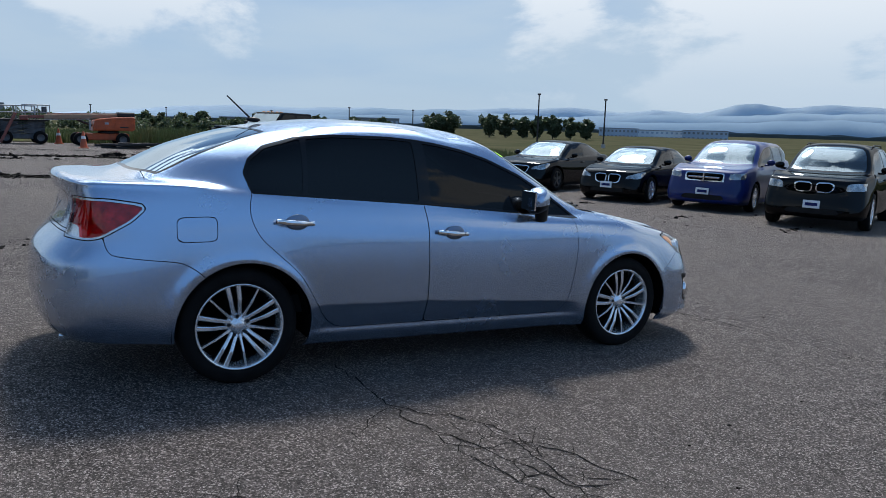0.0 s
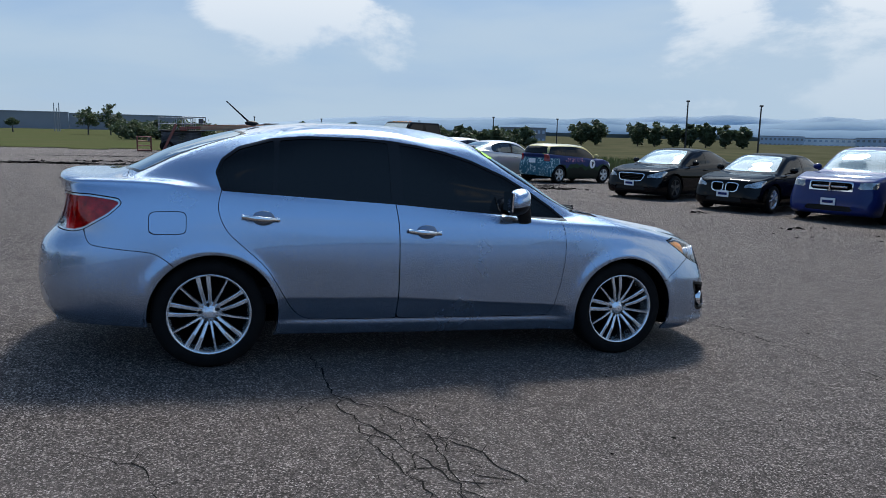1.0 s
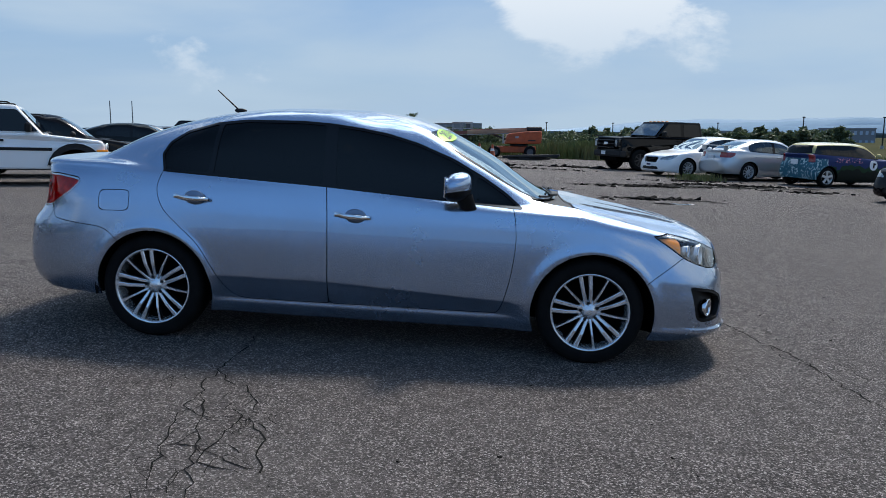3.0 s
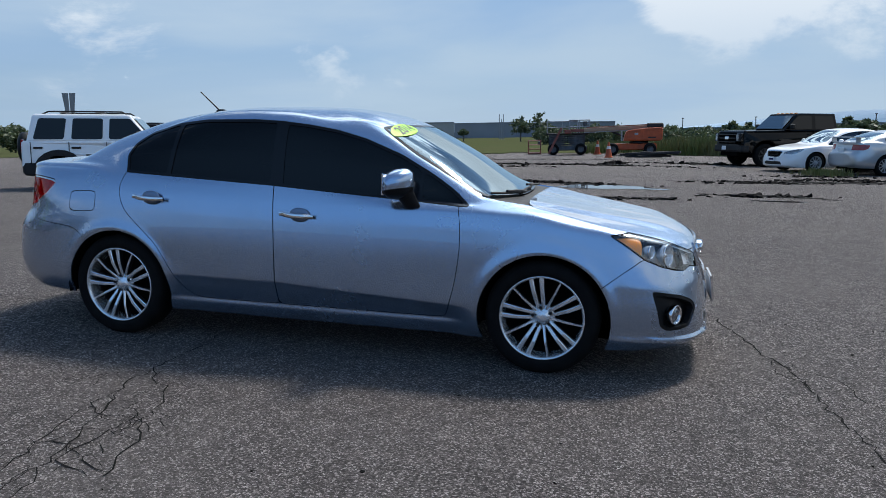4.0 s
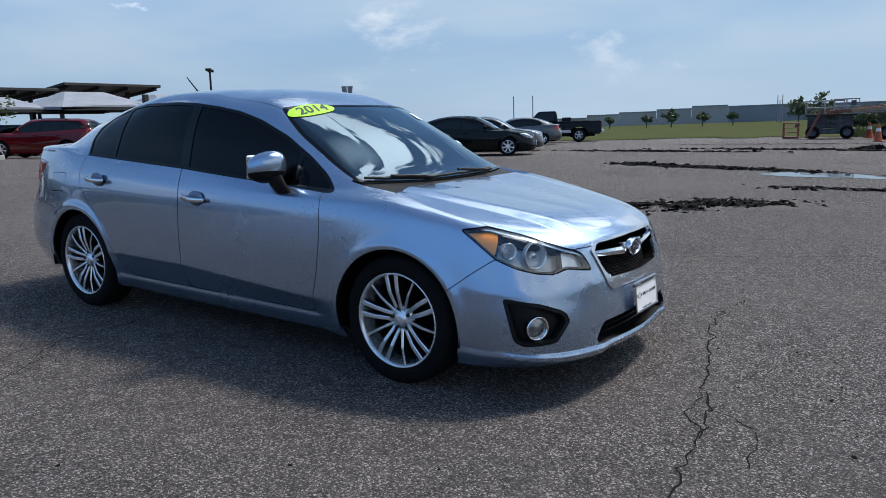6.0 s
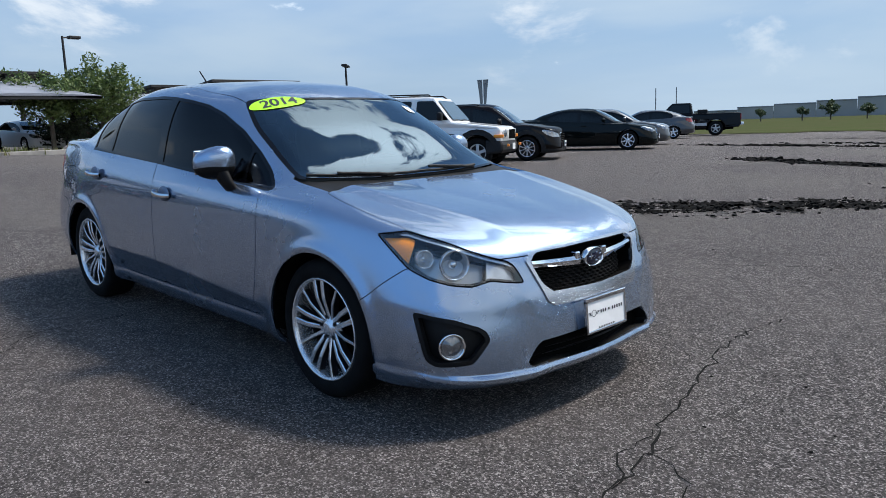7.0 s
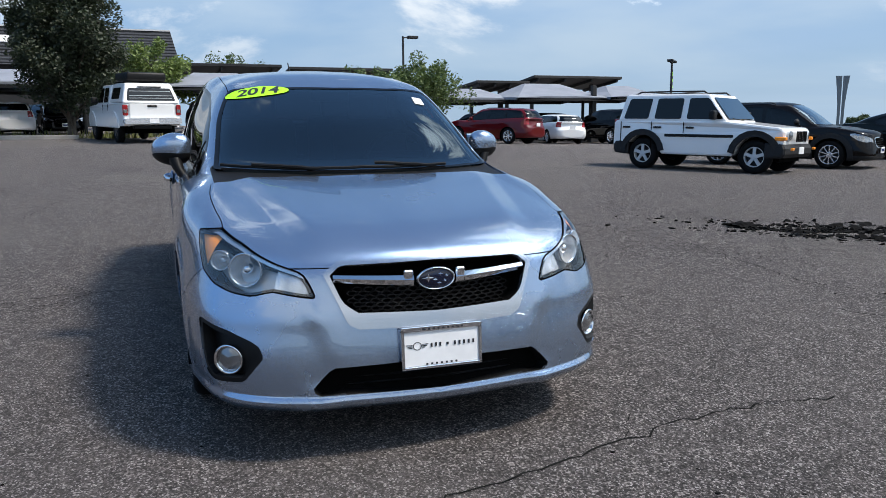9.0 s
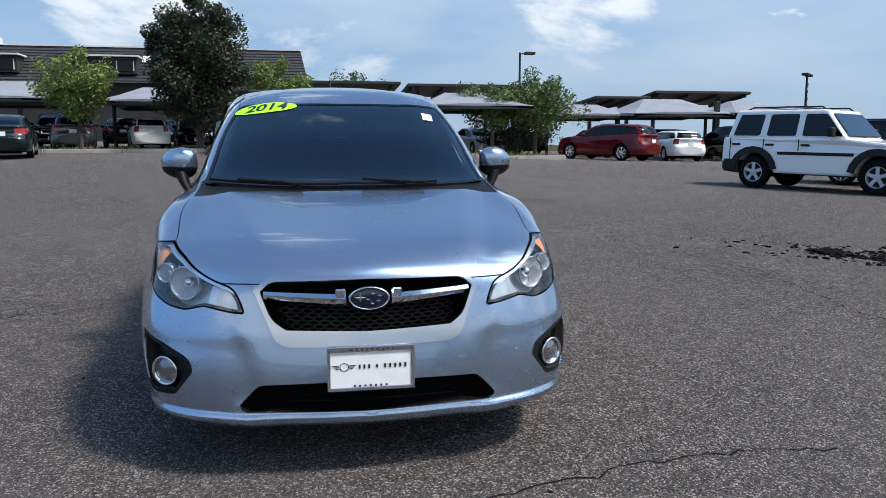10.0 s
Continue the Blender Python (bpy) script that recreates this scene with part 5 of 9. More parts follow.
CONCRETE = material("kerb_concrete", (0.36, 0.34, 0.31), 0.9, var=0.2, vscale=3, bump=0.3, bscale=60)


def sheet(name, inside, mat, x0, x1, y0, y1, step, lift, label, category):
    """A patch of the ground's cover that follows its height."""
    bm = bmesh.new()
    nx, ny = max(2, int((x1 - x0) / step)), max(2, int((y1 - y0) / step))
    vs = {}
    for i in range(nx):
        for j in range(ny):
            q = [(x0 + (x1 - x0) * a / nx, y0 + (y1 - y0) * b / ny) for a, b in ((i, j), (i + 1, j), (i + 1, j + 1), (i, j + 1))]
            if not inside(sum(p[0] for p in q) / 4, sum(p[1] for p in q) / 4):
                continue
            loop = []
            for x, y in q:
                k = (round(x, 4), round(y, 4))
                if k not in vs:
                    vs[k] = bm.verts.new((x, y, ground_z(x, y) + lift))
                loop.append(vs[k])
            bm.faces.new(loop)
    return tagged(part(name, bm, mat, None, "", True), label, category, kind="structure")


def ground():
    xs = [-4500, -2000, -900, -450, -250, -150, -100, -80, -65] + [i * 1.5 for i in range(-36, 37)] + [65, 80, 100, 150, 250, 450, 900, 2000, 4500]
    bm = bmesh.new()
    grid = [[bm.verts.new((x, y, ground_z(x, y))) for y in xs] for x in xs]
    for i in range(len(xs) - 1):
        for j in range(len(xs) - 1):
            bm.faces.new((grid[i][j], grid[i + 1][j], grid[i + 1][j + 1], grid[i][j + 1]))
    bm.normal_update()
    for f in bm.faces:
        c = f.calc_center_median()
        if max(abs(c.x), abs(c.y)) > 90 and not (c.x < -60 and c.y < 30):
            f.material_index = 1
    me = bpy.data.meshes.new("ground")
    for f in bm.faces:
        f.smooth = True
    bm.to_mesh(me)
    bm.free()
    me.materials.append(ASPHALT)
    me.materials.append(FIELD)
    return tagged(link("ground", me, None), "worn grey asphalt lot with fine cracks", "ground", kind="structure")


def field_edge(x):
    """Where the lot ends and the field begins."""
    return 41 + .02 * x if x < -3 else 39.5 - .35 * max(0, x - 2) - .022 * max(0, x - 4) ** 2


ground()
wig = lambda x, k: 1.2 * noise.noise((x * .15, k, 0)) + .5 * noise.noise((x * .6, k, 4))
sheet("field", lambda x, y: y > field_edge(x) + wig(x, 1), FIELD, -2, 118, -50, 130, 1.6, .03, "dry yellow-green grass field behind the lot", "grass")
sheet("lawn", lambda x, y: y > field_edge(x) + wig(x, 2) and x < -1.9, GRASSGREEN, -130, -2, 38, 190, 2.0, .03, "mown green grass beyond the lot", "grass")


def tufts(name, spots, h, mat, label, seed, per=9):
    """Standing grass as many thin blades: one object of stuff."""
    rnd = random.Random(seed)
    V, F = [], []
    for x, y in spots:
        z = ground_z(x, y)
        for _ in range(per):
            a, r = rnd.uniform(0, 6.283), rnd.uniform(0, .25)
            bx, by = x + r * math.cos(a), y + r * math.sin(a)
            hh, w = h * rnd.uniform(.5, 1.15), rnd.uniform(.015, .04) * (h / .4) ** .5
            t = rnd.uniform(0, 6.283)
            lx, ly = rnd.uniform(-.3, .3) * hh, rnd.uniform(-.3, .3) * hh
            i = len(V)
            V += [(bx - w * math.cos(t), by - w * math.sin(t), z), (bx + w * math.cos(t), by + w * math.sin(t), z), (bx + lx, by + ly, z + hh)]
            F.append((i, i + 1, i + 2))
    me = bpy.data.meshes.new(name)
    me.from_pydata(V, [], F)
    return tagged(link(name, me, mat), label, "grass", kind="stuff")


rnd = random.Random(5)
spots = []
while len(spots) < 5200:
    x, y = rnd.uniform(-1.5, 45), rnd.uniform(-5, 75)
    e = field_edge(x) + wig(x, 1)
    if e < y < e + 26 and rnd.random() < math.exp(-(y - e) / 14) + .1:
        spots.append((x, y))
tufts("tall_grass", spots, .55, BLADE, "tall green and yellow grass along the lot's edge", 6, 8)
spots = [(rnd.uniform(2.5, 6.5) + .3 * k, field_edge(4) + rnd.uniform(-.5, 5)) for k in range(0, 12) for _ in range(70)]
tufts("weeds", spots, 1.0, BLADE, "tall green weeds beside the lot", 8, 8)
spots = [(7.4 + rnd.gauss(0, .35), 20.9 + rnd.gauss(0, .22)) for _ in range(60)]
tufts("weed_clump", spots, .25, BLADE, "small green weeds growing out of broken asphalt", 9, 8)


def ribbon(bm, pts, w0, w1, lift=.003, rnd=None):
    """A thin strip on the ground along a line, with a ragged width."""
    prev = None
    n = len(pts)
    for i, (x, y) in enumerate(pts):
        a, b = pts[max(0, i - 1)], pts[min(n - 1, i + 1)]
        dx, dy = b[0] - a[0], b[1] - a[1]
        k = math.hypot(dx, dy) or 1
        w = rnd.uniform(w0, w1) / 2
        nx, ny = -dy / k * w, dx / k * w
        cur = [bm.verts.new((x + nx, y + ny, ground_z(x, y) + lift)), bm.verts.new((x - nx, y - ny, ground_z(x, y) + lift))]
        if prev:
            bm.faces.new((prev[0], prev[1], cur[1], cur[0]))
        prev = cur


def wander(pts, step, amp, rnd, ox=0, oy=0):
    """A line through the points with small random kinks."""
    out = []
    for a, b in zip(pts, pts[1:]):
        d = math.hypot(b[0] - a[0], b[1] - a[1])
        k = max(1, int(d / step))
        for i in range(k):
            w = i / k
            out.append((a[0] + (b[0] - a[0]) * w + rnd.gauss(0, amp) + ox, a[1] + (b[1] - a[1]) * w + rnd.gauss(0, amp) + oy))
    out.append((pts[-1][0] + ox, pts[-1][1] + oy))
    return out


def cracks():
    rnd = random.Random(11)
    bm = bmesh.new()
    # long cracks
    for pts, w in (
        ([(2.33, 1.80), (2.27, 1.42), (2.29, 1.18), (2.36, .80), (2.41, .58), (2.50, .23), (2.57, -.08), (2.66, -.32), (2.71, -.65), (2.75, -1.0), (2.80, -1.34), (2.84, -1.6), (2.95, -2.1)], .0085),
        ([(2.57, -.12), (2.60, -.42), (2.67, -.54), (2.72, -.66)], .006),
        ([(2.66, -.33), (2.79, -.38), (2.89, -.43), (2.95, -.83)], .005),
        ([(-.71, -.66), (-.70, -1.02), (-.70, -1.36), (-.60, -1.50), (-.47, -1.60), (-.39, -1.74), (-.33, -1.90), (-.29, -2.06), (-.20, -2.20), (-.16, -2.37), (-.10, -2.53)], .0075),
        ([(-1.0, -1.73), (-.90, -1.52), (-.70, -1.40), (-.67, -1.57), (-.66, -1.75), (-.65, -1.95), (-.60, -2.2), (-.57, -2.40), (-.48, -2.70), (-.45, -2.95)], .006),
        ([(-.66, -1.72), (-.59, -1.83), (-.50, -2.1), (-.43, -2.33), (-.37, -2.48), (-.30, -2.75), (-.28, -3.0)], .0085),
        ([(-.39, -1.75), (-.41, -1.90), (-.35, -1.98), (-.37, -2.23), (-.39, -2.41), (-.31, -2.50), (-.16, -2.55)], .0065),
        ([(-.65, -1.95), (-.50, -2.02), (-.35, -1.98), (-.20, -2.12)], .005), ([(-.58, -2.35), (-.43, -2.33), (-.30, -2.42), (-.12, -2.5)], .005),
        ([(-1.52, -2.3), (-1.36, -2.27)], .005), ([(-1.9, -1.9), (-1.6, -2.1), (-1.5, -2.45)], .005),
        ([(1.2, 3.0), (2.6, 3.9), (4.2, 5.2), (6.0, 6.2)], .012), ([(-3.0, 3.0), (-1.0, 3.6), (.5, 3.4), (2.4, 4.3)], .010),
        ([(-5.5, -.6), (-4.0, .3), (-3.3, 1.8), (-4.0, 3.2)], .010), ([(-9, -4), (-6, -2.2), (-4.4, -2.4)], .012)):
        line = wander(pts, .05, .012, rnd)
        ribbon(bm, line, w * .35, w * 1.5, .003, rnd)
        for _ in range(len(line) // 14):
            a = rnd.choice(line)
            t = rnd.uniform(0, 6.28)
            L = rnd.uniform(.08, .3)
            ribbon(bm, wander([a, (a[0] + L * math.cos(t), a[1] + L * math.sin(t))], .04, .01, rnd), .002, .005, .003, rnd)
    # alligator cracking: edges of a jittered honeycomb
    for cx, cy, rx, ry, ang, s in ((-.42, -2.16, .24, .50, .10, .085), (-2.6, 5.0, 1.4, .8, .1, .10), (-3.9, 6.4, 1.6, 1.2, .3, .13), (2.5, 6.6, 1.2, .6, .2, .10), (-1.6, 3.2, 1.3, .8, 0, .11), (-.4, 3.8, .8, .6, .5, .10), (-2.3, 4.5, .9, .7, 0, .11), (-.2, 5.0, .8, .5, .7, .09), (-4.9, 2.0, .9, .8, 0, .12), (-7.5, 3.5, 1.5, 1.0, .4, .14)):
        nodes = {}
        R = int(max(rx, ry) / s) + 3
        for i in range(-2 * R, 2 * R):
            for j in range(-R, R):
                for k in (0, 1):
                    px, py = s * 1.732 * (i + j / 2), 1.5 * s * j + (s if k else 0)
                    px, py = px + rnd.gauss(0, s * .26), py + rnd.gauss(0, s * .26)
                    x, y = cx + px * math.cos(ang) - py * math.sin(ang), cy + px * math.sin(ang) + py * math.cos(ang)
                    nodes[i, j, k] = (x, y, (px / rx) ** 2 + (py / ry) ** 2 + .6 * noise.noise((x * 3, y * 3, 7)))
        for (i, j, k), (x, y, q) in nodes.items():
            if k or q > 2.2:
                continue
            for o in (nodes.get((i, j, 1)), nodes.get((i, j - 1, 1)), nodes.get((i + 1, j - 1, 1))):
                if o and rnd.random() < .92 - .42 * max(0, q):
                    ribbon(bm, wander([(x, y), o[:2]], .03, .004, rnd), .0012, .0048 + .0015 * (q < .5), .003, rnd)
    return tagged(part("cracks", bm, CRACK), "dark branching cracks in the asphalt", "cracks", kind="stuff")


def lump(V, F, x, y, z, r, h, rnd, n=7):
    """A broken flat stone."""
    i = len(V)
    ang = rnd.uniform(0, 6.28)
    st = rnd.uniform(.5, 1.0)
    tx, ty = rnd.uniform(-.35, .35) * h, rnd.uniform(-.35, .35) * h
    lo, hi = [], []
    sl, sa = rnd.uniform(0, .45), rnd.uniform(0, 6.28)
    for k in range(n):
        a = 2 * math.pi * k / n
        rr = r * rnd.uniform(.65, 1.15)
        px, py = rr * math.cos(a), rr * math.sin(a) * st
        qx, qy = px * math.cos(ang) - py * math.sin(ang), px * math.sin(ang) + py * math.cos(ang)
        lo.append((x + qx, y + qy, z - .01))
        hi.append((x + qx * .8 + tx, y + qy * .8 + ty, z + h * rnd.uniform(.7, 1.1) + max(-h * .8, sl * (qx * math.cos(sa) + qy * math.sin(sa)))))
    V += lo + hi
    for k in range(n):
        k2 = (k + 1) % n
        F.append((i + k, i + k2, i + n + k2, i + n + k))
    F.append(tuple(i + n + k for k in range(n)))


def rubble(name, blobs, mat, label, seed, flat=False):
    """Heaps of broken asphalt: (x, y, half length, half width, turn, how many, size)."""
    rnd = random.Random(seed)
    V, F = [], []
    for x, y, a, b, t, k, size in blobs:
        for _ in range(k):
            u, v = rnd.gauss(0, .45), rnd.gauss(0, .45)
            clump = noise.noise((u * 3 + x, v * 3 + y, seed))
            if clump < -.05:
                continue
            px, py = x + u * a * math.cos(t) - v * b * math.sin(t), y + u * a * math.sin(t) + v * b * math.cos(t)
            r = size * rnd.uniform(.3, 1.2) * (1 + .6 * max(0, clump))
            lump(V, F, px, py, ground_z(px, py), r, (.012 if flat else r * rnd.uniform(.12, .38)), rnd)
    me = bpy.data.meshes.new(name)
    me.from_pydata(V, [], F)
    return tagged(link(name, me, mat), label, "rubble", kind="stuff")


cracks()
def stain(name, blobs, thr, step, label, lump_h=.012):
    """Ragged dark patches of torn asphalt and mud lying on the lot."""
    bm = bmesh.new()
    for cx, cy, a, b, t in blobs:
        vs = {}
        nx, ny = int(2.2 * a / step), int(2.2 * b / step)
        for i in range(-nx // 2, nx // 2):
            for j in range(-ny // 2, ny // 2):
                u, v = (i + .5) * step, (j + .5) * step
                q = (u / a) ** 2 + (v / b) ** 2
                f = noise.noise((u * 2.2 + cx, v * 3.5 + cy, 1)) + .6 * noise.noise((u * 7 + cx, v * 9 + cy, 2)) + .4 * noise.noise((u * 19, v * 21 + cy, 3))
                if f < thr + .9 * q:
                    continue
                loop = []
                for di, dj in ((0, 0), (1, 0), (1, 1), (0, 1)):
                    k = (i + di, j + dj)
                    if k not in vs:
                        u2, v2 = k[0] * step, k[1] * step
                        x, y = cx + u2 * math.cos(t) - v2 * math.sin(t), cy + u2 * math.sin(t) + v2 * math.cos(t)
                        hgt = .004 + lump_h * max(0, noise.noise((x * 8, y * 8, 5)) + .25) + .6 * lump_h * max(0, noise.noise((x * 21, y * 21, 8)))
                        vs[k] = bm.verts.new((x + .3 * step * noise.noise((x * 40, y * 40, 1)), y + .3 * step * noise.noise((x * 40, y * 40, 9)), ground_z(x, y) + hgt))
                    loop.append(vs[k])
                bm.faces.new(loop)
    return tagged(part(name, bm, RUBBLE), label, "rubble", kind="stuff")


stain("torn_asphalt", [(-.45, 6.3, 2.6, .85, .89), (-1.55, 4.95, .75, .42, .35), (.9, 7.7, 1.1, .6, .4)], -.05, .028, "ragged dark patch of torn asphalt", .05)
stain("mud_stain", [(-2.2, 15.3, 3.6, .8, -.35), (.6, 14.3, 2.4, .4, -.2), (4.6, 12.1, 2.2, .5, -.1), (1.9, 10.6, 1.6, .35, .1), (-5.8, 23.4, 5.2, .7, -.1), (-.5, 25.2, 6, .7, -.1), (5.6, 17.0, 3.8, 1.0, .25), (8.4, 17.6, 3.2, .8, .1), (5.0, 27.6, 5, .7, -.1), (-3.0, 30.5, 7, .8, 0)], -.15, .085, "dark ragged stains of mud and torn asphalt")
rubble("rubble", [(-.45, 6.3, 2.3, .65, .89, 1700, .040), (-1.5, 4.95, .7, .35, .35, 350, .035), (.9, 7.7, 1.0, .5, .4, 400, .045), (-3.6, 15.9, 1.1, .35, -.2, 130, .12), (-1.6, 15.0, 2.3, .5, -.3, 800, .07), (.3, 14.5, 1.4, .3, -.2, 120, .08), (1.6, 10.5, 1.2, .3, .1, 120, .07), (4.2, 12.0, 1.2, .3, .2, 140, .09),
    (-6.0, 23.4, 3.6, .4, -.12, 600, .10), (-1.0, 25.0, 4.5, .5, -.1, 500, .11), (.8, 26.5, .5, .25, 0, 60, .22), (5.0, 27.5, 4, .5, -.1, 200, .16), (4.8, 16.5, 2.0, .5, .2, 400, .07), (7.6, 18.2, 2.4, .6, .1, 600, .07), (9.2, 16.4, 1.6, .4, -.2, 150, .08), (7.0, 20.0, 2.0, .4, .2, 150, .09)],
    RUBBLE, "broken dark asphalt lumps scattered on the lot", 21)
rubble("loose_stones", [(10.2, 4.4, .6, .2, .4, 14, .07), (9.8, 6.6, .5, .2, .4, 14, .06), (9.7, 9.4, .5, .25, 0, 16, .06), (9.9, 5.6, 3, 1.5, .4, 26, .04), (2.5, 1.0, 3, 3, 0, 70, .012), (3.2, -1.2, 2.2, 2.2, 0, 60, .011), (-.5, -3.0, 2.4, 1, 0, 60, .009)],
    RUBBLE, "small dark stones lying on the asphalt", 22)


def puddle():
    rnd = random.Random(4)
    bm = bmesh.new()
    for cx, cy, a, b, t in ((1.1, 13.5, 1.05, .60, -.05), (1.95, 13.2, .50, .28, -.15), (.35, 13.2, .5, .25, -.2), (4.4, 10.9, .5, .1, 0)):
        ring = []
        for i in range(40):
            q = 2 * math.pi * i / 40
            k = 1 + .35 * noise.noise((math.cos(q) * 1.6 + cx, math.sin(q) * 1.6, 3)) + .12 * rnd.uniform(-1, 1)
            x, y = a * k * math.cos(q), b * k * math.sin(q)
            X, Y = cx + x * math.cos(t) - y * math.sin(t), cy + x * math.sin(t) + y * math.cos(t)
            ring.append(bm.verts.new((X, Y, ground_z(X, Y) + .010)))
        bm.faces.new(ring)
    return tagged(part("puddle", bm, WATER), "shallow puddle of rain water on the asphalt", "puddle", kind="structure")


puddle()


# ---- parked vehicles ----
def resting(x, y, heading):
    """Pose on the ground, leaning with its slope."""
    e = .6
    zx = (ground_z(x + e, y) - ground_z(x - e, y)) / (2 * e)
    zy = (ground_z(x, y + e) - ground_z(x, y - e)) / (2 * e)
    up = Vector((-zx, -zy, 1)).normalized()
    f = Vector((math.cos(radians(heading)), math.sin(radians(heading)), 0))
    f = (f - up * f.dot(up)).normalized()
    m = Matrix((f, up.cross(f), up)).transposed().to_4x4()
    m.translation = (x, y, ground_z(x, y))
    return m


def style_rings(style, nose=0.0, upright=0.0):
    """Body rings of another style made from the sedan's: hatch is a wagon, van or off-roader."""
    R = [np.array(r, float) for r in SEDAN]
    if style == "hatch":
        for i, (x0, xe, xn) in {7: (-.93, -1.84, -2.14), 8: (-.85, -1.525, -2.05), 9: (-.70, -1.17, -1.90), 10: (-.65, -.97, -1.74), 11: (-.58, -.77, -1.5), 12: (-.5, -.63, -1.4)}.items():
            r = R[i]
            m = r[:, 0] < x0
            r[m, 0] = x0 + (r[m, 0] - x0) * (xn - x0) / (xe - x0)
            if i >= 8:
                r[m, 2] += .012 * (i < 11)
                r[m, 1] *= 1.04
        R[6][10:, 0] -= .05
    for i, dx, dz in ((4, .07, .13), (5, .20, .12), (6, .22, .05)):
        R[i][:4, 0] += dx * nose
        R[i][:5, 2] += dz * nose
    if nose:
        for i in range(0, 5):
            R[i][1, :2] += np.array((.04, .05)) * nose
            R[i][2, :2] += np.array((.12, .03)) * nose
    if upright:
        for r in R[8:]:
            r[:, 0] += upright * np.clip((r[:, 2] - .97) / .45, 0, 1) * smoothstep(-.5, .4, r[:, 0])
    return R


WHEELS = {}


def far_wheel(parent, m, r, rim, style, mats):
    """A plainer wheel for the parked cars; meshes are shared between alike wheels."""
    key = (round(r, 3), round(rim, 3), style, mats[0].name)
    hub = new("wheel")
    hub.parent, hub.matrix_basis = parent, m
    if key not in WHEELS:
        w = .10
        meshes = []
        for nm, prof, mat in (("tyre", [(rim * .97, -w), (r - .03, -w), (r, -w * .6), (r, w * .6), (r - .025, w), (rim + .012, w * 1.02), (rim * .98, w * .85)], RUBBER), ("rim", [(rim * .97, w * .3), (rim * 1.0, w * .95), (rim * .93, w * .85), (rim * .90, -w * .5)], mats[0]), ("brake_disc", [(.002, .0), (rim * .92, .0)], mats[1])):
            me = bpy.data.meshes.new(nm)
            bm = lathe(prof, 30)
            for f in bm.faces:
                f.smooth = True
            bm.to_mesh(me); bm.free()
            me.materials.append(mat)
            meshes.append((nm, me))
        bm = bmesh.new()
        n = {"five": 5, "ten": 10, "seven": 7, "steel": 8}[style]
        ww = {"five": .036, "ten": .014, "seven": .022, "steel": .028}[style]
        for k in range(n):
            box(bm, 0, w * .72, rim * .52, ww * 2, .03, rim * .92, Matrix.Rotation(2 * math.pi * k / n, 4, "Y"), bevel=.004)
        me = bpy.data.meshes.new("spokes"); bm.to_mesh(me); bm.free(); me.materials.append(mats[0]); meshes.append(("spokes", me))
        bm = lathe([(.002, w * .92), (.05, w * .90), (.075, w * .7)], 16)
        me = bpy.data.meshes.new("hub_cap"); bm.to_mesh(me); bm.free(); me.materials.append(mats[0]); meshes.append(("hub_cap", me))
        WHEELS[key] = meshes
    for nm, me in WHEELS[key]:
        link(nm, me, None, hub)
    return hub


DARKGLASS = glass("dark_car_glass", (0.02, 0.022, 0.025), 0.03)
CARGLASS = glass("car_glass", (0.20, 0.26, 0.29), 0.08, 0.0, 3.0, (0.82, 0.94, 1.0))
REDLAMP = material("red_lamp", (0.30, 0.012, 0.015), 0.15, coat=0.6, var=0.3, vscale=12)
CLADDING = material("grey_cladding", (0.016, 0.0165, 0.018), 0.6, spec=0.25, var=0.2, vscale=20, bump=0.2, bscale=200)


HATCH_DLO = [(-1.93, 1.06), (-1.87, 1.20), (-1.72, 1.325), (-1.2, 1.345), (-.451, 1.350), (-.279, 1.343), (-.104, 1.325), (.073, 1.297), (.253, 1.250), (.474, 1.166), (.663, 1.066), (.80, .98), (.88, .92), (-.266, .985), (-1.2, 1.03)]


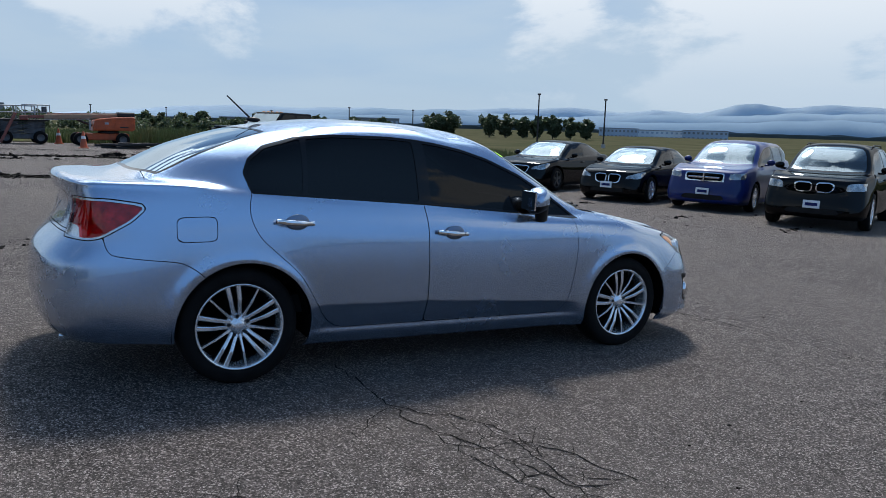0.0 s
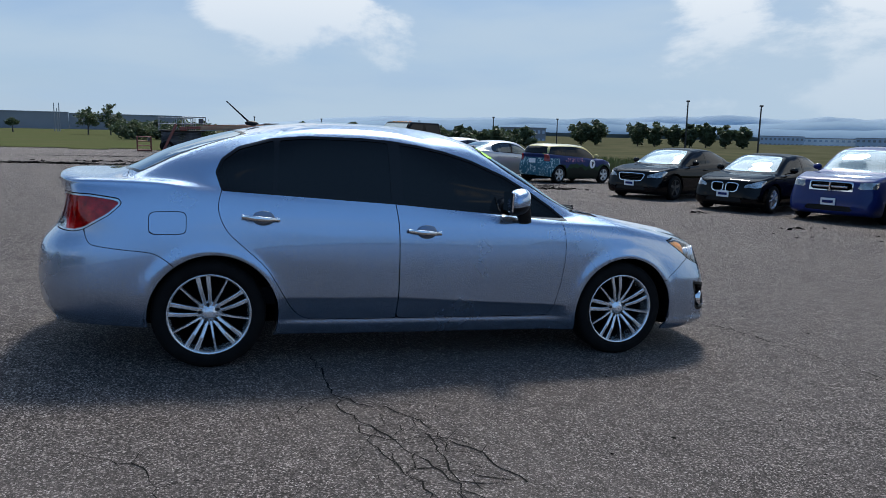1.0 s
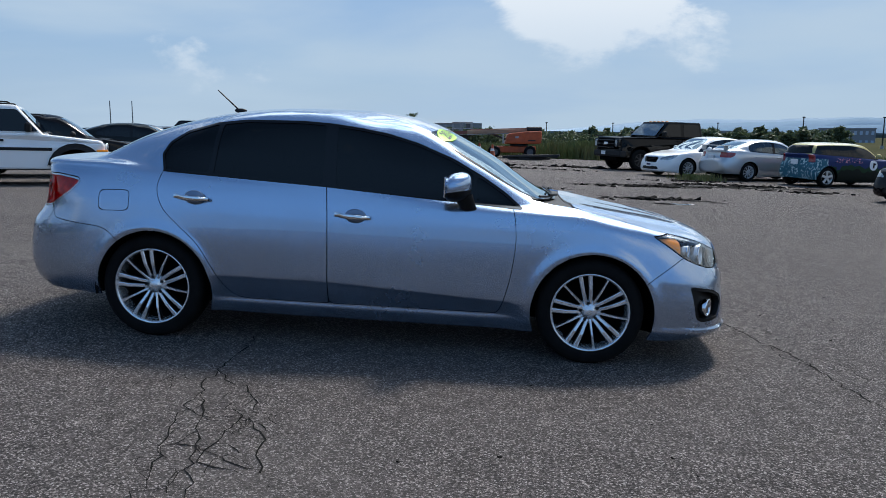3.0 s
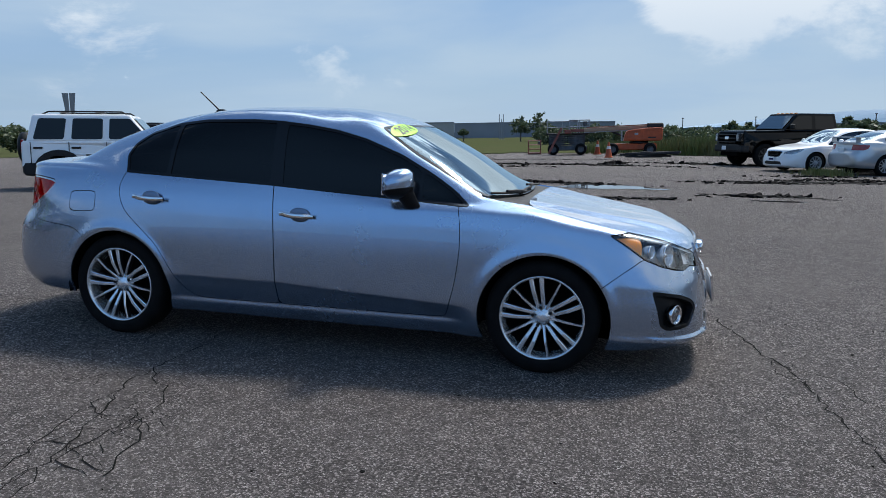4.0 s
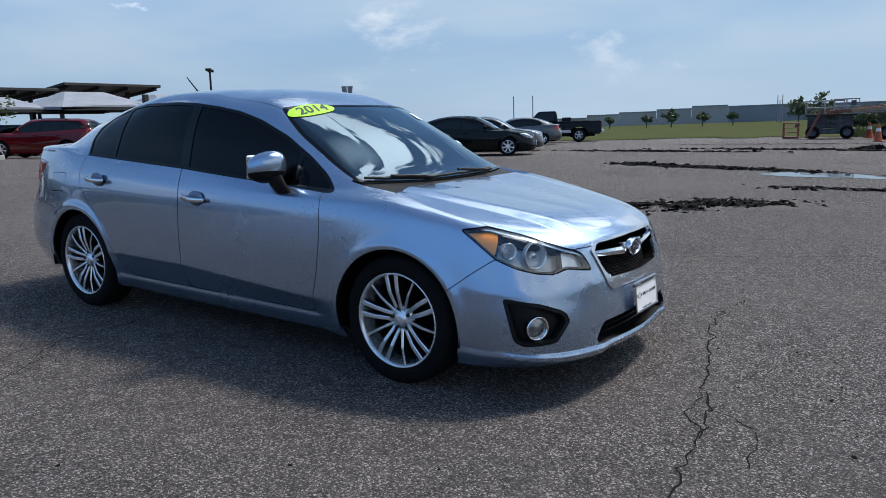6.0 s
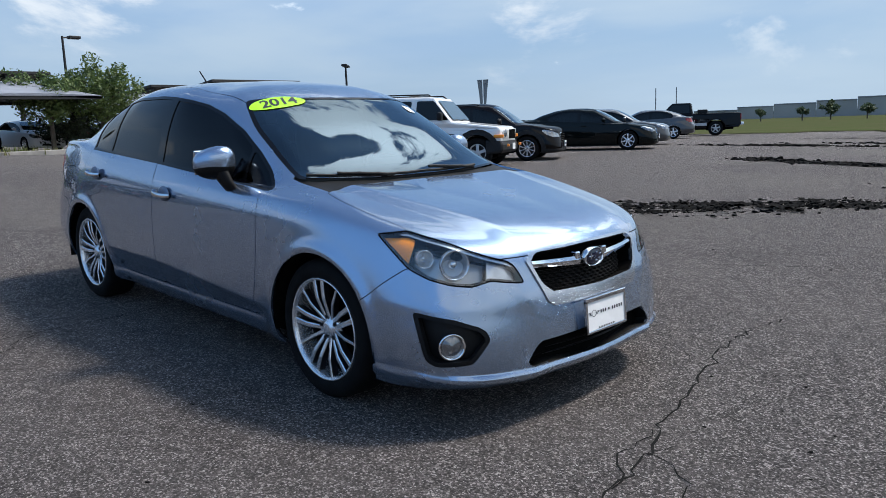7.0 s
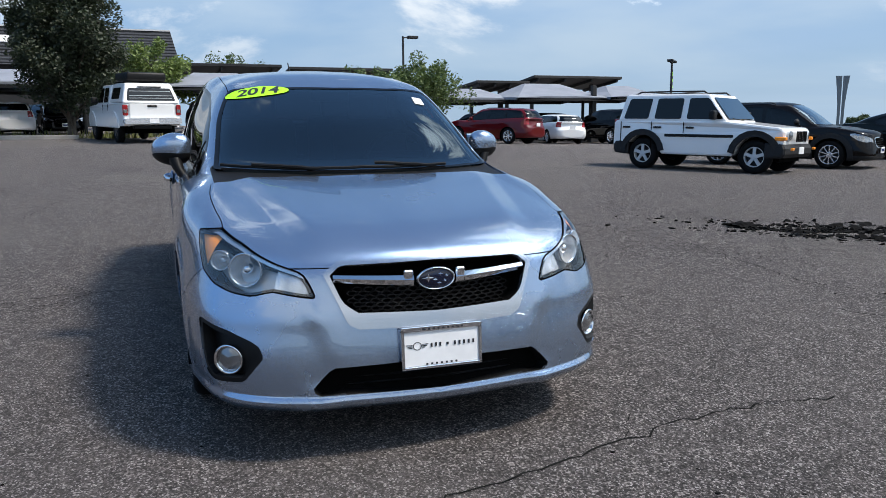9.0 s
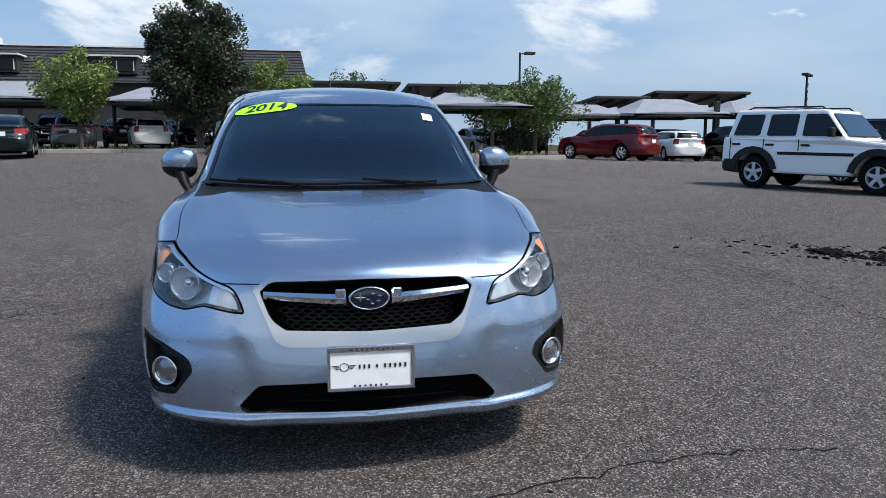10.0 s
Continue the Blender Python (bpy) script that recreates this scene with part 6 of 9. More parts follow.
def vehicle(name, label, at, heading, mat, style="sedan", wb=2.70, front=.90, rear=.98, width=1.78, height=1.46, belt=.97, clear=.165, r=.325, nose=0.0, upright=0.0, category="car", group="", rims=None, rim_style="ten", tint=None, cladding=None, grille="chrome", shutters=True, rails=False, flare=None, rear_tint=None, lampmat=None, surround=True, roof_mat=None):
    root = empty(name, resting(*at, heading), label, category, group)
    tint = tint or DARKGLASS
    rear_tint = rear_tint or tint
    rings = style_rings(style, nose, upright)
    subs = [3, 5, 4, 5, 5, 5, 5, 6, 5, 4, 3, 2]
    c = smooth_grid(skin(rings, subs, [6, 6, 5, 5, 5, 10, 8, 5, 5, 5, 5, 5]), 1)
    sx = np.interp(c[..., 0], [-2.24, -1.3225, 1.3225, 2.235], [-(wb / 2 + rear), -wb / 2, wb / 2, wb / 2 + front])
    sz = np.interp(c[..., 2], [.165, .305, .97, 1.463], [clear, r * .96, belt, height])
    g = np.stack([sx, c[..., 1] * width / 1.752, sz], -1)
    s = Shell.grid(g, c)
    zs = (belt - r * .96) / .665
    for ax in (1.33, -1.305):
        # the opening is round in true size, so it is cut in true places
        tx = np.interp(ax, [-2.24, -1.3225, 1.3225, 2.2], [-(wb / 2 + rear), -wb / 2, wb / 2, wb / 2 + front])
        rad = r * 1.15
        d = np.maximum(np.hypot(s.V[:, 0] - tx, s.V[:, 2] - r) - rad, s.V[:, 1] + .45)
        _, s = s.cut(d)
        if flare:
            d = np.maximum(np.hypot(s.V[:, 0] - tx, s.V[:, 2] - r) - rad - .12, s.V[:, 1] + .5)
            fl, s = s.cut(d)
            both("arch_flare", fl, flare, root, .02, "", .018)
    body_mat = mat
    mirror2 = lambda p: [(-x, z) for x, z in p[::-1]] + p
    if grille:
        gp = GRILLE if nose < .5 else [(0, .80), (.40, .79), (.40, .62), (0, .62)]
        lo_, hi_ = min(z for _, z in gp), max(z for _, z in gp)
        if grille == "twin":
            gline = rounded([(.026, hi_ - .005), (.27, hi_), (.33, hi_ - .04), (.305, lo_ + .03), (.26, lo_), (.07, lo_), (.026, lo_ + .04)], .03)
        else:
            gline = mirror2(gp)
        gr, s = s.cut(np.maximum(poly_dist(face(s), gline), 1.8 - s.C[:, 0]))
        inn, out = gr.cut(poly_dist(face(gr), gline) + .020)
        whole("grille_frame", out, CHROME if grille in ("chrome", "twin", "cross") else BLACK, root, .02, "", .006)
        gb = whole("grille_backing", inn, UNDER, root, 0, "", -.04)
        nb = 7 if nose >= .5 else 5
        for k in range(nb):
            if k and grille != "twin":
                z = np.interp(gp[-1][1] + (gp[0][1] - gp[-1][1]) * k / nb, [.165, .305, .97, 1.463], [clear, r * .96, belt, height])
                bm = bmesh.new(); box(bm, wb / 2 + front - .075, 0, z, .02, .56, .012)
                part("grille_bar", bm, DARKALLOY, root)
    it, s = s.cut(np.maximum(poly_dist(face(s), mirror2(INTAKE)), 1.8 - s.C[:, 0]))
    whole("lower_intake", it, BLACK, root, 0, "", -.02)
    diag = lambda q: np.stack([(-q.C[:, 1] - q.C[:, 0]) * .7071, q.C[:, 2]], 1)
    hl = HEADLAMP if nose < .5 else [(-.76, .815), (-1.13, .80), (-1.18, .67), (-.82, .69)]
    lp, s = s.cut(np.maximum(poly_dist(diag(s), rounded(hl, .02)), 1.4 - s.C[:, 0]))
    both("headlamp", lp, lampmat or WHITELAMP, root, .02)
    if style == "sedan":
        tl = [(-2.20, .975), (-1.95, .982), (-1.80, .962), (-1.85, .868), (-1.974, .80), (-2.20, .80)]
        f = np.maximum(np.maximum(poly_dist(side(s), tl), s.C[:, 1] + .40), s.C[:, 0] + 1.5)
    else:
        tl = [(-2.30, 1.06), (-1.98, 1.05), (-1.98, .80), (-2.30, .80)]
        f = np.maximum(np.maximum(poly_dist(side(s), tl), s.C[:, 1] + .52), s.C[:, 0] + 1.5)
    lp, s = s.cut(f)
    both("tail_lamp", lp, REDLAMP, root, .02)
    ws = curve([(1.02, 0), (1.0, .36), (.935, .585), (.885, .632)], 5).tolist() + curve([(.60, .578), (.30, .498), (.262, .47)], 4).tolist() + curve([(.285, .32), (.305, 0)], 3).tolist()
    if upright:
        ws = [(x + upright * min(1, max(0, (1.0 - x) / .7)) * .95, h) for x, h in ws]
    ws = ws + [(x, -h) for x, h in ws[::-1]]
    wd, s = s.cut(np.maximum(poly_dist(plan(s), ws), np.maximum(.95 - s.C[:, 2], -s.C[:, 0])))
    ob = whole("windshield", wd, CARGLASS, root)
    ob.visible_shadow = False
    if style == "sedan":
        bl = curve([(-1.80, 0), (-1.775, .36), (-1.69, .545)], 4).tolist() + [(-1.45, .525), (-1.12, .455), (-1.155, .28), (-1.165, 0)]
        bl = bl + [(x, -h) for x, h in bl[::-1]]
        f = np.maximum(poly_dist(plan(s), bl), np.maximum(1.0 - s.C[:, 2], s.C[:, 0] + .8))
    else:
        f = np.maximum(np.maximum(1.075 - s.C[:, 2], s.C[:, 2] - 1.335), np.maximum(-s.C[:, 1] - (.60 - .35 * (s.C[:, 2] - 1.05)), s.C[:, 0] + 1.72))
    bk, s = s.cut(f)
    whole("rear_window", bk, rear_tint, root)
    dl = DLO if style == "sedan" else HATCH_DLO
    sh = lambda p: [(x + upright * min(1, max(0, (z - .97) / .45)) * float(smoothstep(-.5, .4, np.array(x))), z) for x, z in p]
    dl = sh(dl)
    fd = lambda q: np.maximum(poly_dist(side(q), rounded(dl, .015)), q.C[:, 1] + .35)
    dlo, s = s.cut(fd(s))
    cuts = {"sedan": [(-1.6, -.30), (-.21, 1.2)], "hatch": [(-2.1, -1.16), (-1.05, -.30), (-.21, 1.2)]}[style]
    for k, (a, b) in enumerate(cuts):
        pane, dlo = dlo.cut(np.maximum(fd(dlo) + .018, np.maximum(a - dlo.C[:, 0], dlo.C[:, 0] - b)))
        for o in both("side_window", pane, tint if b > 0 else rear_tint, root, 0, "", -.004):
            o.visible_shadow = False
    both("window_surround", dlo, GLOSSBLACK if surround else mat, root, .01)
    if cladding:
        lo, s = s.cut(np.where((s.C[:, 2] < .6), s.C[:, 2] - cladding, 1.0))
        for k0, k1 in ((-9, -1.3225), (-1.3225, 1.3225), (1.3225, 9)):
            mid = lo.cut(np.maximum(k0 - lo.C[:, 0], lo.C[:, 0] - k1))[0]
            if len(mid.F):
                (both if k0 == -1.3225 else whole)("lower_cladding", mid, CLADDING, root, .01, "", .004)
    # doors drawn by their gaps
    gaps = []
    lines = [curve([(.85, .93), (.867, .70), (.84, .5), (.79, .275)], 5), curve([(-.255, 1.0), (-.24, .6), (-.234, .275)], 4)]
    lines.append(curve([(-.80, .288), (-.93, .45), (-1.14, .702), (-1.27, .90), (-1.268, 1.03)], 5))
    for ln in lines:
        gp_, s = s.cut(np.maximum(poly_dist(side(s), ln, False) - .005, s.C[:, 1] + .5))
        gaps.append(gp_.tidy())
    gp_, s = s.cut(np.maximum(poly_dist(plan(s), curve([(.98, .66), (1.25, .72), (1.6, .65), (1.95, .46)], 5), False) - .005, .66 - s.C[:, 2]))
    gaps.append(gp_.tidy())
    allg = gaps[0]
    for q in gaps[1:]:
        allg = allg.plus(q)
    whole("panel_gap", allg, UNDER, root, 0, "", -.01)
    if roof_mat:
        rf, s = s.cut(1.352 - s.C[:, 2])
        whole("roof", rf, roof_mat, root)
        s, rf = rf and s, None
    whole("body", s, mat, root, .01)
    whole("cabin_lining", s.cut(np.abs(s.C[:, 0] + .35) - 1.6)[0].tidy().moved(-.03), DASH, root)
    rims = rims or (ALLOY, DARKALLOY)
    for ax in (wb / 2, -wb / 2):
        for sg in (-1, 1):
            far_wheel(root, Matrix.Translation((ax, sg * (width / 2 - .125), r)) @ Matrix.Rotation(math.pi if sg < 0 else 0, 4, "Z"), r, r * .68, rim_style, rims)
            bm = bmesh.new()
            rows = []
            for i in range(13):
                a = math.pi * i / 12 * 1.1 - .05 * math.pi
                rows.append([bm.verts.new((ax + r * 1.17 * math.cos(a), sg * y, r + r * 1.17 * math.sin(a))) for y in (width / 2 - .035, .3)])
            for p, q in zip(rows, rows[1:]):
                bm.faces.new((p[0], p[1], q[1], q[0]))
            part("wheel_liner", bm, UNDER, root)
    bm = bmesh.new()
    box(bm, 0, 0, clear + .12, wb + front + rear - .5, width * .62, .2, bevel=.03)
    box(bm, 0, 0, clear + .10, wb - r * 2.6, width * .92, .16, bevel=.02)
    part("underbody", bm, UNDER, root)
    top = height - .10
    bm = bmesh.new()
    box(bm, .1, 0, belt - .20, 1.9, width * .78, .22, bevel=.05)
    for yy in (-.36, .36):
        box(bm, -.15, yy, belt + .02, .16, .46, .5, bevel=.05)
        box(bm, -.18, yy, belt + .34 * (height - belt) / .49, .10, .24, .14, bevel=.04)
        box(bm, -1.05, yy, belt + .0, .16, .46, .44, bevel=.05)
    part("seats", bm, SEATCLOTH, root)
    for sg in (-1, 1):
        bm = bmesh.new()
        bmesh.ops.create_uvsphere(bm, u_segments=14, v_segments=10, radius=1, matrix=Matrix.Translation((.58 + upright * .3, sg * (width / 2 + .035), belt + .065)) @ Matrix.Diagonal((.07, .10, .072, 1)))
        box(bm, .60 + upright * .3, sg * (width / 2 - .05), belt + .0, .05, .12, .04, bevel=.01)
        part("door_mirror", bm, flare or mat, root, "", True)
        for hx in (-.09, -1.0):
            bm = bmesh.new()
            box(bm, np.interp(hx, [-1.3225, 1.3225], [-wb / 2, wb / 2]), sg * (width / 2 + .002), belt - .13, .17, .035, .03, bevel=.01)
            part("door_handle", bm, flare or mat, root)
    fz = np.interp(.42, [.165, .305, .97, 1.463], [clear, r * .96, belt, height])
    bm = bmesh.new(); box(bm, wb / 2 + front + .005, 0, fz, .02, .30, .15, bevel=.004); plate = part("front_plate", bm, PLATEWHITE, root)
    bm = bmesh.new(); box(bm, wb / 2 + front + .017, 0, fz, .004, .22, .06); part("plate_bar", bm, P_BLUE, plate)
    rz_ = np.interp(.80, [.165, .305, .97, 1.463], [clear, r * .96, belt, height])
    bm = bmesh.new(); box(bm, -(wb / 2 + rear) + (.04 if style == "sedan" else .005), 0, rz_, .02, .30, .15, bevel=.004); part("rear_plate", bm, PLATEWHITE, root)
    if rails:
        for sg in (-1, 1):
            bm = bmesh.new()
            pts = [(-.05, height - .09), (-.17, height - .055), (-wb / 2 + .2, height - .05), (-wb / 2 + .02, height - .11)]
            for (x0, z0), (x1, z1) in zip(pts, pts[1:]):
                tube(bm, (x0, sg * width * .325, z0), (x1, sg * width * .325, z1), .014, .014, 8)
            part("roof_rail", bm, BLACK, root)
    return root


def prism(prof, w, rim=.03, segs=2, bend=None):
    """A side outline (x, z) drawn across from -w to w, its side rims rounded; bend moves the points afterwards."""
    bm = bmesh.new()
    a = [bm.verts.new((x, -w, z)) for x, z in prof]
    b = [bm.verts.new((x, w, z)) for x, z in prof]
    n = len(prof)
    near, far = bm.faces.new(a), bm.faces.new(b)
    for i in range(n):
        bm.faces.new((a[i], a[(i + 1) % n], b[(i + 1) % n], b[i]))
    bmesh.ops.recalc_face_normals(bm, faces=bm.faces)
    if rim:
        bmesh.ops.bevel(bm, geom=list(near.edges) + list(far.edges), offset=rim, segments=segs, affect="EDGES", profile=.5)
    if bend:
        for v in bm.verts:
            v.co = bend(v.co)
    return bm


def arc(cx, cz, r, a0, a1, n=12):
    return [(cx + r * math.cos(radians(a0 + (a1 - a0) * i / n)), cz + r * math.sin(radians(a0 + (a1 - a0) * i / n))) for i in range(n + 1)]


def truck(name, label, at, heading, mat, category, group, wb, front, rear, width, roof, belt, hood, nose_z, clear, r, cowl, top, cab_end, cab_top, tail_z, doors, flare=None, rims=None, style="five", tumble=.13, bed=True):
    """Upright bodywork: off-roaders and pickups with flat sides, an upright cab and square arches."""
    root = empty(name, resting(*at, heading), label, category, group)
    w, xf, xr = width / 2, wb / 2 + front, -wb / 2 - rear
    ra = r * 1.22
    a_lo = math.degrees(math.asin((clear + .12 - r) / ra)) if abs(clear + .12 - r) < ra else 0

    def bend(p):
        k = 1 - .07 * float(smoothstep(xf - .55, xf, np.array(p.x))) - .035 * float(smoothstep(xr + .4, xr, np.array(p.x))) - .035 * max(0, p.z - .75 * belt) / belt
        k -= .03 * max(0, .45 * belt - p.z) / belt
        dx = -.10 * (abs(p.y) / w) ** 3 * float(smoothstep(xf - .3, xf, np.array(p.x)))
        return Vector((p.x + dx, p.y * k, p.z))

    prof = [(xf - .05, clear + .18), (xf, .55 * belt), (xf - .01, nose_z - .08), (xf - .06, nose_z - .01), (xf - .16, nose_z + .02)]
    prof += [(cowl + .02, hood), (cowl - .15, belt), (xr + .06, tail_z), (xr + .01, tail_z - .05), (xr, .5 * belt), (xr + .08, clear + .14)]
    prof += arc(-wb / 2, r, ra, 180 - a_lo, a_lo) + [(-wb / 2 + ra + .06, clear + .06), (wb / 2 - ra - .06, clear + .06)] + arc(wb / 2, r, ra, 180 - a_lo, a_lo)
    part("body", prism(prof, w, .045, 2, bend), mat, root)
    # cab
    lean = lambda p: Vector((p.x, p.y * (1 - tumble * max(0, p.z - belt) / (roof - belt)), p.z))
    wc = w * .955
    side_y = lambda z: wc * (1 - tumble * max(0, z - belt) / (roof - belt))
    cab = part("cab", prism([(cab_end, belt - .04), (cowl - .02, belt - .04), (top, roof - .02), (top - .12, roof), (cab_top + .06, roof), (cab_top, roof - .03)], wc, .06, 3, lean), mat, root)

    def glaze(nm, pts, back, label=""):
        """A pane that lies on the bodywork, over a flat dark sheet that stands in for the unlit cabin."""
        for m_, off, tag in ((DASH, .003, "cabin_shade_sheet"), (back, .009, nm)):
            bm = bmesh.new()
            bm.faces.new([bm.verts.new(p(off)) for p in pts])
            part(tag, bm, m_, cab, label if tag == nm else "")

    z0, z1 = belt + .035, roof - .10
    for x0, x1, x2, x3 in doors:
        for sg in (-1, 1):
            quad = rounded([(x0, z0), (x1, z0), (x2, z1), (x3, z1)], .05, 4)
            glaze("side_window", [(lambda off, x=x, z=z: (x, sg * (side_y(z) + off), z)) for x, z in quad], DARKGLASS)
            # shut line and handle of the door
            bm = bmesh.new(); box(bm, x0 - .05, sg * (w * .985), (clear + belt) / 2 + .08, .012, .02, belt - clear - .22); part("door_gap", bm, UNDER, root)
            bm = bmesh.new(); box(bm, x0 + .10, sg * (w * .978 + .012), belt - .16, .20, .03, .045, bevel=.012); part("door_handle", bm, flare or BLACK, root)
    fx = lambda z: cowl - .02 + (top - cowl + .02) * (z - belt) / (roof - belt)
    slope = Vector((roof - belt, 0, cowl - top)).normalized()
    glaze("windshield", [(lambda off, y=y, z=z: (fx(z) + slope.x * off, y * side_y(z), z + slope.z * off)) for y, z in rounded([(-.90, belt + .04), (.90, belt + .04), (.88, roof - .09), (-.88, roof - .09)], .05, 4)], CARGLASS)
    bx = lambda z: cab_end + (cab_top - cab_end) * (z - belt) / (roof - belt)
    glaze("rear_window", [(lambda off, y=y, z=z: (bx(z) - off, y * side_y(z), z)) for y, z in rounded([(-.86, z0), (.86, z0), (.82, z1), (-.82, z1)], .05, 4)], DARKGLASS)
    if bed:
        # dark panel at rail height stands in for the bed's shaded inside
        bm = bmesh.new(); box(bm, (cab_end + xr) / 2, 0, tail_z + .002, cab_end - xr - .24, width * .80, .03, bevel=.01); part("bed_dark_panel", bm, UNDER, root, "flat dark panel in place of the shaded load bed")
    rims = rims or (ALLOY, DARKALLOY)
    for ax in (wb / 2, -wb / 2):
        for sg in (-1, 1):
            far_wheel(root, Matrix.Translation((ax, sg * (w - .13), r)) @ Matrix.Rotation(math.pi if sg < 0 else 0, 4, "Z"), r, r * .60, style, rims)
            if flare:
                outer, inner = arc(ax, r, ra + .13, 172, 8, 10), arc(ax, r, ra - .004, 180 - a_lo, a_lo, 14)
                ring = [(ax - ra - .11, clear + .16)] + outer + [(ax + ra + .11, clear + .16)] + inner[::-1]
                bm = bmesh.new()
                fa = bm.faces.new([bm.verts.new((x, sg * (w - .02), z)) for x, z in ring])
                ex = bmesh.ops.extrude_face_region(bm, geom=[fa])
                bmesh.ops.translate(bm, verts=[v for v in ex["geom"] if isinstance(v, bmesh.types.BMVert)], vec=(0, sg * .06, 0))
                bmesh.ops.recalc_face_normals(bm, faces=bm.faces)
                for v in bm.verts:
                    v.co = Vector((v.co.x, v.co.y * (bend(v.co).y / v.co.y), v.co.z))
                part("arch_flare", bm, flare, root, "black plastic arch flare")
    bm = bmesh.new()
    box(bm, 0, 0, clear + .16, xf - xr - .4, width * .60, .26, bevel=.03)
    box(bm, wb / 2, 0, r + .15, ra * 2.1, width * .70, .5)
    box(bm, -wb / 2, 0, r + .15, ra * 2.1, width * .70, .5)
    part("underbody", bm, UNDER, root)
    for sg in (-1, 1):
        bm = bmesh.new()
        box(bm, cowl - .32, sg * (w + .10), belt + .12, .13, .20, .20, bevel=.04, segs=2)
        box(bm, cowl - .31, sg * (w - .01), belt + .06, .06, .14, .05, bevel=.01)
        part("door_mirror", bm, BLACK, root)
    return root, w, xf, xr


def offroader():
    root, w, xf, xr = truck("white_offroader", "boxy white off-roader with black flares and roof rack", (-10.2, 11.2), 28, P_WHITE, "off-roader", ROWC, 2.65, .68, .80, 1.80, 1.745, 1.14, 1.115, .985, .30, .365, .74, .20, -2.02, -1.88, 1.14,
        [(-.26, .60, .20, -.24), (-1.06, -.40, -.38, -1.02), (-1.86, -1.22, -1.16, -1.74)], CLADDING, STEELRIM, "five", .15, False)
    for sgn, x0, nm in ((1, xf + .02, "front_bumper"), (-1, xr - .04, "rear_bumper")):
        bm = prism([(x0 - sgn * .34, .33), (x0 + sgn * .03, .36), (x0 + sgn * .08, .44), (x0 + sgn * .08, .56), (x0 + sgn * .03, .65), (x0 - sgn * .34, .68)], .90, .05, 2, lambda p: Vector((p.x - sgn * .16 * (abs(p.y) / .9) ** 3, p.y, p.z)))
        part(nm, bm, CLADDING, root, "black plastic bumper")
    for k in range(7):
        bm = bmesh.new(); box(bm, xf + .002, (k - 3) * .098, .815, .016, .056, .23, pose(0, 0, 0), bevel=.006); part("grille_slot", bm, UNDER, root, "dark grille slot")
    for sg in (-1, 1):
        m = Matrix.Translation((xf - .055, sg * .58, .835)) @ Matrix.Rotation(-math.pi / 2 + sg * .18, 4, "Z")
        hl = new("headlamp"); hl.parent, hl.matrix_basis = root, m
        part("bezel", lathe([(.085, -.03), (.108, .0), (.112, .018), (.098, .022)], 24), P_WHITE, hl, "", True)
        part("lens", lathe([(.001, .035), (.06, .03), (.098, .012)], 24), WHITELAMP, hl, "", True)
        bm = bmesh.new(); box(bm, 1.86, sg * .845, .77, .24, .10, .075, pose(0, 0, 0), bevel=.015); part("marker_lamp", bm, AMBER, root, "amber corner marker lamp")
        bm = bmesh.new(); box(bm, xf + .06, sg * .70, .55, .06, .10, .06, bevel=.01); part("fog_lamp", bm, AMBER, root)
        bm = bmesh.new(); box(bm, .05, sg * .905, .80, 1.62, .03, .065, bevel=.01); part("side_strip", bm, BLACK, root, "black side moulding")
        bm = bmesh.new(); box(bm, xr + .02, sg * .74, 1.02, .05, .16, .30, bevel=.015); part("tail_lamp", bm, REDLAMP, root)
        bm = bmesh.new()
        pts = [(.12, 1.73), (.02, 1.80), (-.75, 1.805), (-1.55, 1.80), (-1.72, 1.72)]
        for (x0, z0), (x1, z1) in zip(pts, pts[1:]):
            tube(bm, (x0, sg * .62, z0), (x1, sg * .62, z1), .018, .018, 8)
        part("roof_rail", bm, BLACK, root)
    for x in (-.55, -1.35):
        bm = bmesh.new(); box(bm, x, 0, 1.80, .05, 1.26, .03, bevel=.01); part("cross_bar", bm, BLACK, root)
    bm = bmesh.new(); box(bm, xf + .11, -.28, .52, .014, .30, .15, bevel=.004); part("front_plate", bm, PLATEWHITE, root)
    part("spare_wheel_cover", lathe([(.001, -.24), (.30, -.24), (.36, -.20), (.37, -.04), (.33, 0)], 28), BLACK, root, "black spare wheel cover", True, Matrix.Translation((xr + .02, 0, .98)) @ Matrix.Rotation(math.pi / 2, 4, "Z") @ Matrix.Rotation(math.pi, 4, "Z"))
    bm = bmesh.new()
    for y0 in (-.45, .25):
        tube(bm, (.79, y0 + .25, 1.15), (.74, y0 - .2, 1.19), .008, .008, 6)
    part("wiper", bm, BLACK, root)
    return root


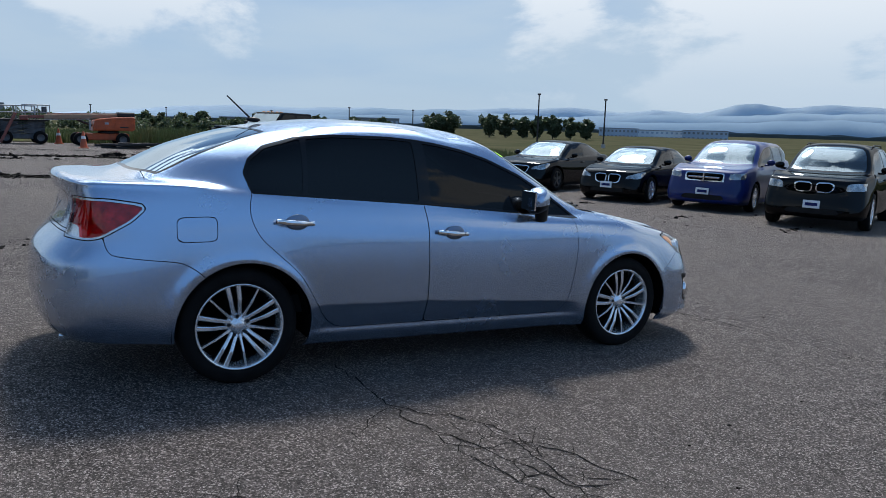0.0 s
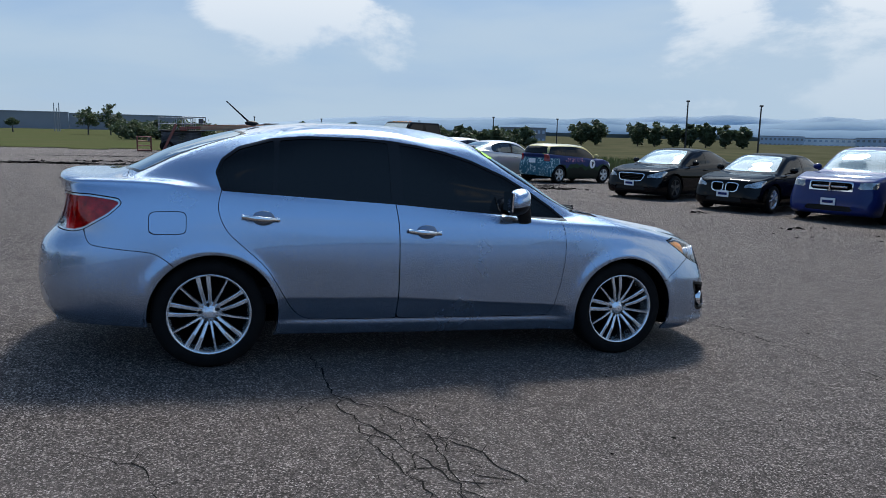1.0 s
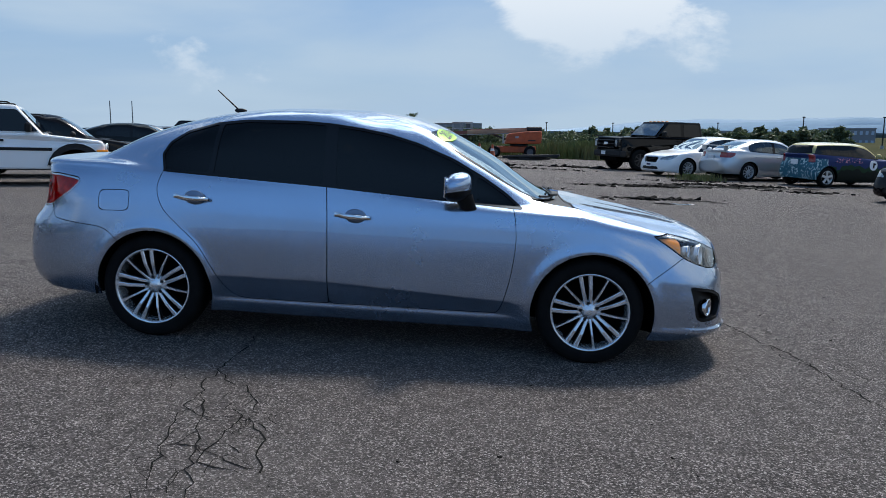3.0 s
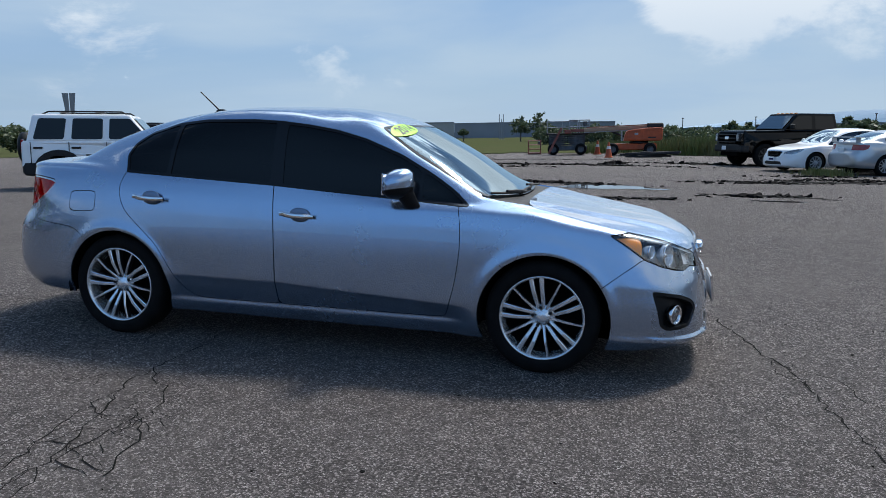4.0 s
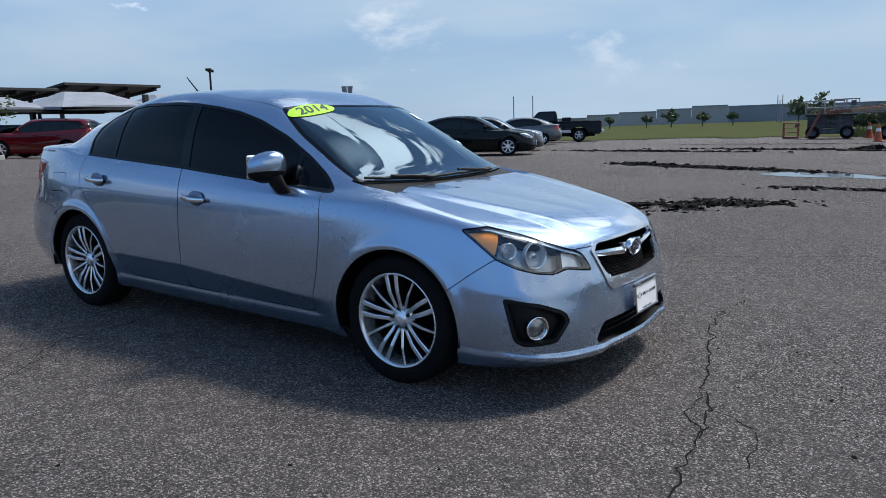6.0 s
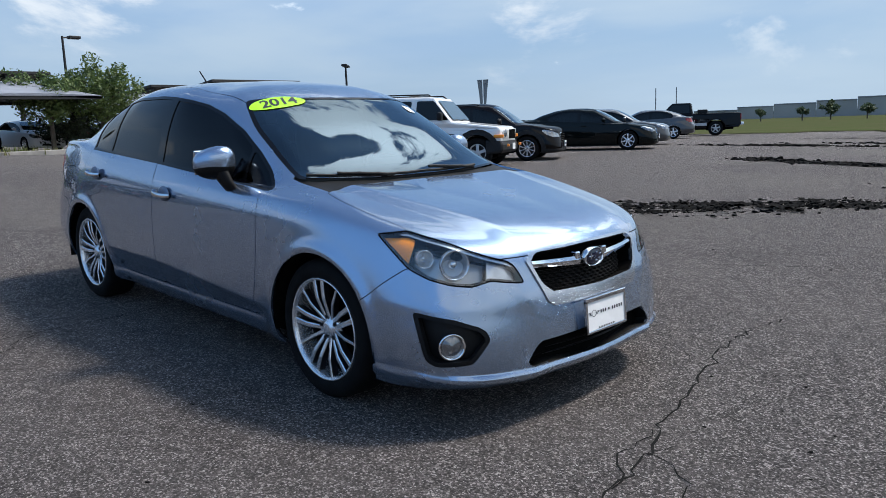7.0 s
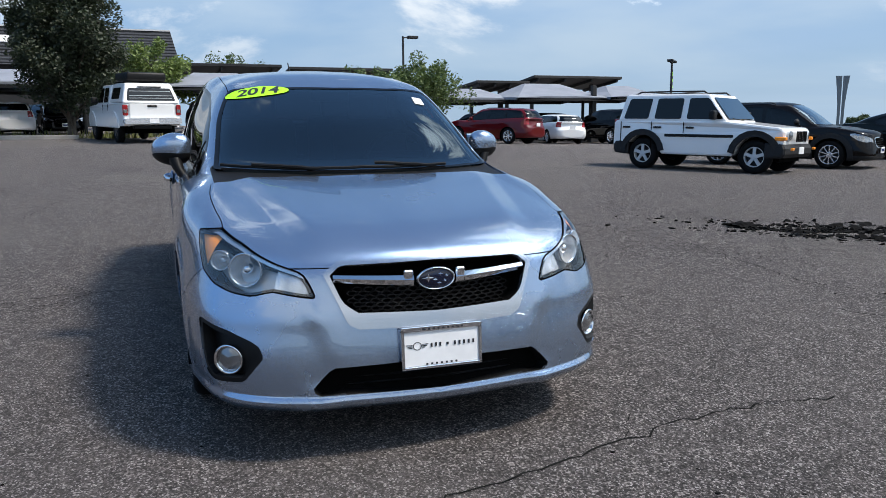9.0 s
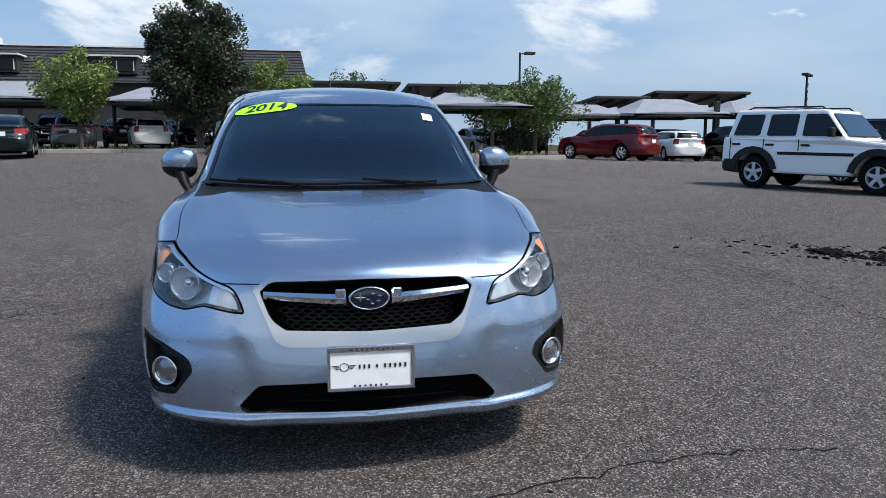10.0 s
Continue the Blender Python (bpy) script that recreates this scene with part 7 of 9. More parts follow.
def black_truck():
    root, w, xf, xr = truck("black_pickup", "tall black crew-cab pickup truck", (7.8, 28.1), 205, P_BLACK, "pickup truck", ROWB, 4.05, 1.0, 1.25, 2.03, 2.03, 1.40, 1.40, 1.33, .36, .44, 1.36, .72, -1.02, -.92, 1.42,
        [(.10, 1.22, .68, .12), (-.86, -.04, -.04, -.80)], None, DARKRIM, "seven", .12)
    bm = bmesh.new(); box(bm, xf + .005, 0, 1.07, .03, 1.22, .44, bevel=.02); gr = part("grille", bm, UNDER, root, "tall black grille")
    for z in (.93, 1.07, 1.21):
        bm = bmesh.new(); box(bm, xf + .025, 0, z, .03, 1.20, .05, bevel=.012); part("grille_bar", bm, GLOSSBLACK, gr)
    bm = bmesh.new(); box(bm, xf + .045, 0, 1.08, .02, .26, .11, bevel=.01); part("badge", bm, CHROME, gr, "plain bright oval badge")
    bm = prism([(xf - .25, .52), (xf + .10, .55), (xf + .14, .62), (xf + .12, .80), (xf - .25, .82)], .98, .05, 2, lambda p: Vector((p.x - .16 * (abs(p.y) / .98) ** 3, p.y, p.z)))
    part("front_bumper", bm, CLADDING, root, "black front bumper")
    for sg in (-1, 1):
        bm = bmesh.new(); box(bm, xf - .05, sg * .76, 1.10, .16, .26, .34, pose(0, 0, 0), bevel=.03); hl = part("headlamp", bm, GLOSSBLACK, root)
        bm = bmesh.new(); box(bm, xf + .035, sg * .74, 1.10, .02, .16, .26, bevel=.02); part("lens", bm, WHITELAMP, hl)
        bm = bmesh.new(); box(bm, xf - .05, sg * .74, 1.38, .5, .03, .03, bevel=.01); part("hood_ridge", bm, P_BLACK, root)
        bm = bmesh.new(); box(bm, .2, sg * .99, .52, 2.3, .14, .06, bevel=.02); part("running_board", bm, BLACK, root)
        bm = bmesh.new(); box(bm, xr + .01, sg * .92, 1.14, .05, .14, .36, bevel=.02); part("tail_lamp", bm, REDLAMP, root)
    bm = bmesh.new(); box(bm, xf + .145, 0, .70, .012, .30, .15, bevel=.004); part("front_plate", bm, PLATEWHITE, root)
    for k in range(5):
        bm = bmesh.new(); box(bm, .55, (k - 2) * .28, 2.04, .10, .10, .03, bevel=.012); part("roof_marker", bm, AMBER, root)
    return root


def grey_truck():
    root, w, xf, xr = truck("dark_pickup", "dark blue-black pickup truck with a standard cab", (-16.9, 36.9), 205, P_DBLACK, "pickup truck", ROWC, 3.6, .95, 1.25, 1.96, 1.78, 1.20, 1.18, 1.12, .30, .39, 1.02, .48, -.62, -.50, 1.20,
        [(-.42, .88, .42, -.40)], None, STEELRIM, "five", .13)
    for sg in (-1, 1):
        bm = bmesh.new(); box(bm, -.1, sg * .985, .62, 2.5, .02, .16, bevel=.006); part("lower_band", bm, P_SILVER, root, "pale lower paint band")
        bm = bmesh.new(); box(bm, xr + .0, sg * .88, .98, .05, .14, .34, bevel=.02); part("tail_lamp", bm, REDLAMP, root)
        bm = bmesh.new(); box(bm, xf - .02, sg * .72, .93, .08, .34, .17, bevel=.02); part("headlamp", bm, WHITELAMP, root)
    bm = bmesh.new(); box(bm, xr - .08, 0, .62, .18, 1.8, .16, bevel=.03); part("rear_bumper", bm, ALLOY, root, "dull chrome rear bumper")
    bm = bmesh.new(); box(bm, xf + .06, 0, .62, .18, 1.85, .2, bevel=.04); part("front_bumper", bm, ALLOY, root)
    bm = bmesh.new(); box(bm, -1.1, 0, 1.30, .5, 1.5, .22, bevel=.03); part("tool_box", bm, BLACK, root, "black tool box across the bed")
    return root


def camper_truck():
    root, w, xf, xr = truck("white_pickup", "white lifted pickup with a camper shell", (-24.5, -2.05), 196, P_WHITE, "pickup truck", ROWD, 3.24, .90, 1.10, 1.86, 1.90, 1.28, 1.26, 1.18, .42, .41, .98, .42, -.95, -.82, 1.30,
        [(.02, .84, .42, .02), (-.72, -.10, -.10, -.62)], P_WHITE, DARKRIM, "five", .14)
    shell = lambda p: Vector((p.x, p.y * (1 - .20 * max(0, p.z - 1.30) / .62), p.z))
    cap = part("camper_shell", prism([(-2.74, 1.30), (-.97, 1.30), (-.92, 1.90), (-1.1, 1.93), (-2.38, 1.92), (-2.46, 1.88)], .90, .06, 3, shell), P_WHITE, root, "white camper shell over the bed")
    bm = bmesh.new()
    bxz = lambda z: -2.74 + .28 * (z - 1.30) / .58 - .008
    bm.faces.new([bm.verts.new((bxz(z), y, z)) for y, z in rounded([(-.76, 1.36), (.76, 1.36), (.66, 1.76), (-.66, 1.76)], .05, 4)])
    part("shell_window", bm, GLOSSBLACK, cap, "dark rear window")
    for z in (1.44, 1.52, 1.66):
        bm = bmesh.new(); box(bm, bxz(z) - .006, 0, z, .01, 1.36 - .3 * (z - 1.36), .018); part("window_bar", bm, PLATEGREY, cap)
    bm = bmesh.new(); box(bm, bxz(1.80) - .02, 0, 1.80, .05, .75, .035, bevel=.01); part("brake_lamp", bm, BLACK, cap)
    for sg in (-1, 1):
        bm = bmesh.new()
        bm.faces.new([bm.verts.new((x, sg * (.90 * (1 - .20 * (z - 1.30) / .62) + .006), z)) for x, z in rounded([(-2.2, 1.42), (-1.15, 1.42), (-1.12, 1.78), (-2.12, 1.78)], .05, 4)])
        part("side_window", bm, GLOSSBLACK, cap)
        bm = bmesh.new(); box(bm, xr - .005, sg * .83, 1.06, .04, .16, .34, bevel=.03); tlp = part("tail_lamp", bm, REDLAMP, root)
        bm = bmesh.new(); box(bm, xr - .03, sg * .83, 1.03, .012, .12, .10, bevel=.005); part("clear_lens", bm, WHITELAMP, tlp)
    bm = bmesh.new(); box(bm, xr - .02, 0, 1.04, .03, 1.42, .46, bevel=.02); gate = part("tailgate", bm, P_WHITE, root)
    bm = bmesh.new(); box(bm, xr - .045, 0, 1.19, .03, .30, .06, bevel=.01); part("gate_handle", bm, BLACK, gate, "black tailgate handle")
    bm = prism([(xr - .16, .62), (xr + .1, .62), (xr + .1, .78), (xr - .16, .80)], .90, .04, 2); part("rear_bumper", bm, ALLOY, root, "dull chrome rear bumper")
    bm = bmesh.new(); box(bm, xr - .175, 0, .72, .012, .30, .14, bevel=.004); part("rear_plate", bm, PLATEWHITE, root)
    bm = bmesh.new(); box(bm, xr + .1, 0, .52, .2, 1.2, .12, bevel=.03); part("tow_frame", bm, BLACK, root)
    bm = bmesh.new(); box(bm, -1.55, 0, 2.13, 1.55, 1.25, .28, bevel=.08, segs=3); part("roof_box", bm, BLACK, root, "soft black roof box", True)
    for xx in (-2.1, -1.0):
        bm = bmesh.new(); box(bm, xx, 0, 1.965, .06, 1.35, .05); part("rack_bar", bm, BLACK, root)
    return root


P_BLACK = paint("black_paint", (.0012, .0012, .0016), 0, .5, .42, 0, .0, .0)
P_DBLACK = paint("dark_blue_black_paint", (.0015, .0018, .003), .0, .5, .45, 0, .0, .0)
P_BLUE = paint("blue_paint", (.004, .016, .11), .0, .35, .55, .0, .02, .1)
P_WHITE = paint("white_paint", (.74, .75, .75), 0, .35, .8, 0, .05)
P_SILVER = paint("silver_paint", (.50, .51, .52), .6, .3, 1.0, .1, .05)
P_BROWN = paint("dark_brown_paint", (.0045, .003, .0027), .0, .5, .45, .0, .0, .0)
P_GREEN = paint("dark_green_paint", (.003, .005, .005), .0, .5, .45, .0, .0, .0)
P_DGREEN = paint("deep_green_paint", (.002, .007, .007), .0, .26, .5, .0, .0, .1)
P_GREY = paint("grey_paint", (.045, .048, .055), .4, .3, 1.0, .1, .05)
P_RED = paint("red_paint", (.085, .0015, .004), .0, .4, .7, .0, .0, .05)
P_CREAM = paint("cream_paint", (.55, .50, .22), 0, .35, .8, 0, .05)
STEELRIM = (material("silver_wheel_paint", (.50, .51, .52), .4, .5), DARKALLOY)
DARKRIM = (material("dark_wheel_paint", (.05, .05, .052), .4, .5), DARKALLOY)


def mural_paint():
    """Hand-painted wrap: cream above, navy hills with a wavy crest, green meadows, a sea-green tail."""
    m = bpy.data.materials.new("mural_paint")
    m.use_nodes = True
    nt = m.node_tree
    n, l = nt.nodes.new, nt.links.new
    b = nt.nodes["Principled BSDF"]
    b.inputs["Roughness"].default_value, b.inputs["Specular IOR Level"].default_value = .5, .15
    co, sep = n("ShaderNodeTexCoord"), n("ShaderNodeSeparateXYZ")
    l(co.outputs["Object"], sep.inputs[0])

    def calc(op, a, c, d=None):
        k = n("ShaderNodeMath"); k.operation = op
        for sock, v in zip(k.inputs, (a, c, d)):
            if isinstance(v, (int, float)):
                sock.default_value = v
            elif v is not None:
                l(v, sock)
        return k.outputs[0]

    def step(v, lo, hi):
        k = n("ShaderNodeMapRange"); k.interpolation_type = "SMOOTHSTEP"
        k.inputs[1].default_value, k.inputs[2].default_value = lo, hi
        l(v, k.inputs[0])
        return k.outputs[0]

    def grain(scale, detail, dist=0.0):
        k = n("ShaderNodeTexNoise")
        k.inputs["Scale"].default_value, k.inputs["Detail"].default_value, k.inputs["Distortion"].default_value = scale, detail, dist
        l(co.outputs["Object"], k.inputs[0])
        return k.outputs["Fac"]

    def blend(f, a, c):
        k = n("ShaderNodeMix"); k.data_type = "RGBA"
        for sock, v in ((k.inputs[0], f), (k.inputs[6], a), (k.inputs[7], c)):
            if isinstance(v, tuple):
                sock.default_value = (*v, 1)
            else:
                l(v, sock)
        return k.outputs[2]

    x, z = sep.outputs["X"], sep.outputs["Z"]
    wavy = calc("MULTIPLY_ADD", grain(1.7, 3, .8), .50, z)
    col = blend(step(wavy, .78, .80), (.003, .008, .006), (.006, .034, .013))
    col = blend(step(calc("MULTIPLY_ADD", grain(5, 2), .3, wavy), 1.08, 1.10), col, (.012, .026, .10))
    hill = calc("MULTIPLY_ADD", x, .05, calc("MULTIPLY_ADD", grain(2.6, 4, .3), .22, z))
    col = blend(step(hill, 1.07, 1.08), col, (.42, .36, .16))
    # a row of pink and white strokes under the side window
    band = calc("MULTIPLY", step(z, .76, .78), calc("SUBTRACT", 1.0, step(z, .90, .92)))
    band = calc("MULTIPLY", band, calc("MULTIPLY", step(x, -1.0, -.95), calc("SUBTRACT", 1.0, step(x, .05, .1))))
    col = blend(calc("MULTIPLY", band, step(grain(11, 2, 1.2), .54, .57)), col, (.52, .20, .24))
    # sea-green tail with pale curls
    tail = calc("SUBTRACT", 1.0, step(x, -1.32, -1.22))
    sea = blend(step(grain(7, 2, 2.2), .56, .60), (.03, .12, .16), (.42, .55, .55))
    col = blend(calc("MULTIPLY", tail, calc("SUBTRACT", 1.0, step(z, .86, .90))), col, sea)
    l(col, b.inputs["Base Color"])
    return m


ROWA, ROWB = "cars parked in a row facing the sedan", "cars parked beside the field"
ROWC, ROWD = "cars parked beside the open lot", "cars parked by the canopies"
vehicle("black_offroader", "glossy black luxury off-roader parked on the asphalt", (13.0, 5.5), 205, P_BLACK, "hatch", 2.93, .87, 1.05, 1.94, 1.71, 1.10, .22, .37, .62, .12, "off-roader", ROWA, None, "ten", rails=True, grille="twin")
van = vehicle("blue_minivan", "dark blue minivan with a chrome cross grille", (13.7, 8.75), 205, P_BLUE, "hatch", 3.08, .95, 1.10, 1.95, 1.70, 1.09, .18, .34, .50, .06, "minivan", ROWA, None, "five", grille="cross")
vehicle("black_sedan", "glossy black compact sedan with twin grille", (12.45, 10.8), 205, P_BLACK, "sedan", 2.81, .80, 1.02, 1.81, 1.43, .95, .15, .33, .15, 0, "car", ROWA, None, "seven", grille="twin")
vehicle("black_sedan", "black executive sedan with a tall chrome-framed grille", (12.1, 14.2), 205, P_DBLACK, "sedan", 2.91, .90, 1.10, 1.87, 1.46, .97, .15, .34, .2, 0, "car", ROWA, DARKRIM, "five")
mural_car = vehicle("painted_hatchback", "small hatchback with a colourful hand-painted mural", (11.68, 20.43), 22, mural_paint(), "hatch", 2.47, .65, .58, 1.68, 1.41, .93, .15, .31, .3, .18, "car", ROWB, STEELRIM, "five", roof_mat=P_CREAM)
sports = vehicle("silver_sports_sedan", "silver sedan with a rear wing and red lamps", (9.95, 22.5), 22, P_SILVER, "sedan", 2.525, .92, .97, 1.74, 1.44, .95, .15, .315, 0, .05, "car", ROWB, STEELRIM, "ten", tint=CARGLASS)
vehicle("white_sedan", "white family sedan parked beside the field", (8.3, 24.0), 205, P_WHITE, "sedan", 2.81, 1.03, 1.25, 1.85, 1.49, .97, .16, .325, .1, 0, "car", ROWB, STEELRIM, "ten", tint=CARGLASS)
black_truck()
offroader()
vehicle("brown_wagon", "dark brown raised wagon with grey cladding", (-11.2, 14.3), 28, P_BROWN, "hatch", 2.745, .95, 1.10, 1.84, 1.66, 1.06, .22, .345, .35, .05, "car", ROWC, None, "ten", rails=True, flare=CLADDING, cladding=.30)
vehicle("green_grey_sedan", "dark green-grey luxury sedan", (-11.57, 20.14), 28, P_GREEN, "sedan", 2.775, 1.0, 1.08, 1.82, 1.46, .96, .15, .325, .1, .0, "car", ROWC, None, "seven")
vehicle("dark_sedan", "dark grey sedan among the parked cars", (-12.9, 23.6), 28, P_GREY, "sedan", 2.70, .95, 1.0, 1.80, 1.45, .96, .15, .32, .1, 0, "car", ROWC, None, "ten")
vehicle("grey_sedan", "grey sedan parked with its tail to the lot", (-16.0, 31.5), 208, P_GREY, "sedan", 2.70, .95, 1.0, 1.80, 1.45, .96, .15, .32, 0, 0, "car", ROWC, None, "five")
grey_truck()
vehicle("red_crossover", "dark red crossover with a chrome tail strip", (-28.7, 13.6), 213, P_RED, "hatch", 2.81, .92, 1.05, 1.91, 1.67, 1.07, .18, .36, .5, .05, "off-roader", ROWD, None, "seven", rails=True)
vehicle("white_wagon", "white estate car showing its tail", (-30.0, 17.4), 176, P_WHITE, "hatch", 2.81, .80, 1.02, 1.81, 1.44, .95, .15, .325, .2, 0, "car", ROWD, None, "ten")
vehicle("black_crossover", "black off-roader showing its tail lamps", (-30.0, 20.6), 186, P_BLACK, "hatch", 2.93, .87, 1.05, 1.94, 1.76, 1.12, .22, .37, .7, .1, "off-roader", ROWD, None, "ten")
camper_truck()
vehicle("green_sedan", "dark green old sedan with red tail lamps", (-23.1, -9.95), 195, P_DGREEN, "sedan", 2.70, .85, 1.05, 1.74, 1.42, .95, .15, .31, .2, .1, "car", ROWD, STEELRIM, "ten")
vehicle("red_hatchback", "small bright red hatchback with a white roof", (-29.8, 3.9), 8, paint("bright_red_paint", (.30, .012, .012), .1, .3, 1, .05, .05), "hatch", 2.47, .65, .58, 1.68, 1.42, .95, .15, .31, .35, .18, "car", ROWD, STEELRIM, "five", roof_mat=P_WHITE)
vehicle("white_hatchback", "small white hatchback behind the planting strip", (-33.0, -7.3), 195, P_WHITE, "hatch", 2.50, .75, .75, 1.72, 1.45, .95, .15, .31, .2, .05, "car", ROWD, STEELRIM, "five")
vehicle("blue_grey_hatchback", "small blue-grey hatchback with roof rails", (-30.6, -9.9), 195, P_GREY, "hatch", 2.60, .75, .75, 1.78, 1.52, 1.0, .15, .32, .3, .15, "car", ROWD, STEELRIM, "five", rails=True)
vehicle("black_car", "black off-roader in the canopy's shade", (-35.0, 6.0), 10, P_BLACK, "hatch", 2.8, .9, 1.0, 1.9, 1.7, 1.08, .2, .36, .5, .05, "off-roader", ROWD)
vehicle("white_car", "white compact car in the canopy's shade", (-36.2, 9.2), 10, P_WHITE, "sedan", 2.6, .85, .95, 1.75, 1.45, .95, .15, .31, .1, 0, "car", ROWD)
vehicle("black_car", "black sedan in the canopy's shade", (-35.5, -5.6), 12, P_BLACK, "sedan", 2.7, .9, 1.0, 1.8, 1.45, .95, .15, .32, .1, 0, "car", ROWD)
for k, (cx, cy, hd) in enumerate(((-36.0, 1.2, 10), (-35.6, 16.0, 205), (-36.6, -12.4, 12), (-36.0, -16.5, 12), (-37.0, 20.0, 205), (-35.8, -9.0, 192), (-36.5, 23.8, 205), (-41.0, -7.0, 12), (-41.5, -2.6, 12), (-41.0, 3.4, 190), (-41.5, 7.0, 10), (-41, 12.5, 205), (-41.5, 17.8, 205), (-41, 22.0, 205), (-41.5, 27.2, 205), (-36.8, 28.4, 205))):
    vehicle("black_car", "dark car parked in the canopy's deep shade", (cx, cy), hd, (P_BLACK, P_GREEN, P_DBLACK)[k % 3], ("hatch", "sedan")[k % 2], 2.75, .9, 1.0, 1.85, (1.68, 1.46)[k % 2], (1.07, .96)[k % 2], .18, .34, (.5, .1)[k % 2], .03, "car", ROWD)

# white disc on the painted hatchback's doors
for sg in (-1, 1):
    disc = lathe([(.001, .012), (.15, .012), (.155, .008), (.155, -.03)], 28)
    disc_ob = part("door_disc", disc, PLATEWHITE, mural_car, "white painted disc on the door", False, Matrix.Translation((.52, sg * .825, .70)) @ Matrix.Rotation(math.pi if sg < 0 else 0, 4, "Z"))
    bm = bmesh.new(); box(bm, .0, .016, 0, .06, .006, .16, bevel=.002); box(bm, -.04, .016, .04, .08, .006, .05); part("disc_mark", bm, BLACK, disc_ob)
# chrome cross in the minivan's grille
bm = bmesh.new()
box(bm, 3.08 / 2 + .95 - .03, 0, .775, .03, .72, .045, bevel=.01)
box(bm, 3.08 / 2 + .95 - .02, 0, .775, .03, .05, .20, bevel=.01)
part("grille_cross", bm, CHROME, van, "chrome cross in the grille")
# raised wing of the silver sports sedan
bm = bmesh.new()
box(bm, -2.05, 0, 1.18, .26, 1.36, .03, pose(0, 0, 0, 0, 0, 0), bevel=.01)
for sg in (-1, 1):
    box(bm, -2.05, sg * .58, 1.10, .16, .03, .16, bevel=.008)
part("rear_wing", bm, P_SILVER, sports, "raised silver rear wing")


# ---- canopies, building, lamps, trees, machines, distance ----
FABRIC = material("canopy_fabric", (0.22, 0.24, 0.28), 0.85, var=0.12, vscale=1.5, bump=0.15, bscale=30)
STEEL = material("dark_steel", (0.012, 0.0125, 0.014), 0.6, 0.1, var=0.2, vscale=4)
ROOFDARK = material("dark_shingles", (0.026, 0.029, 0.036), 0.8, var=0.35, vscale=3, bump=0.4, bscale=25, stretch=(1, 1, 4))
WALLDARK = material("dark_wall", (0.02, 0.02, 0.021), 0.85, var=0.2, vscale=1.5)
TRIM = material("white_trim", (0.6, 0.6, 0.6), 0.6)
WAREHOUSE = material("pale_concrete_wall", (0.33, 0.32, 0.30), 0.9, var=0.12, vscale=.1, bump=.1, bscale=5)
WAREGREY = material("grey_concrete_wall", (0.22, 0.23, 0.25), 0.9, var=0.12, vscale=.1)
ORANGE = material("orange_machine_paint", (0.46, 0.075, 0.015), 0.45, var=0.25, vscale=4)
REDMACH = material("faded_red_paint", (0.20, 0.055, 0.04), 0.55, var=0.3, vscale=4)
BARK = material("bark", (0.09, 0.075, 0.06), 0.9, var=0.35, vscale=8, bump=0.6, bscale=40)


def leaf_material(name, a, b):
    """Leaves: two greens by clump, a little light through them."""
    m = bpy.data.materials.new(name)
    m.use_nodes = True
    nt = m.node_tree
    n, l = nt.nodes.new, nt.links.new
    p = nt.nodes["Principled BSDF"]
    p.inputs["Roughness"].default_value = .6
    geo = n("ShaderNodeNewGeometry")
    mx = n("ShaderNodeMix"); mx.data_type = "RGBA"
    mx.inputs[6].default_value, mx.inputs[7].default_value = (*a, 1), (*b, 1)
    l(geo.outputs["Random Per Island"], mx.inputs[0])
    l(mx.outputs[2], p.inputs["Base Color"])
    tr, ms = n("ShaderNodeBsdfTranslucent"), n("ShaderNodeMixShader")
    l(mx.outputs[2], tr.inputs[0])
    ms.inputs[0].default_value = .3
    l(p.outputs[0], ms.inputs[1]); l(tr.outputs[0], ms.inputs[2])
    l(ms.outputs[0], nt.nodes["Material Output"].inputs[0])
    m.diffuse_color = (*a, 1)
    return m


LEAF_DARK = leaf_material("dark_leaves", (.014, .022, .012), (.034, .050, .022))
LEAF_GREEN = leaf_material("green_leaves", (.045, .08, .02), (.11, .16, .045))
LEAF_LIGHT = leaf_material("light_leaves", (.08, .13, .03), (.18, .24, .06))
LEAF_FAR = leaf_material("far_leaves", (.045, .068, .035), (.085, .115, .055))


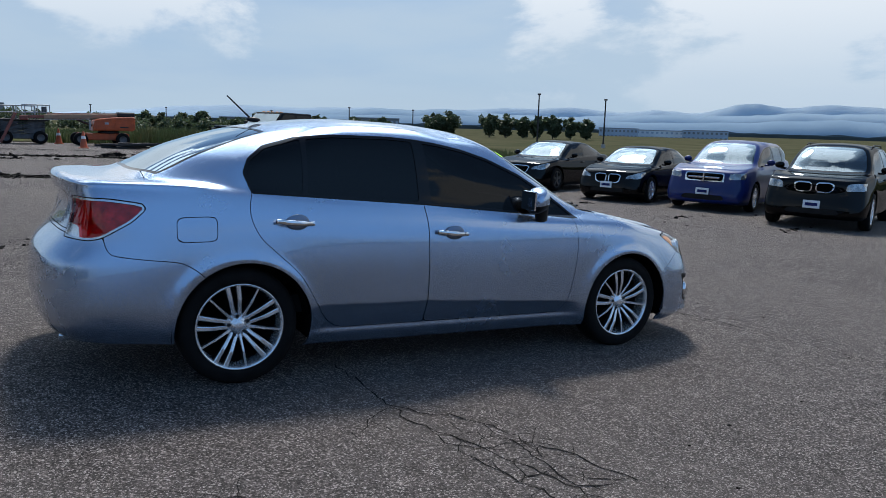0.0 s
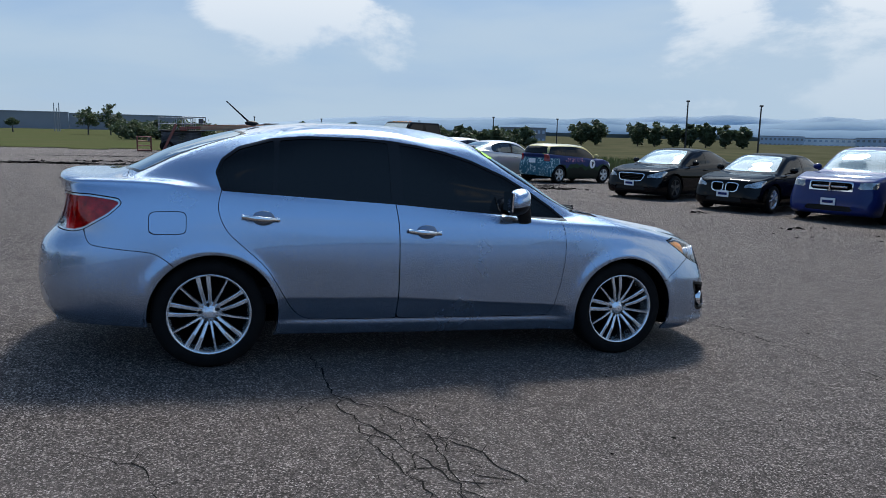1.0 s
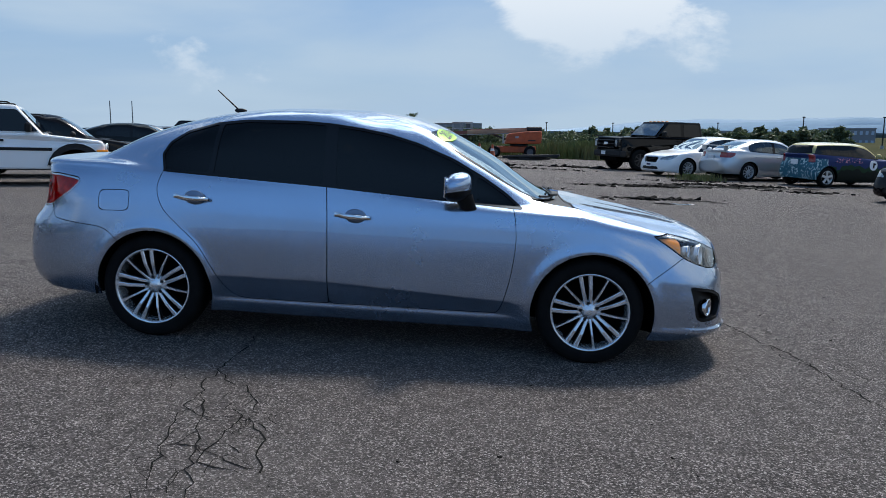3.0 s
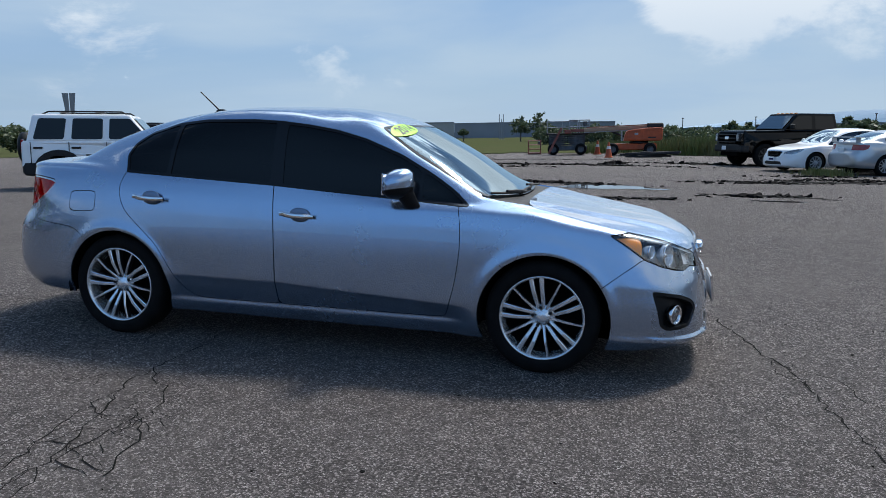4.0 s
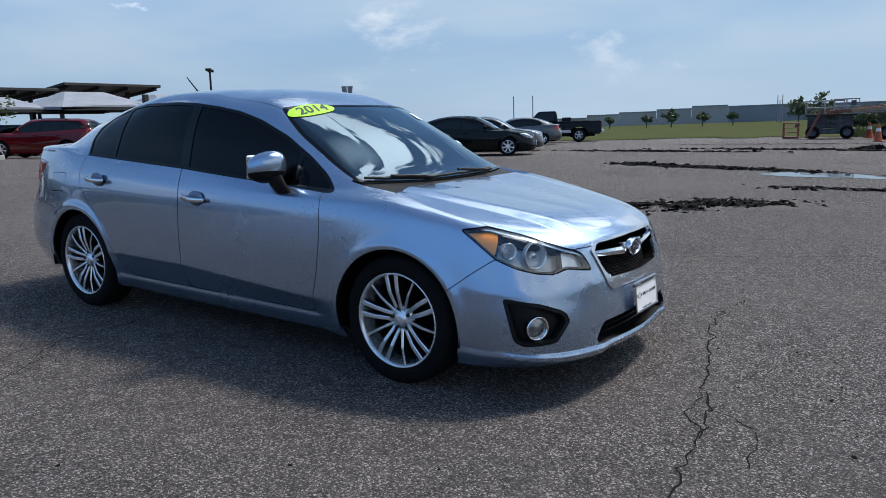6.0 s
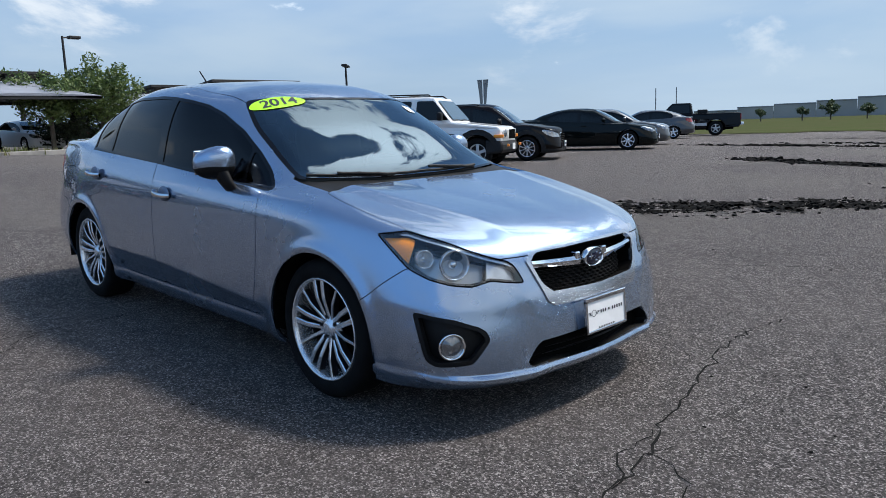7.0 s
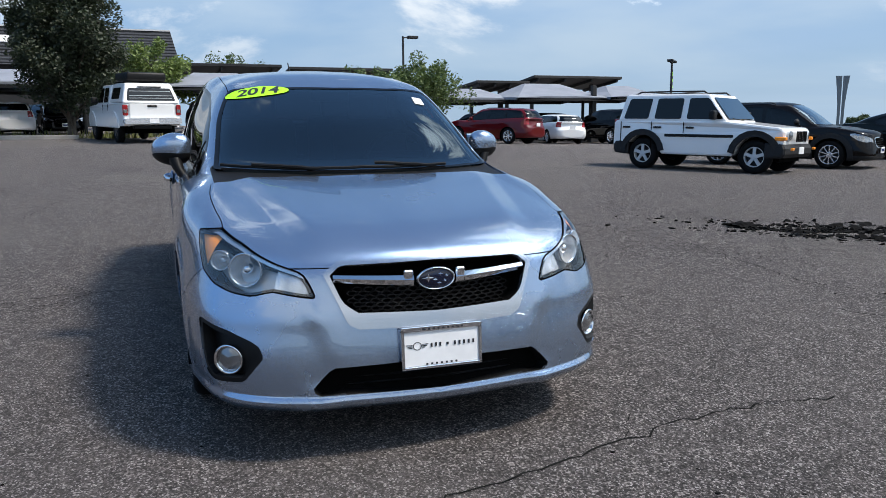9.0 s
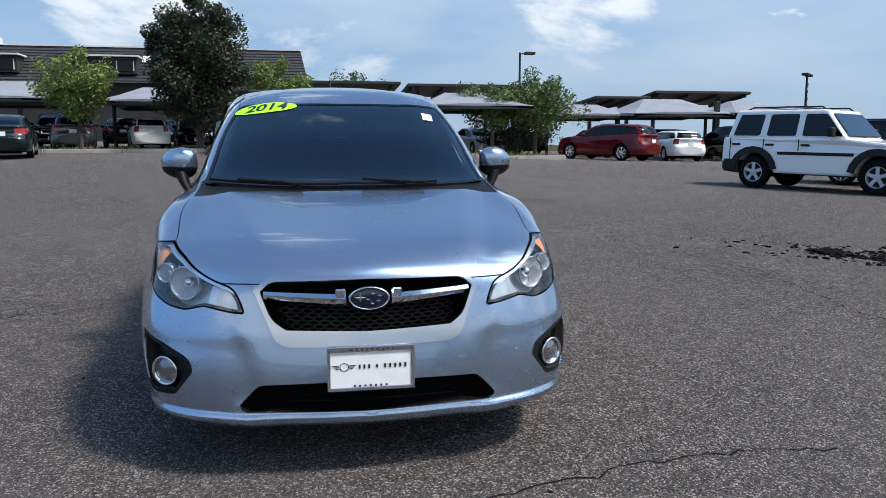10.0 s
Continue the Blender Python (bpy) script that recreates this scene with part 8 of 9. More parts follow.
def tree(name, x, y, height, spread, trunk_h, leaf, leaves, mat, label, shape="round", seed=0, trunk_r=.12, group=""):
    """Tapered trunk, limbs, and a crown of many small leaves hung in clumps round the limb ends."""
    rnd = random.Random(seed)
    root = empty(name, Matrix.Translation((x, y, ground_z(x, y))), label, "tree", group)
    bm = bmesh.new()
    lean = (rnd.uniform(-.15, .15), rnd.uniform(-.15, .15))
    tops = []
    pts = [(0, 0, -.1), (lean[0] * .3, lean[1] * .3, trunk_h), (lean[0], lean[1], height * .8)]
    tube(bm, pts[0], pts[1], trunk_r, trunk_r * .8, 8)
    tube(bm, pts[1], pts[2], trunk_r * .8, trunk_r * .15, 7)
    clumps = []
    nl = 34 if leaves > 40000 else 16 if leaves > 1500 else 8
    for k in range(nl):
        z0 = trunk_h + (height * .72 - trunk_h) * (k / nl)
        a = k * 2.4 + rnd.uniform(-.4, .4)
        u = (z0 - trunk_h) / (height - trunk_h)
        if shape == "oval":
            reach = spread * (.45 + 1.3 * u * (1 - u) * 1.6) * rnd.uniform(.7, 1.0)
        elif shape == "pyramid":
            reach = spread * (1.12 - .62 * u) * (.72 + .28 * min(1, u * 8)) * rnd.uniform(.8, 1.08)
        elif shape == "cone":
            reach = spread * (1.05 - u) * rnd.uniform(.75, 1.0)
        else:
            reach = spread * (1 - .6 * abs(u - .35)) * rnd.uniform(.65, 1.05)
        rise = (height - z0) * rnd.uniform(.15, .45)
        e = (reach * math.cos(a), reach * math.sin(a), z0 + rise)
        s0 = (lean[0] * u, lean[1] * u, z0)
        tube(bm, s0, e, trunk_r * .35, trunk_r * .08, 5)
        for w in (.45, .7, .9, 1.05):
            clumps.append((s0[0] + (e[0] - s0[0]) * w + rnd.gauss(0, spread * .09), s0[1] + (e[1] - s0[1]) * w + rnd.gauss(0, spread * .09), s0[2] + (e[2] - s0[2]) * w + rnd.gauss(0, spread * .08), spread * rnd.uniform(.20, .36)))
    for k in range(5):
        clumps.append((lean[0] + rnd.gauss(0, spread * .15), lean[1] + rnd.gauss(0, spread * .15), height * rnd.uniform(.8, .96), spread * rnd.uniform(.14, .24)))
    part("trunk", bm, BARK, root)
    V, F = [], []
    for _ in range(leaves):
        cx, cy, cz, cr = rnd.choice(clumps)
        d = Vector((rnd.gauss(0, 1), rnd.gauss(0, 1), rnd.gauss(0, .8))).normalized() * cr * rnd.uniform(.3, 1.15) ** .6
        c = Vector((cx, cy, cz)) + d
        s = leaf * rnd.uniform(.6, 1.3)
        t = Vector((rnd.uniform(-1, 1), rnd.uniform(-1, 1), rnd.uniform(-.9, .3))).normalized()
        w = t.cross(Vector((rnd.uniform(-1, 1), rnd.uniform(-1, 1), rnd.uniform(-1, 1)))).normalized() * s * .45
        i = len(V)
        V += [c - t * s, c + w, c + t * s, c - w]
        F.append((i, i + 1, i + 2, i + 3))
    me = bpy.data.meshes.new("crown")
    me.from_pydata([tuple(v) for v in V], [], F)
    link("crown", me, mat, root)
    return root


def canopy(x, y, sx, sy, eave, peak, turn=0):
    """Shade sail with a hipped fabric roof on four posts."""
    z = ground_z(x, y)
    root = empty("shade_canopy", pose(x, y, z, 0, 0, turn), "grey fabric shade canopy on dark steel posts", "canopy", "shade canopies over parked cars")
    bm = bmesh.new()
    eave, peak = eave - z, peak - z
    c = [(-sx, -sy), (sx, -sy), (sx, sy), (-sx, sy)]
    n = 8
    rim = []
    for k in range(4):
        a, b = c[k], c[(k + 1) % 4]
        for i in range(n):
            w = i / n
            sag = .10 * math.sin(math.pi * w)
            rim.append((a[0] + (b[0] - a[0]) * w, a[1] + (b[1] - a[1]) * w, eave + sag))
    ridge = lambda p: (p[0] * .06, p[1] * .38 if abs(p[1]) < sy else math.copysign(sy * .38, p[1]), peak)
    low = [bm.verts.new((p[0], p[1], p[2] - .14)) for p in rim]
    r0 = [bm.verts.new(p) for p in rim]
    r1 = [bm.verts.new([p[i] * .5 + ridge(p)[i] * .5 - (.06 if i == 2 else 0) for i in range(3)]) for p in rim]
    r2 = [bm.verts.new(ridge(p)) for p in rim]
    m = len(rim)
    for i in range(m):
        j = (i + 1) % m
        for p, q in ((low, r0), (r0, r1), (r1, r2)):
            bm.faces.new((p[i], p[j], q[j], q[i]))
    bmesh.ops.remove_doubles(bm, verts=bm.verts, dist=.001)
    part("fabric_roof", bm, FABRIC, root, "", False)
    for px, py in ((sx * .1, -sy * .9), (sx * .1, sy * .9)):
        bm = bmesh.new()
        tube(bm, (px, py, 0), (px, py, eave + .05), .09, .09, 10)
        part("post", bm, STEEL, root)
    for sg in (-1, 1):
        bm = bmesh.new()
        box(bm, sg * (sx - .05), 0, eave - .08, .1, sy * 2, .14)
        part("beam", bm, STEEL, root)
    return root


for cx, cy, sx, sy, ev, pk in ((-33.0, -19.0, 3.2, 2.8, 3.05, 3.95), (-33.0, -12.9, 3.2, 2.6, 3.05, 3.95), (-33.8, -6.6, 3.2, 2.5, 3.0, 3.8), (-33.4, 1.4, 3.2, 2.6, 2.95, 3.75), (-33.0, 7.8, 3.0, 2.7, 2.9, 3.65), (-37.0, 15.4, 2.8, 2.3, 2.65, 3.35), (-35.6, 19.6, 3.0, 2.9, 2.7, 3.6), (-35.0, 24.2, 2.8, 2.0, 2.75, 3.5)):
    canopy(cx, cy, sx, sy, ev, pk)


def carport(x, y, ly, lx, z0, z1, turn=0):
    """Dark tilted roof slab on two posts."""
    g = ground_z(x, y)
    root = empty("dark_carport", pose(x, y, g, 0, 0, turn), "dark steel carport with a flat tilted roof", "carport", "dark carports behind the canopies")
    t = math.degrees(math.atan2(z1 - z0, lx))
    bm = bmesh.new()
    box(bm, 0, 0, 0, lx, ly, .18, pose(0, 0, (z0 + z1) / 2 - g, 0, -t, 0), bevel=.02)
    part("roof_slab", bm, STEEL, root)
    for py in (-ly * .35, ly * .35):
        bm = bmesh.new()
        box(bm, 0, py, ((z0 + z1) / 2 - g) / 2, .22, .22, (z0 + z1) / 2 - g, bevel=.01)
        part("post", bm, STEEL, root)
    for k in range(4):
        bm = bmesh.new()
        box(bm, 0, -ly * .45 + ly * .3 * k, 0, lx * .96, .12, .22, pose(0, 0, (z0 + z1) / 2 - g - .18, 0, -t, 0))
        part("rafter", bm, STEEL, root)
    return root


for cx, cy, ly, z0, z1 in ((-46, .9, 10.1, 4.65, 4.95), (-46, 9.7, 6.6, 4.5, 4.85), (-46, 20.8, 3.9, 3.9, 4.2), (-46, 26.6, 7.0, 4.1, 4.6), (-44, -22, 16, 4.0, 4.4)):
    carport(cx, cy, ly, 5.0, z0, z1)
bm = bmesh.new()
gz = ground_z(-33.0, 21.55)
box(bm, 0, 0, 1.55, .26, .26, 3.1, bevel=.02)
box(bm, 0, 0, .1, .5, .5, .2, bevel=.02)
pst = empty("steel_column", Matrix.Translation((-33.0, 21.55, gz)), "dark square steel column beside the canopies", "column")
part("shaft", bm, STEEL, pst)


def building():
    x0, x1, y0, y1 = -82, -60, -62, 0.4
    g = ground_z(-60, -20)
    root = empty("dark_roofed_building", Matrix.Translation((0, 0, g)), "low dark building with a steep dark shingle roof", "building")
    bm = bmesh.new()
    box(bm, (x0 + x1) / 2, (y0 + y1) / 2, 2.35, x1 - x0 - 1.2, y1 - y0 - 1.0, 4.7)
    part("wall", bm, WALLDARK, root)
    bm = bmesh.new()
    e, t = 4.6, 9.3 - g
    v = [bm.verts.new(p) for p in ((x1, y0, e), (x1, y1, e), (x1 - 5, y1 - .6, t), (x1 - 5, y0 + .6, t), (x0, y0, e), (x0, y1, e), (x0 + 5, y1 - .6, t), (x0 + 5, y0 + .6, t))]
    for f in ((0, 1, 2, 3), (1, 5, 6, 2), (5, 4, 7, 6), (4, 0, 3, 7), (3, 2, 6, 7), (0, 4, 5, 1)):
        bm.faces.new([v[i] for i in f])
    bmesh.ops.recalc_face_normals(bm, faces=bm.faces)
    rf = part("roof", bm, ROOFDARK, root)
    # shingle courses as real steps
    for k in range(12):
        w = (k + .5) / 12
        bm = bmesh.new()
        box(bm, x1 - 5 * w, (y0 + y1) / 2, e + (t - e) * w + .02, .14, y1 - y0 - 1.2 * w, .05)
        part("shingle_course", bm, ROOFDARK, rf)
    bm = bmesh.new()
    box(bm, x1 - 5, (y0 + y1) / 2, t + .06, .35, y1 - y0 - 1.2, .12)
    part("ridge_cap", bm, TRIM, rf)
    bm = bmesh.new(); tube(bm, (x1 - 5, -24.5, t), (x1 - 5, -24.5, t + .6), .18, .18, 10); part("vent_pipe", bm, TRIM, rf)
    for yy in (-24.0, -15.2, -33):
        w = .38
        zc, xc = e + (t - e) * w, x1 - 5 * w
        wd = new("window"); wd.parent = root
        bm = bmesh.new(); box(bm, xc + .5, yy, zc + .15, 1.6, 4.2, 1.3); part("dormer", bm, WALLDARK, wd)
        bm = bmesh.new(); box(bm, xc + 1.33, yy, zc + .1, .05, 3.8, .8); part("pane", bm, GLOSSBLACK, wd)
        bm = bmesh.new(); box(bm, xc + .6, yy, zc + .87, 2.0, 4.6, .12); part("dormer_roof", bm, TRIM, wd)
        for k in range(4):
            bm = bmesh.new(); box(bm, xc + 1.37, yy - 1.9 + 1.266 * k, zc + .1, .05, .07, .8); part("frame_bar", bm, TRIM, wd)
    for yy in (-25.0, -12.5):
        w = .62
        zc, xc = e + (t - e) * w, x1 - 5 * w
        bm = bmesh.new(); box(bm, 0, 0, 0, .9, 1.1, .1, pose(xc + .05, yy, zc + .1, 0, 40, 0)); part("skylight", bm, TRIM, root)
    return root


building()


def kerb_strip():
    """Planting strip with a concrete kerb between the lots."""
    root = tagged(new("planting_strip"), "planting strip with a pale concrete kerb", "kerb", kind="structure")
    rnd = random.Random(31)
    for yy in range(-34, 11, 3):
        if -1 > yy > -6:
            continue
        for xx in (-26.9,):
            bm = bmesh.new()
            box(bm, xx, yy + 1.5, ground_z(xx, yy + 1.5) + .05, .16, 2.98, .2, bevel=.02)
            part("kerb", bm, CONCRETE, root)
    spots = [(-27.6 + rnd.gauss(0, .4), rnd.uniform(-34, 11)) for _ in range(420)]
    tufts("strip_grass", spots, .35, BLADE, "low weeds and grass on the planting strip", 33, 7)
    return root


kerb_strip()
sheet("pale_drive", lambda x, y: True, CONCRETE, -33, -27.4, 1, 11, 1.0, .02, "pale concrete drive beyond the kerb", "pavement")

tree("broadleaf_tree", -27.6, -4.3, 6.9, 1.75, .35, .075, 46000, LEAF_DARK, "tall dense dark-leaved tree on the planting strip", "pyramid", 3, .2)
tree("locust_tree", -28.0, -8.9, 4.15, 1.45, 1.1, .085, 7500, LEAF_LIGHT, "small light green locust tree on the strip", "round", 4, .09)
tree("locust_tree", -32.0, -1.2, 4.3, 1.45, 1.2, .09, 6000, LEAF_LIGHT, "light green locust tree behind the parked pickup", "round", 5, .09)
tree("locust_tree", -32.4, 11.3, 4.2, 2.0, 1.2, .09, 9000, LEAF_GREEN, "green locust tree behind the canopies", "round", 6, .12)
tree("locust_tree", -32.0, 9.0, 3.7, 1.5, 1.2, .09, 5000, LEAF_GREEN, "green locust tree behind the canopies", "round", 16, .12)
tree("broadleaf_tree", -52, 3.7, 5.7, 1.7, 2, .10, 4000, LEAF_GREEN, "small green tree behind the carports", "round", 7, .1)
tree("shrub", -33.5, 10.6, 1.9, 1.7, .2, .08, 5000, LEAF_DARK, "dark green shrub below the canopies", "round", 8, .08)
tree("broadleaf_tree", -60, 48, 3.6, 2.2, .8, .14, 1400, LEAF_GREEN, "small green tree beyond the lot", "round", 9, .1)
for k, (az, dist, hgt, sp) in enumerate(((128.5, 75, 1.9, 1.3), (134, 95, 2.9, 2.4), (136, 85, 2.7, 2.2), (138, 88, 3.0, 2.4), (139.6, 80, 2.8, 2.2), (141.5, 90, 3.0, 2.6))):
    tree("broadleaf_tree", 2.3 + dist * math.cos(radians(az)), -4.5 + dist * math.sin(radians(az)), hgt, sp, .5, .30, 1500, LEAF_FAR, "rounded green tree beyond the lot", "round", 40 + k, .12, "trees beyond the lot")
# row of trees beyond the dry field
for k, (az, w, hgt) in enumerate(((61.6, 1.9, 4.7), (60.6, 1.6, 5.0), (57.6, 1.5, 5.0), (56.4, 1.5, 4.9), (55.1, 1.2, 4.5), (54.0, 1.4, 4.9), (52.9, 1.4, 5.2), (51.6, 1.2, 4.6), (50.5, 1.3, 4.5))):
    d = 165
    x, y = -2.3 + d * math.cos(radians(az)), -4.7 + d * math.sin(radians(az))
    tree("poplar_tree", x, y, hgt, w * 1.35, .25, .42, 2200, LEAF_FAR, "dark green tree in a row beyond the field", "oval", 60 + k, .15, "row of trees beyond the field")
# dark trees in the middle distance
rnd = random.Random(77)
for k in range(34):
    az = rnd.uniform(66, 83)
    d = rnd.uniform(105, 150)
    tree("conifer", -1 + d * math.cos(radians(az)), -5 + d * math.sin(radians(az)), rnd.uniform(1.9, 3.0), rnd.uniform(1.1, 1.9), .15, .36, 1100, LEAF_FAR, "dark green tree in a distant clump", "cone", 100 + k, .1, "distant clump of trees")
for k in range(26):
    az = rnd.uniform(80, 97)
    d = rnd.uniform(75, 110)
    tree("shrub", 1.8 + d * math.cos(radians(az)), -4.8 + d * math.sin(radians(az)), rnd.uniform(1.1, 2.0), rnd.uniform(1.0, 2.0), .1, .20, 900, LEAF_FAR, "green shrub beyond the lot", "round", 150 + k, .1, "shrubs beyond the lot")
for k, (az, d, hgt) in enumerate(((97.6, 105, 3.9), (99, 105, 3.4), (103.2, 120, 2.0), (105.2, 120, 2.2), (107.3, 118, 2.7), (109.0, 120, 1.9), (111.6, 125, 1.9))):
    tree("broadleaf_tree", 2.3 + d * math.cos(radians(az)), -4.5 + d * math.sin(radians(az)), hgt, hgt * .42, .9, .22, 700, LEAF_FAR, "small green tree on the mown grass", "round", 170 + k, .1, "trees on the mown grass")


def lamp_post(x, y, top, label, arms=1, turn=0, r=.09, banner=False, head=.62):
    """Steel post with flat lamp heads."""
    g = ground_z(x, y)
    root = empty("street_lamp", pose(x, y, g, 0, 0, turn), label, "street lamp", "lamp posts round the lot")
    h = top - g
    bm = bmesh.new(); tube(bm, (0, 0, 0), (0, 0, h), r, r * .7, 10); part("post", bm, STEEL, root)
    bm = bmesh.new(); tube(bm, (0, 0, 0), (0, 0, .5), r * 2.4, r * 2.2, 12); part("base", bm, CONCRETE, root)
    for sg in ((1,) if arms == 1 else (1, -1)):
        bm = bmesh.new(); tube(bm, (0, 0, h - .08), (0, sg * .3, h - .05), .04, .04, 8); part("arm", bm, STEEL, root)
        bm = bmesh.new(); box(bm, 0, sg * (.3 + head * .5), h - .04, .42, head, .16, bevel=.03); part("lamp_head", bm, STEEL, root)
    if banner:
        bm = bmesh.new(); box(bm, 0, .36, h - 1.6, .02, .5, 2.1, bevel=.004); ban = part("banner", bm, STEEL, root, "black banner with green marks")
        for k in range(4):
            bm = bmesh.new(); box(bm, .014, .36, h - .9 - .45 * k, .006, .3, .22); part("banner_bar", bm, STICKER, ban)
    return root


lamp_post(-40.5, 12.8, 6.6, "dark steel lamp post with one head", 1, 0, .09)
lamp_post(-42.0, 33.2, 5.75, "dark lamp post with a black banner", 2, 45, .10, True)
for az, d, el in ((54.02, 95, 2.56), (49.21, 95, 2.27), (68.0, 130, 1.15), (63.3, 130, 1.12), (85.6, 150, .75), (80.8, 150, .72), (73.6, 150, .75)):
    lamp_post(-2.3 + d * math.cos(radians(az)), -4.7 + d * math.sin(radians(az)), 1.38 + d * math.tan(radians(el)), "tall thin lamp post beyond the field", 1, az - 90, .11, False, .8)
for az, d, el in ((100.2, 140, 1.35), (100.5, 140, 1.35), (100.35, 138, 1.0)):
    x, y = 2.3 + d * math.cos(radians(az)), -4.5 + d * math.sin(radians(az))
    mast = empty("mast", Matrix.Translation((x, y, ground_z(x, y))), "thin pale steel mast beyond the grass", "mast", "thin masts beyond the grass")
    bm = bmesh.new(); tube(bm, (0, 0, 0), (0, 0, 1.3 + d * math.tan(radians(el))), .09, .06, 8); part("pole", bm, WAREGREY, mast)
for az, d, el in ((119.1, 125, 2.0), (117.7, 125, 2.0)):
    x, y = 3.3 + d * math.cos(radians(az)), -3.8 + d * math.sin(radians(az))
    mast = empty("mast", Matrix.Translation((x, y, ground_z(x, y))), "thin pale steel mast beyond the grass", "mast", "thin masts beyond the grass")
    bm = bmesh.new(); tube(bm, (0, 0, 0), (0, 0, 1.3 + d * math.tan(radians(el))), .10, .07, 8); part("pole", bm, WAREGREY, mast)


def pylon(az, d):
    """Tapered grey pylon that widens at the top."""
    x, y = 4.2 + d * math.cos(radians(az)), -2.2 + d * math.sin(radians(az))
    g = ground_z(x, y)
    root = empty("sign_pylon", pose(x, y, g, 0, 0, az), "tall grey pylon flaring out at its top", "pylon")
    top = 1.1 + d * math.tan(radians(3.2)) - g
    for sg in (-1, 1):
        bm = bmesh.new()
        rows = []
        for w in (0, .3, .55, .8, 1.0):
            ww = .30 + .36 * max(0, (w - .45) / .55) ** 1.4
            rows.append([bm.verts.new((dx, sg * (.05 + ww * k), top * w)) for dx, k in ((-.2, 0), (-.2, 1), (.2, 1), (.2, 0))])
        for p, q in zip(rows, rows[1:]):
            for i in range(4):
                bm.faces.new((p[i], p[(i + 1) % 4], q[(i + 1) % 4], q[i]))
        bm.faces.new(rows[-1])
        bmesh.ops.recalc_face_normals(bm, faces=bm.faces)
        part("blade", bm, WAREGREY, root)
    return root


pylon(132.3, 98)


def warehouse():
    root = empty("warehouse", Matrix.Identity(4), "long pale concrete warehouse beyond the grass", "building")
    segs = ((117.5, 113.5, 1.9, WAREHOUSE), (113.5, 111.2, 2.5, WAREHOUSE), (111.2, 108.6, 2.9, WAREHOUSE), (108.6, 106.2, 3.3, WAREHOUSE), (106.2, 103.8, 3.8, WAREHOUSE), (103.8, 99.2, 3.5, WAREGREY), (99.2, 92.0, 3.3, WAREGREY))
    for a0, a1, h, mat in segs:
        d = 195
        p = [Vector((2.3 + d * math.cos(radians(a)), -4.5 + d * math.sin(radians(a)), 0)) for a in (a0, a1)]
        c, e = (p[0] + p[1]) / 2, p[1] - p[0]
        m = Matrix.Translation((c.x, c.y, -.3)) @ Matrix.Rotation(math.atan2(e.y, e.x), 4, "Z")
        bm = bmesh.new(); box(bm, 0, 6, h / 2 + .2, e.length - .05, 12, h + .4, m); w = part("wall", bm, mat, root)
        bm = bmesh.new(); box(bm, 0, 6, h + .5, e.length - .02, 12.2, .25, m); part("parapet", bm, WAREGREY, root)
        for k in range(int(e.length // 9)):
            bm = bmesh.new(); box(bm, -e.length / 2 + 5 + 9 * k, -.06, 1.1, 4.5, .08, 1.6, m); part("loading_door", bm, WAREGREY, w)
    return root


warehouse()


def far_block(az, d, w, h, mat, label, rows=2, cols=10):
    x, y = -2.3 + d * math.cos(radians(az)), -4.7 + d * math.sin(radians(az))
    root = empty("office_block", pose(x, y, -2.0, 0, 0, az - 90), label, "building", "low pale buildings far beyond the field")
    bm = bmesh.new(); box(bm, 0, 5, h / 2, w, 10, h); part("wall", bm, mat, root)
    bm = bmesh.new(); box(bm, 0, 5, h + .1, w + .3, 10.3, .3); part("roof", bm, WAREGREY, root)
    for r in range(rows):
        for c in range(cols):
            bm = bmesh.new(); box(bm, -w / 2 + w * (c + .5) / cols, -.08, h * (r + .55) / rows, w / cols * .5, .1, h / rows * .4); part("window", bm, BLUEGREY if mat is not BLUEGREY else WAREGREY, root)
    return root


# white and blue-grey walls, with far haze put in as paler, bluer colour
WHITEWALL = material("white_wall", (0.78, 0.80, 0.82), 0.8, var=.1, vscale=.1)
BLUEGREY = material("blue_grey_wall", (0.42, 0.50, 0.60), 0.8, var=.15, vscale=.1)
for az, d, w, h, mat in ((48.2, 330, 16, 4.4, BLUEGREY), (45.3, 340, 20, 4.0, WHITEWALL), (42.2, 335, 18, 4.4, BLUEGREY), (66.0, 240, 14, 5.0, WAREGREY), (75.0, 230, 18, 4.0, WAREGREY)):
    far_block(az, d, w, h, mat, "long low office block far beyond the field")


def distance_line():
    """Dark and pale strips of the far plain: woods and roofs as low uneven ridges."""
    rnd = random.Random(9)
    # haze is put into the colours: the farther strip is lighter and bluer
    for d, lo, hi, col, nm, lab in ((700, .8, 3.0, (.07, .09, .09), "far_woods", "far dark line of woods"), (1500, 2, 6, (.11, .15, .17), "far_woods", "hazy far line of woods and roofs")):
        bm = bmesh.new()
        prev = None
        for i in range(241):
            az = radians(20 + 120 * i / 240)
            x, y = d * math.cos(az), d * math.sin(az)
            h = lo + (hi - lo) * max(0, .5 + .9 * noise.noise((i * .35, d, 0)) + .3 * noise.noise((i * 1.3, d, 2)))
            cur = [bm.verts.new((x, y, -3)), bm.verts.new((x, y, h)), bm.verts.new((x * 1.03, y * 1.03, h * .9))]
            if prev:
                bm.faces.new((prev[0], cur[0], cur[1], prev[1])); bm.faces.new((prev[1], cur[1], cur[2], prev[2]))
            prev = cur
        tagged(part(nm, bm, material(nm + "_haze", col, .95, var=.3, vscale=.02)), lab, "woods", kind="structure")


distance_line()


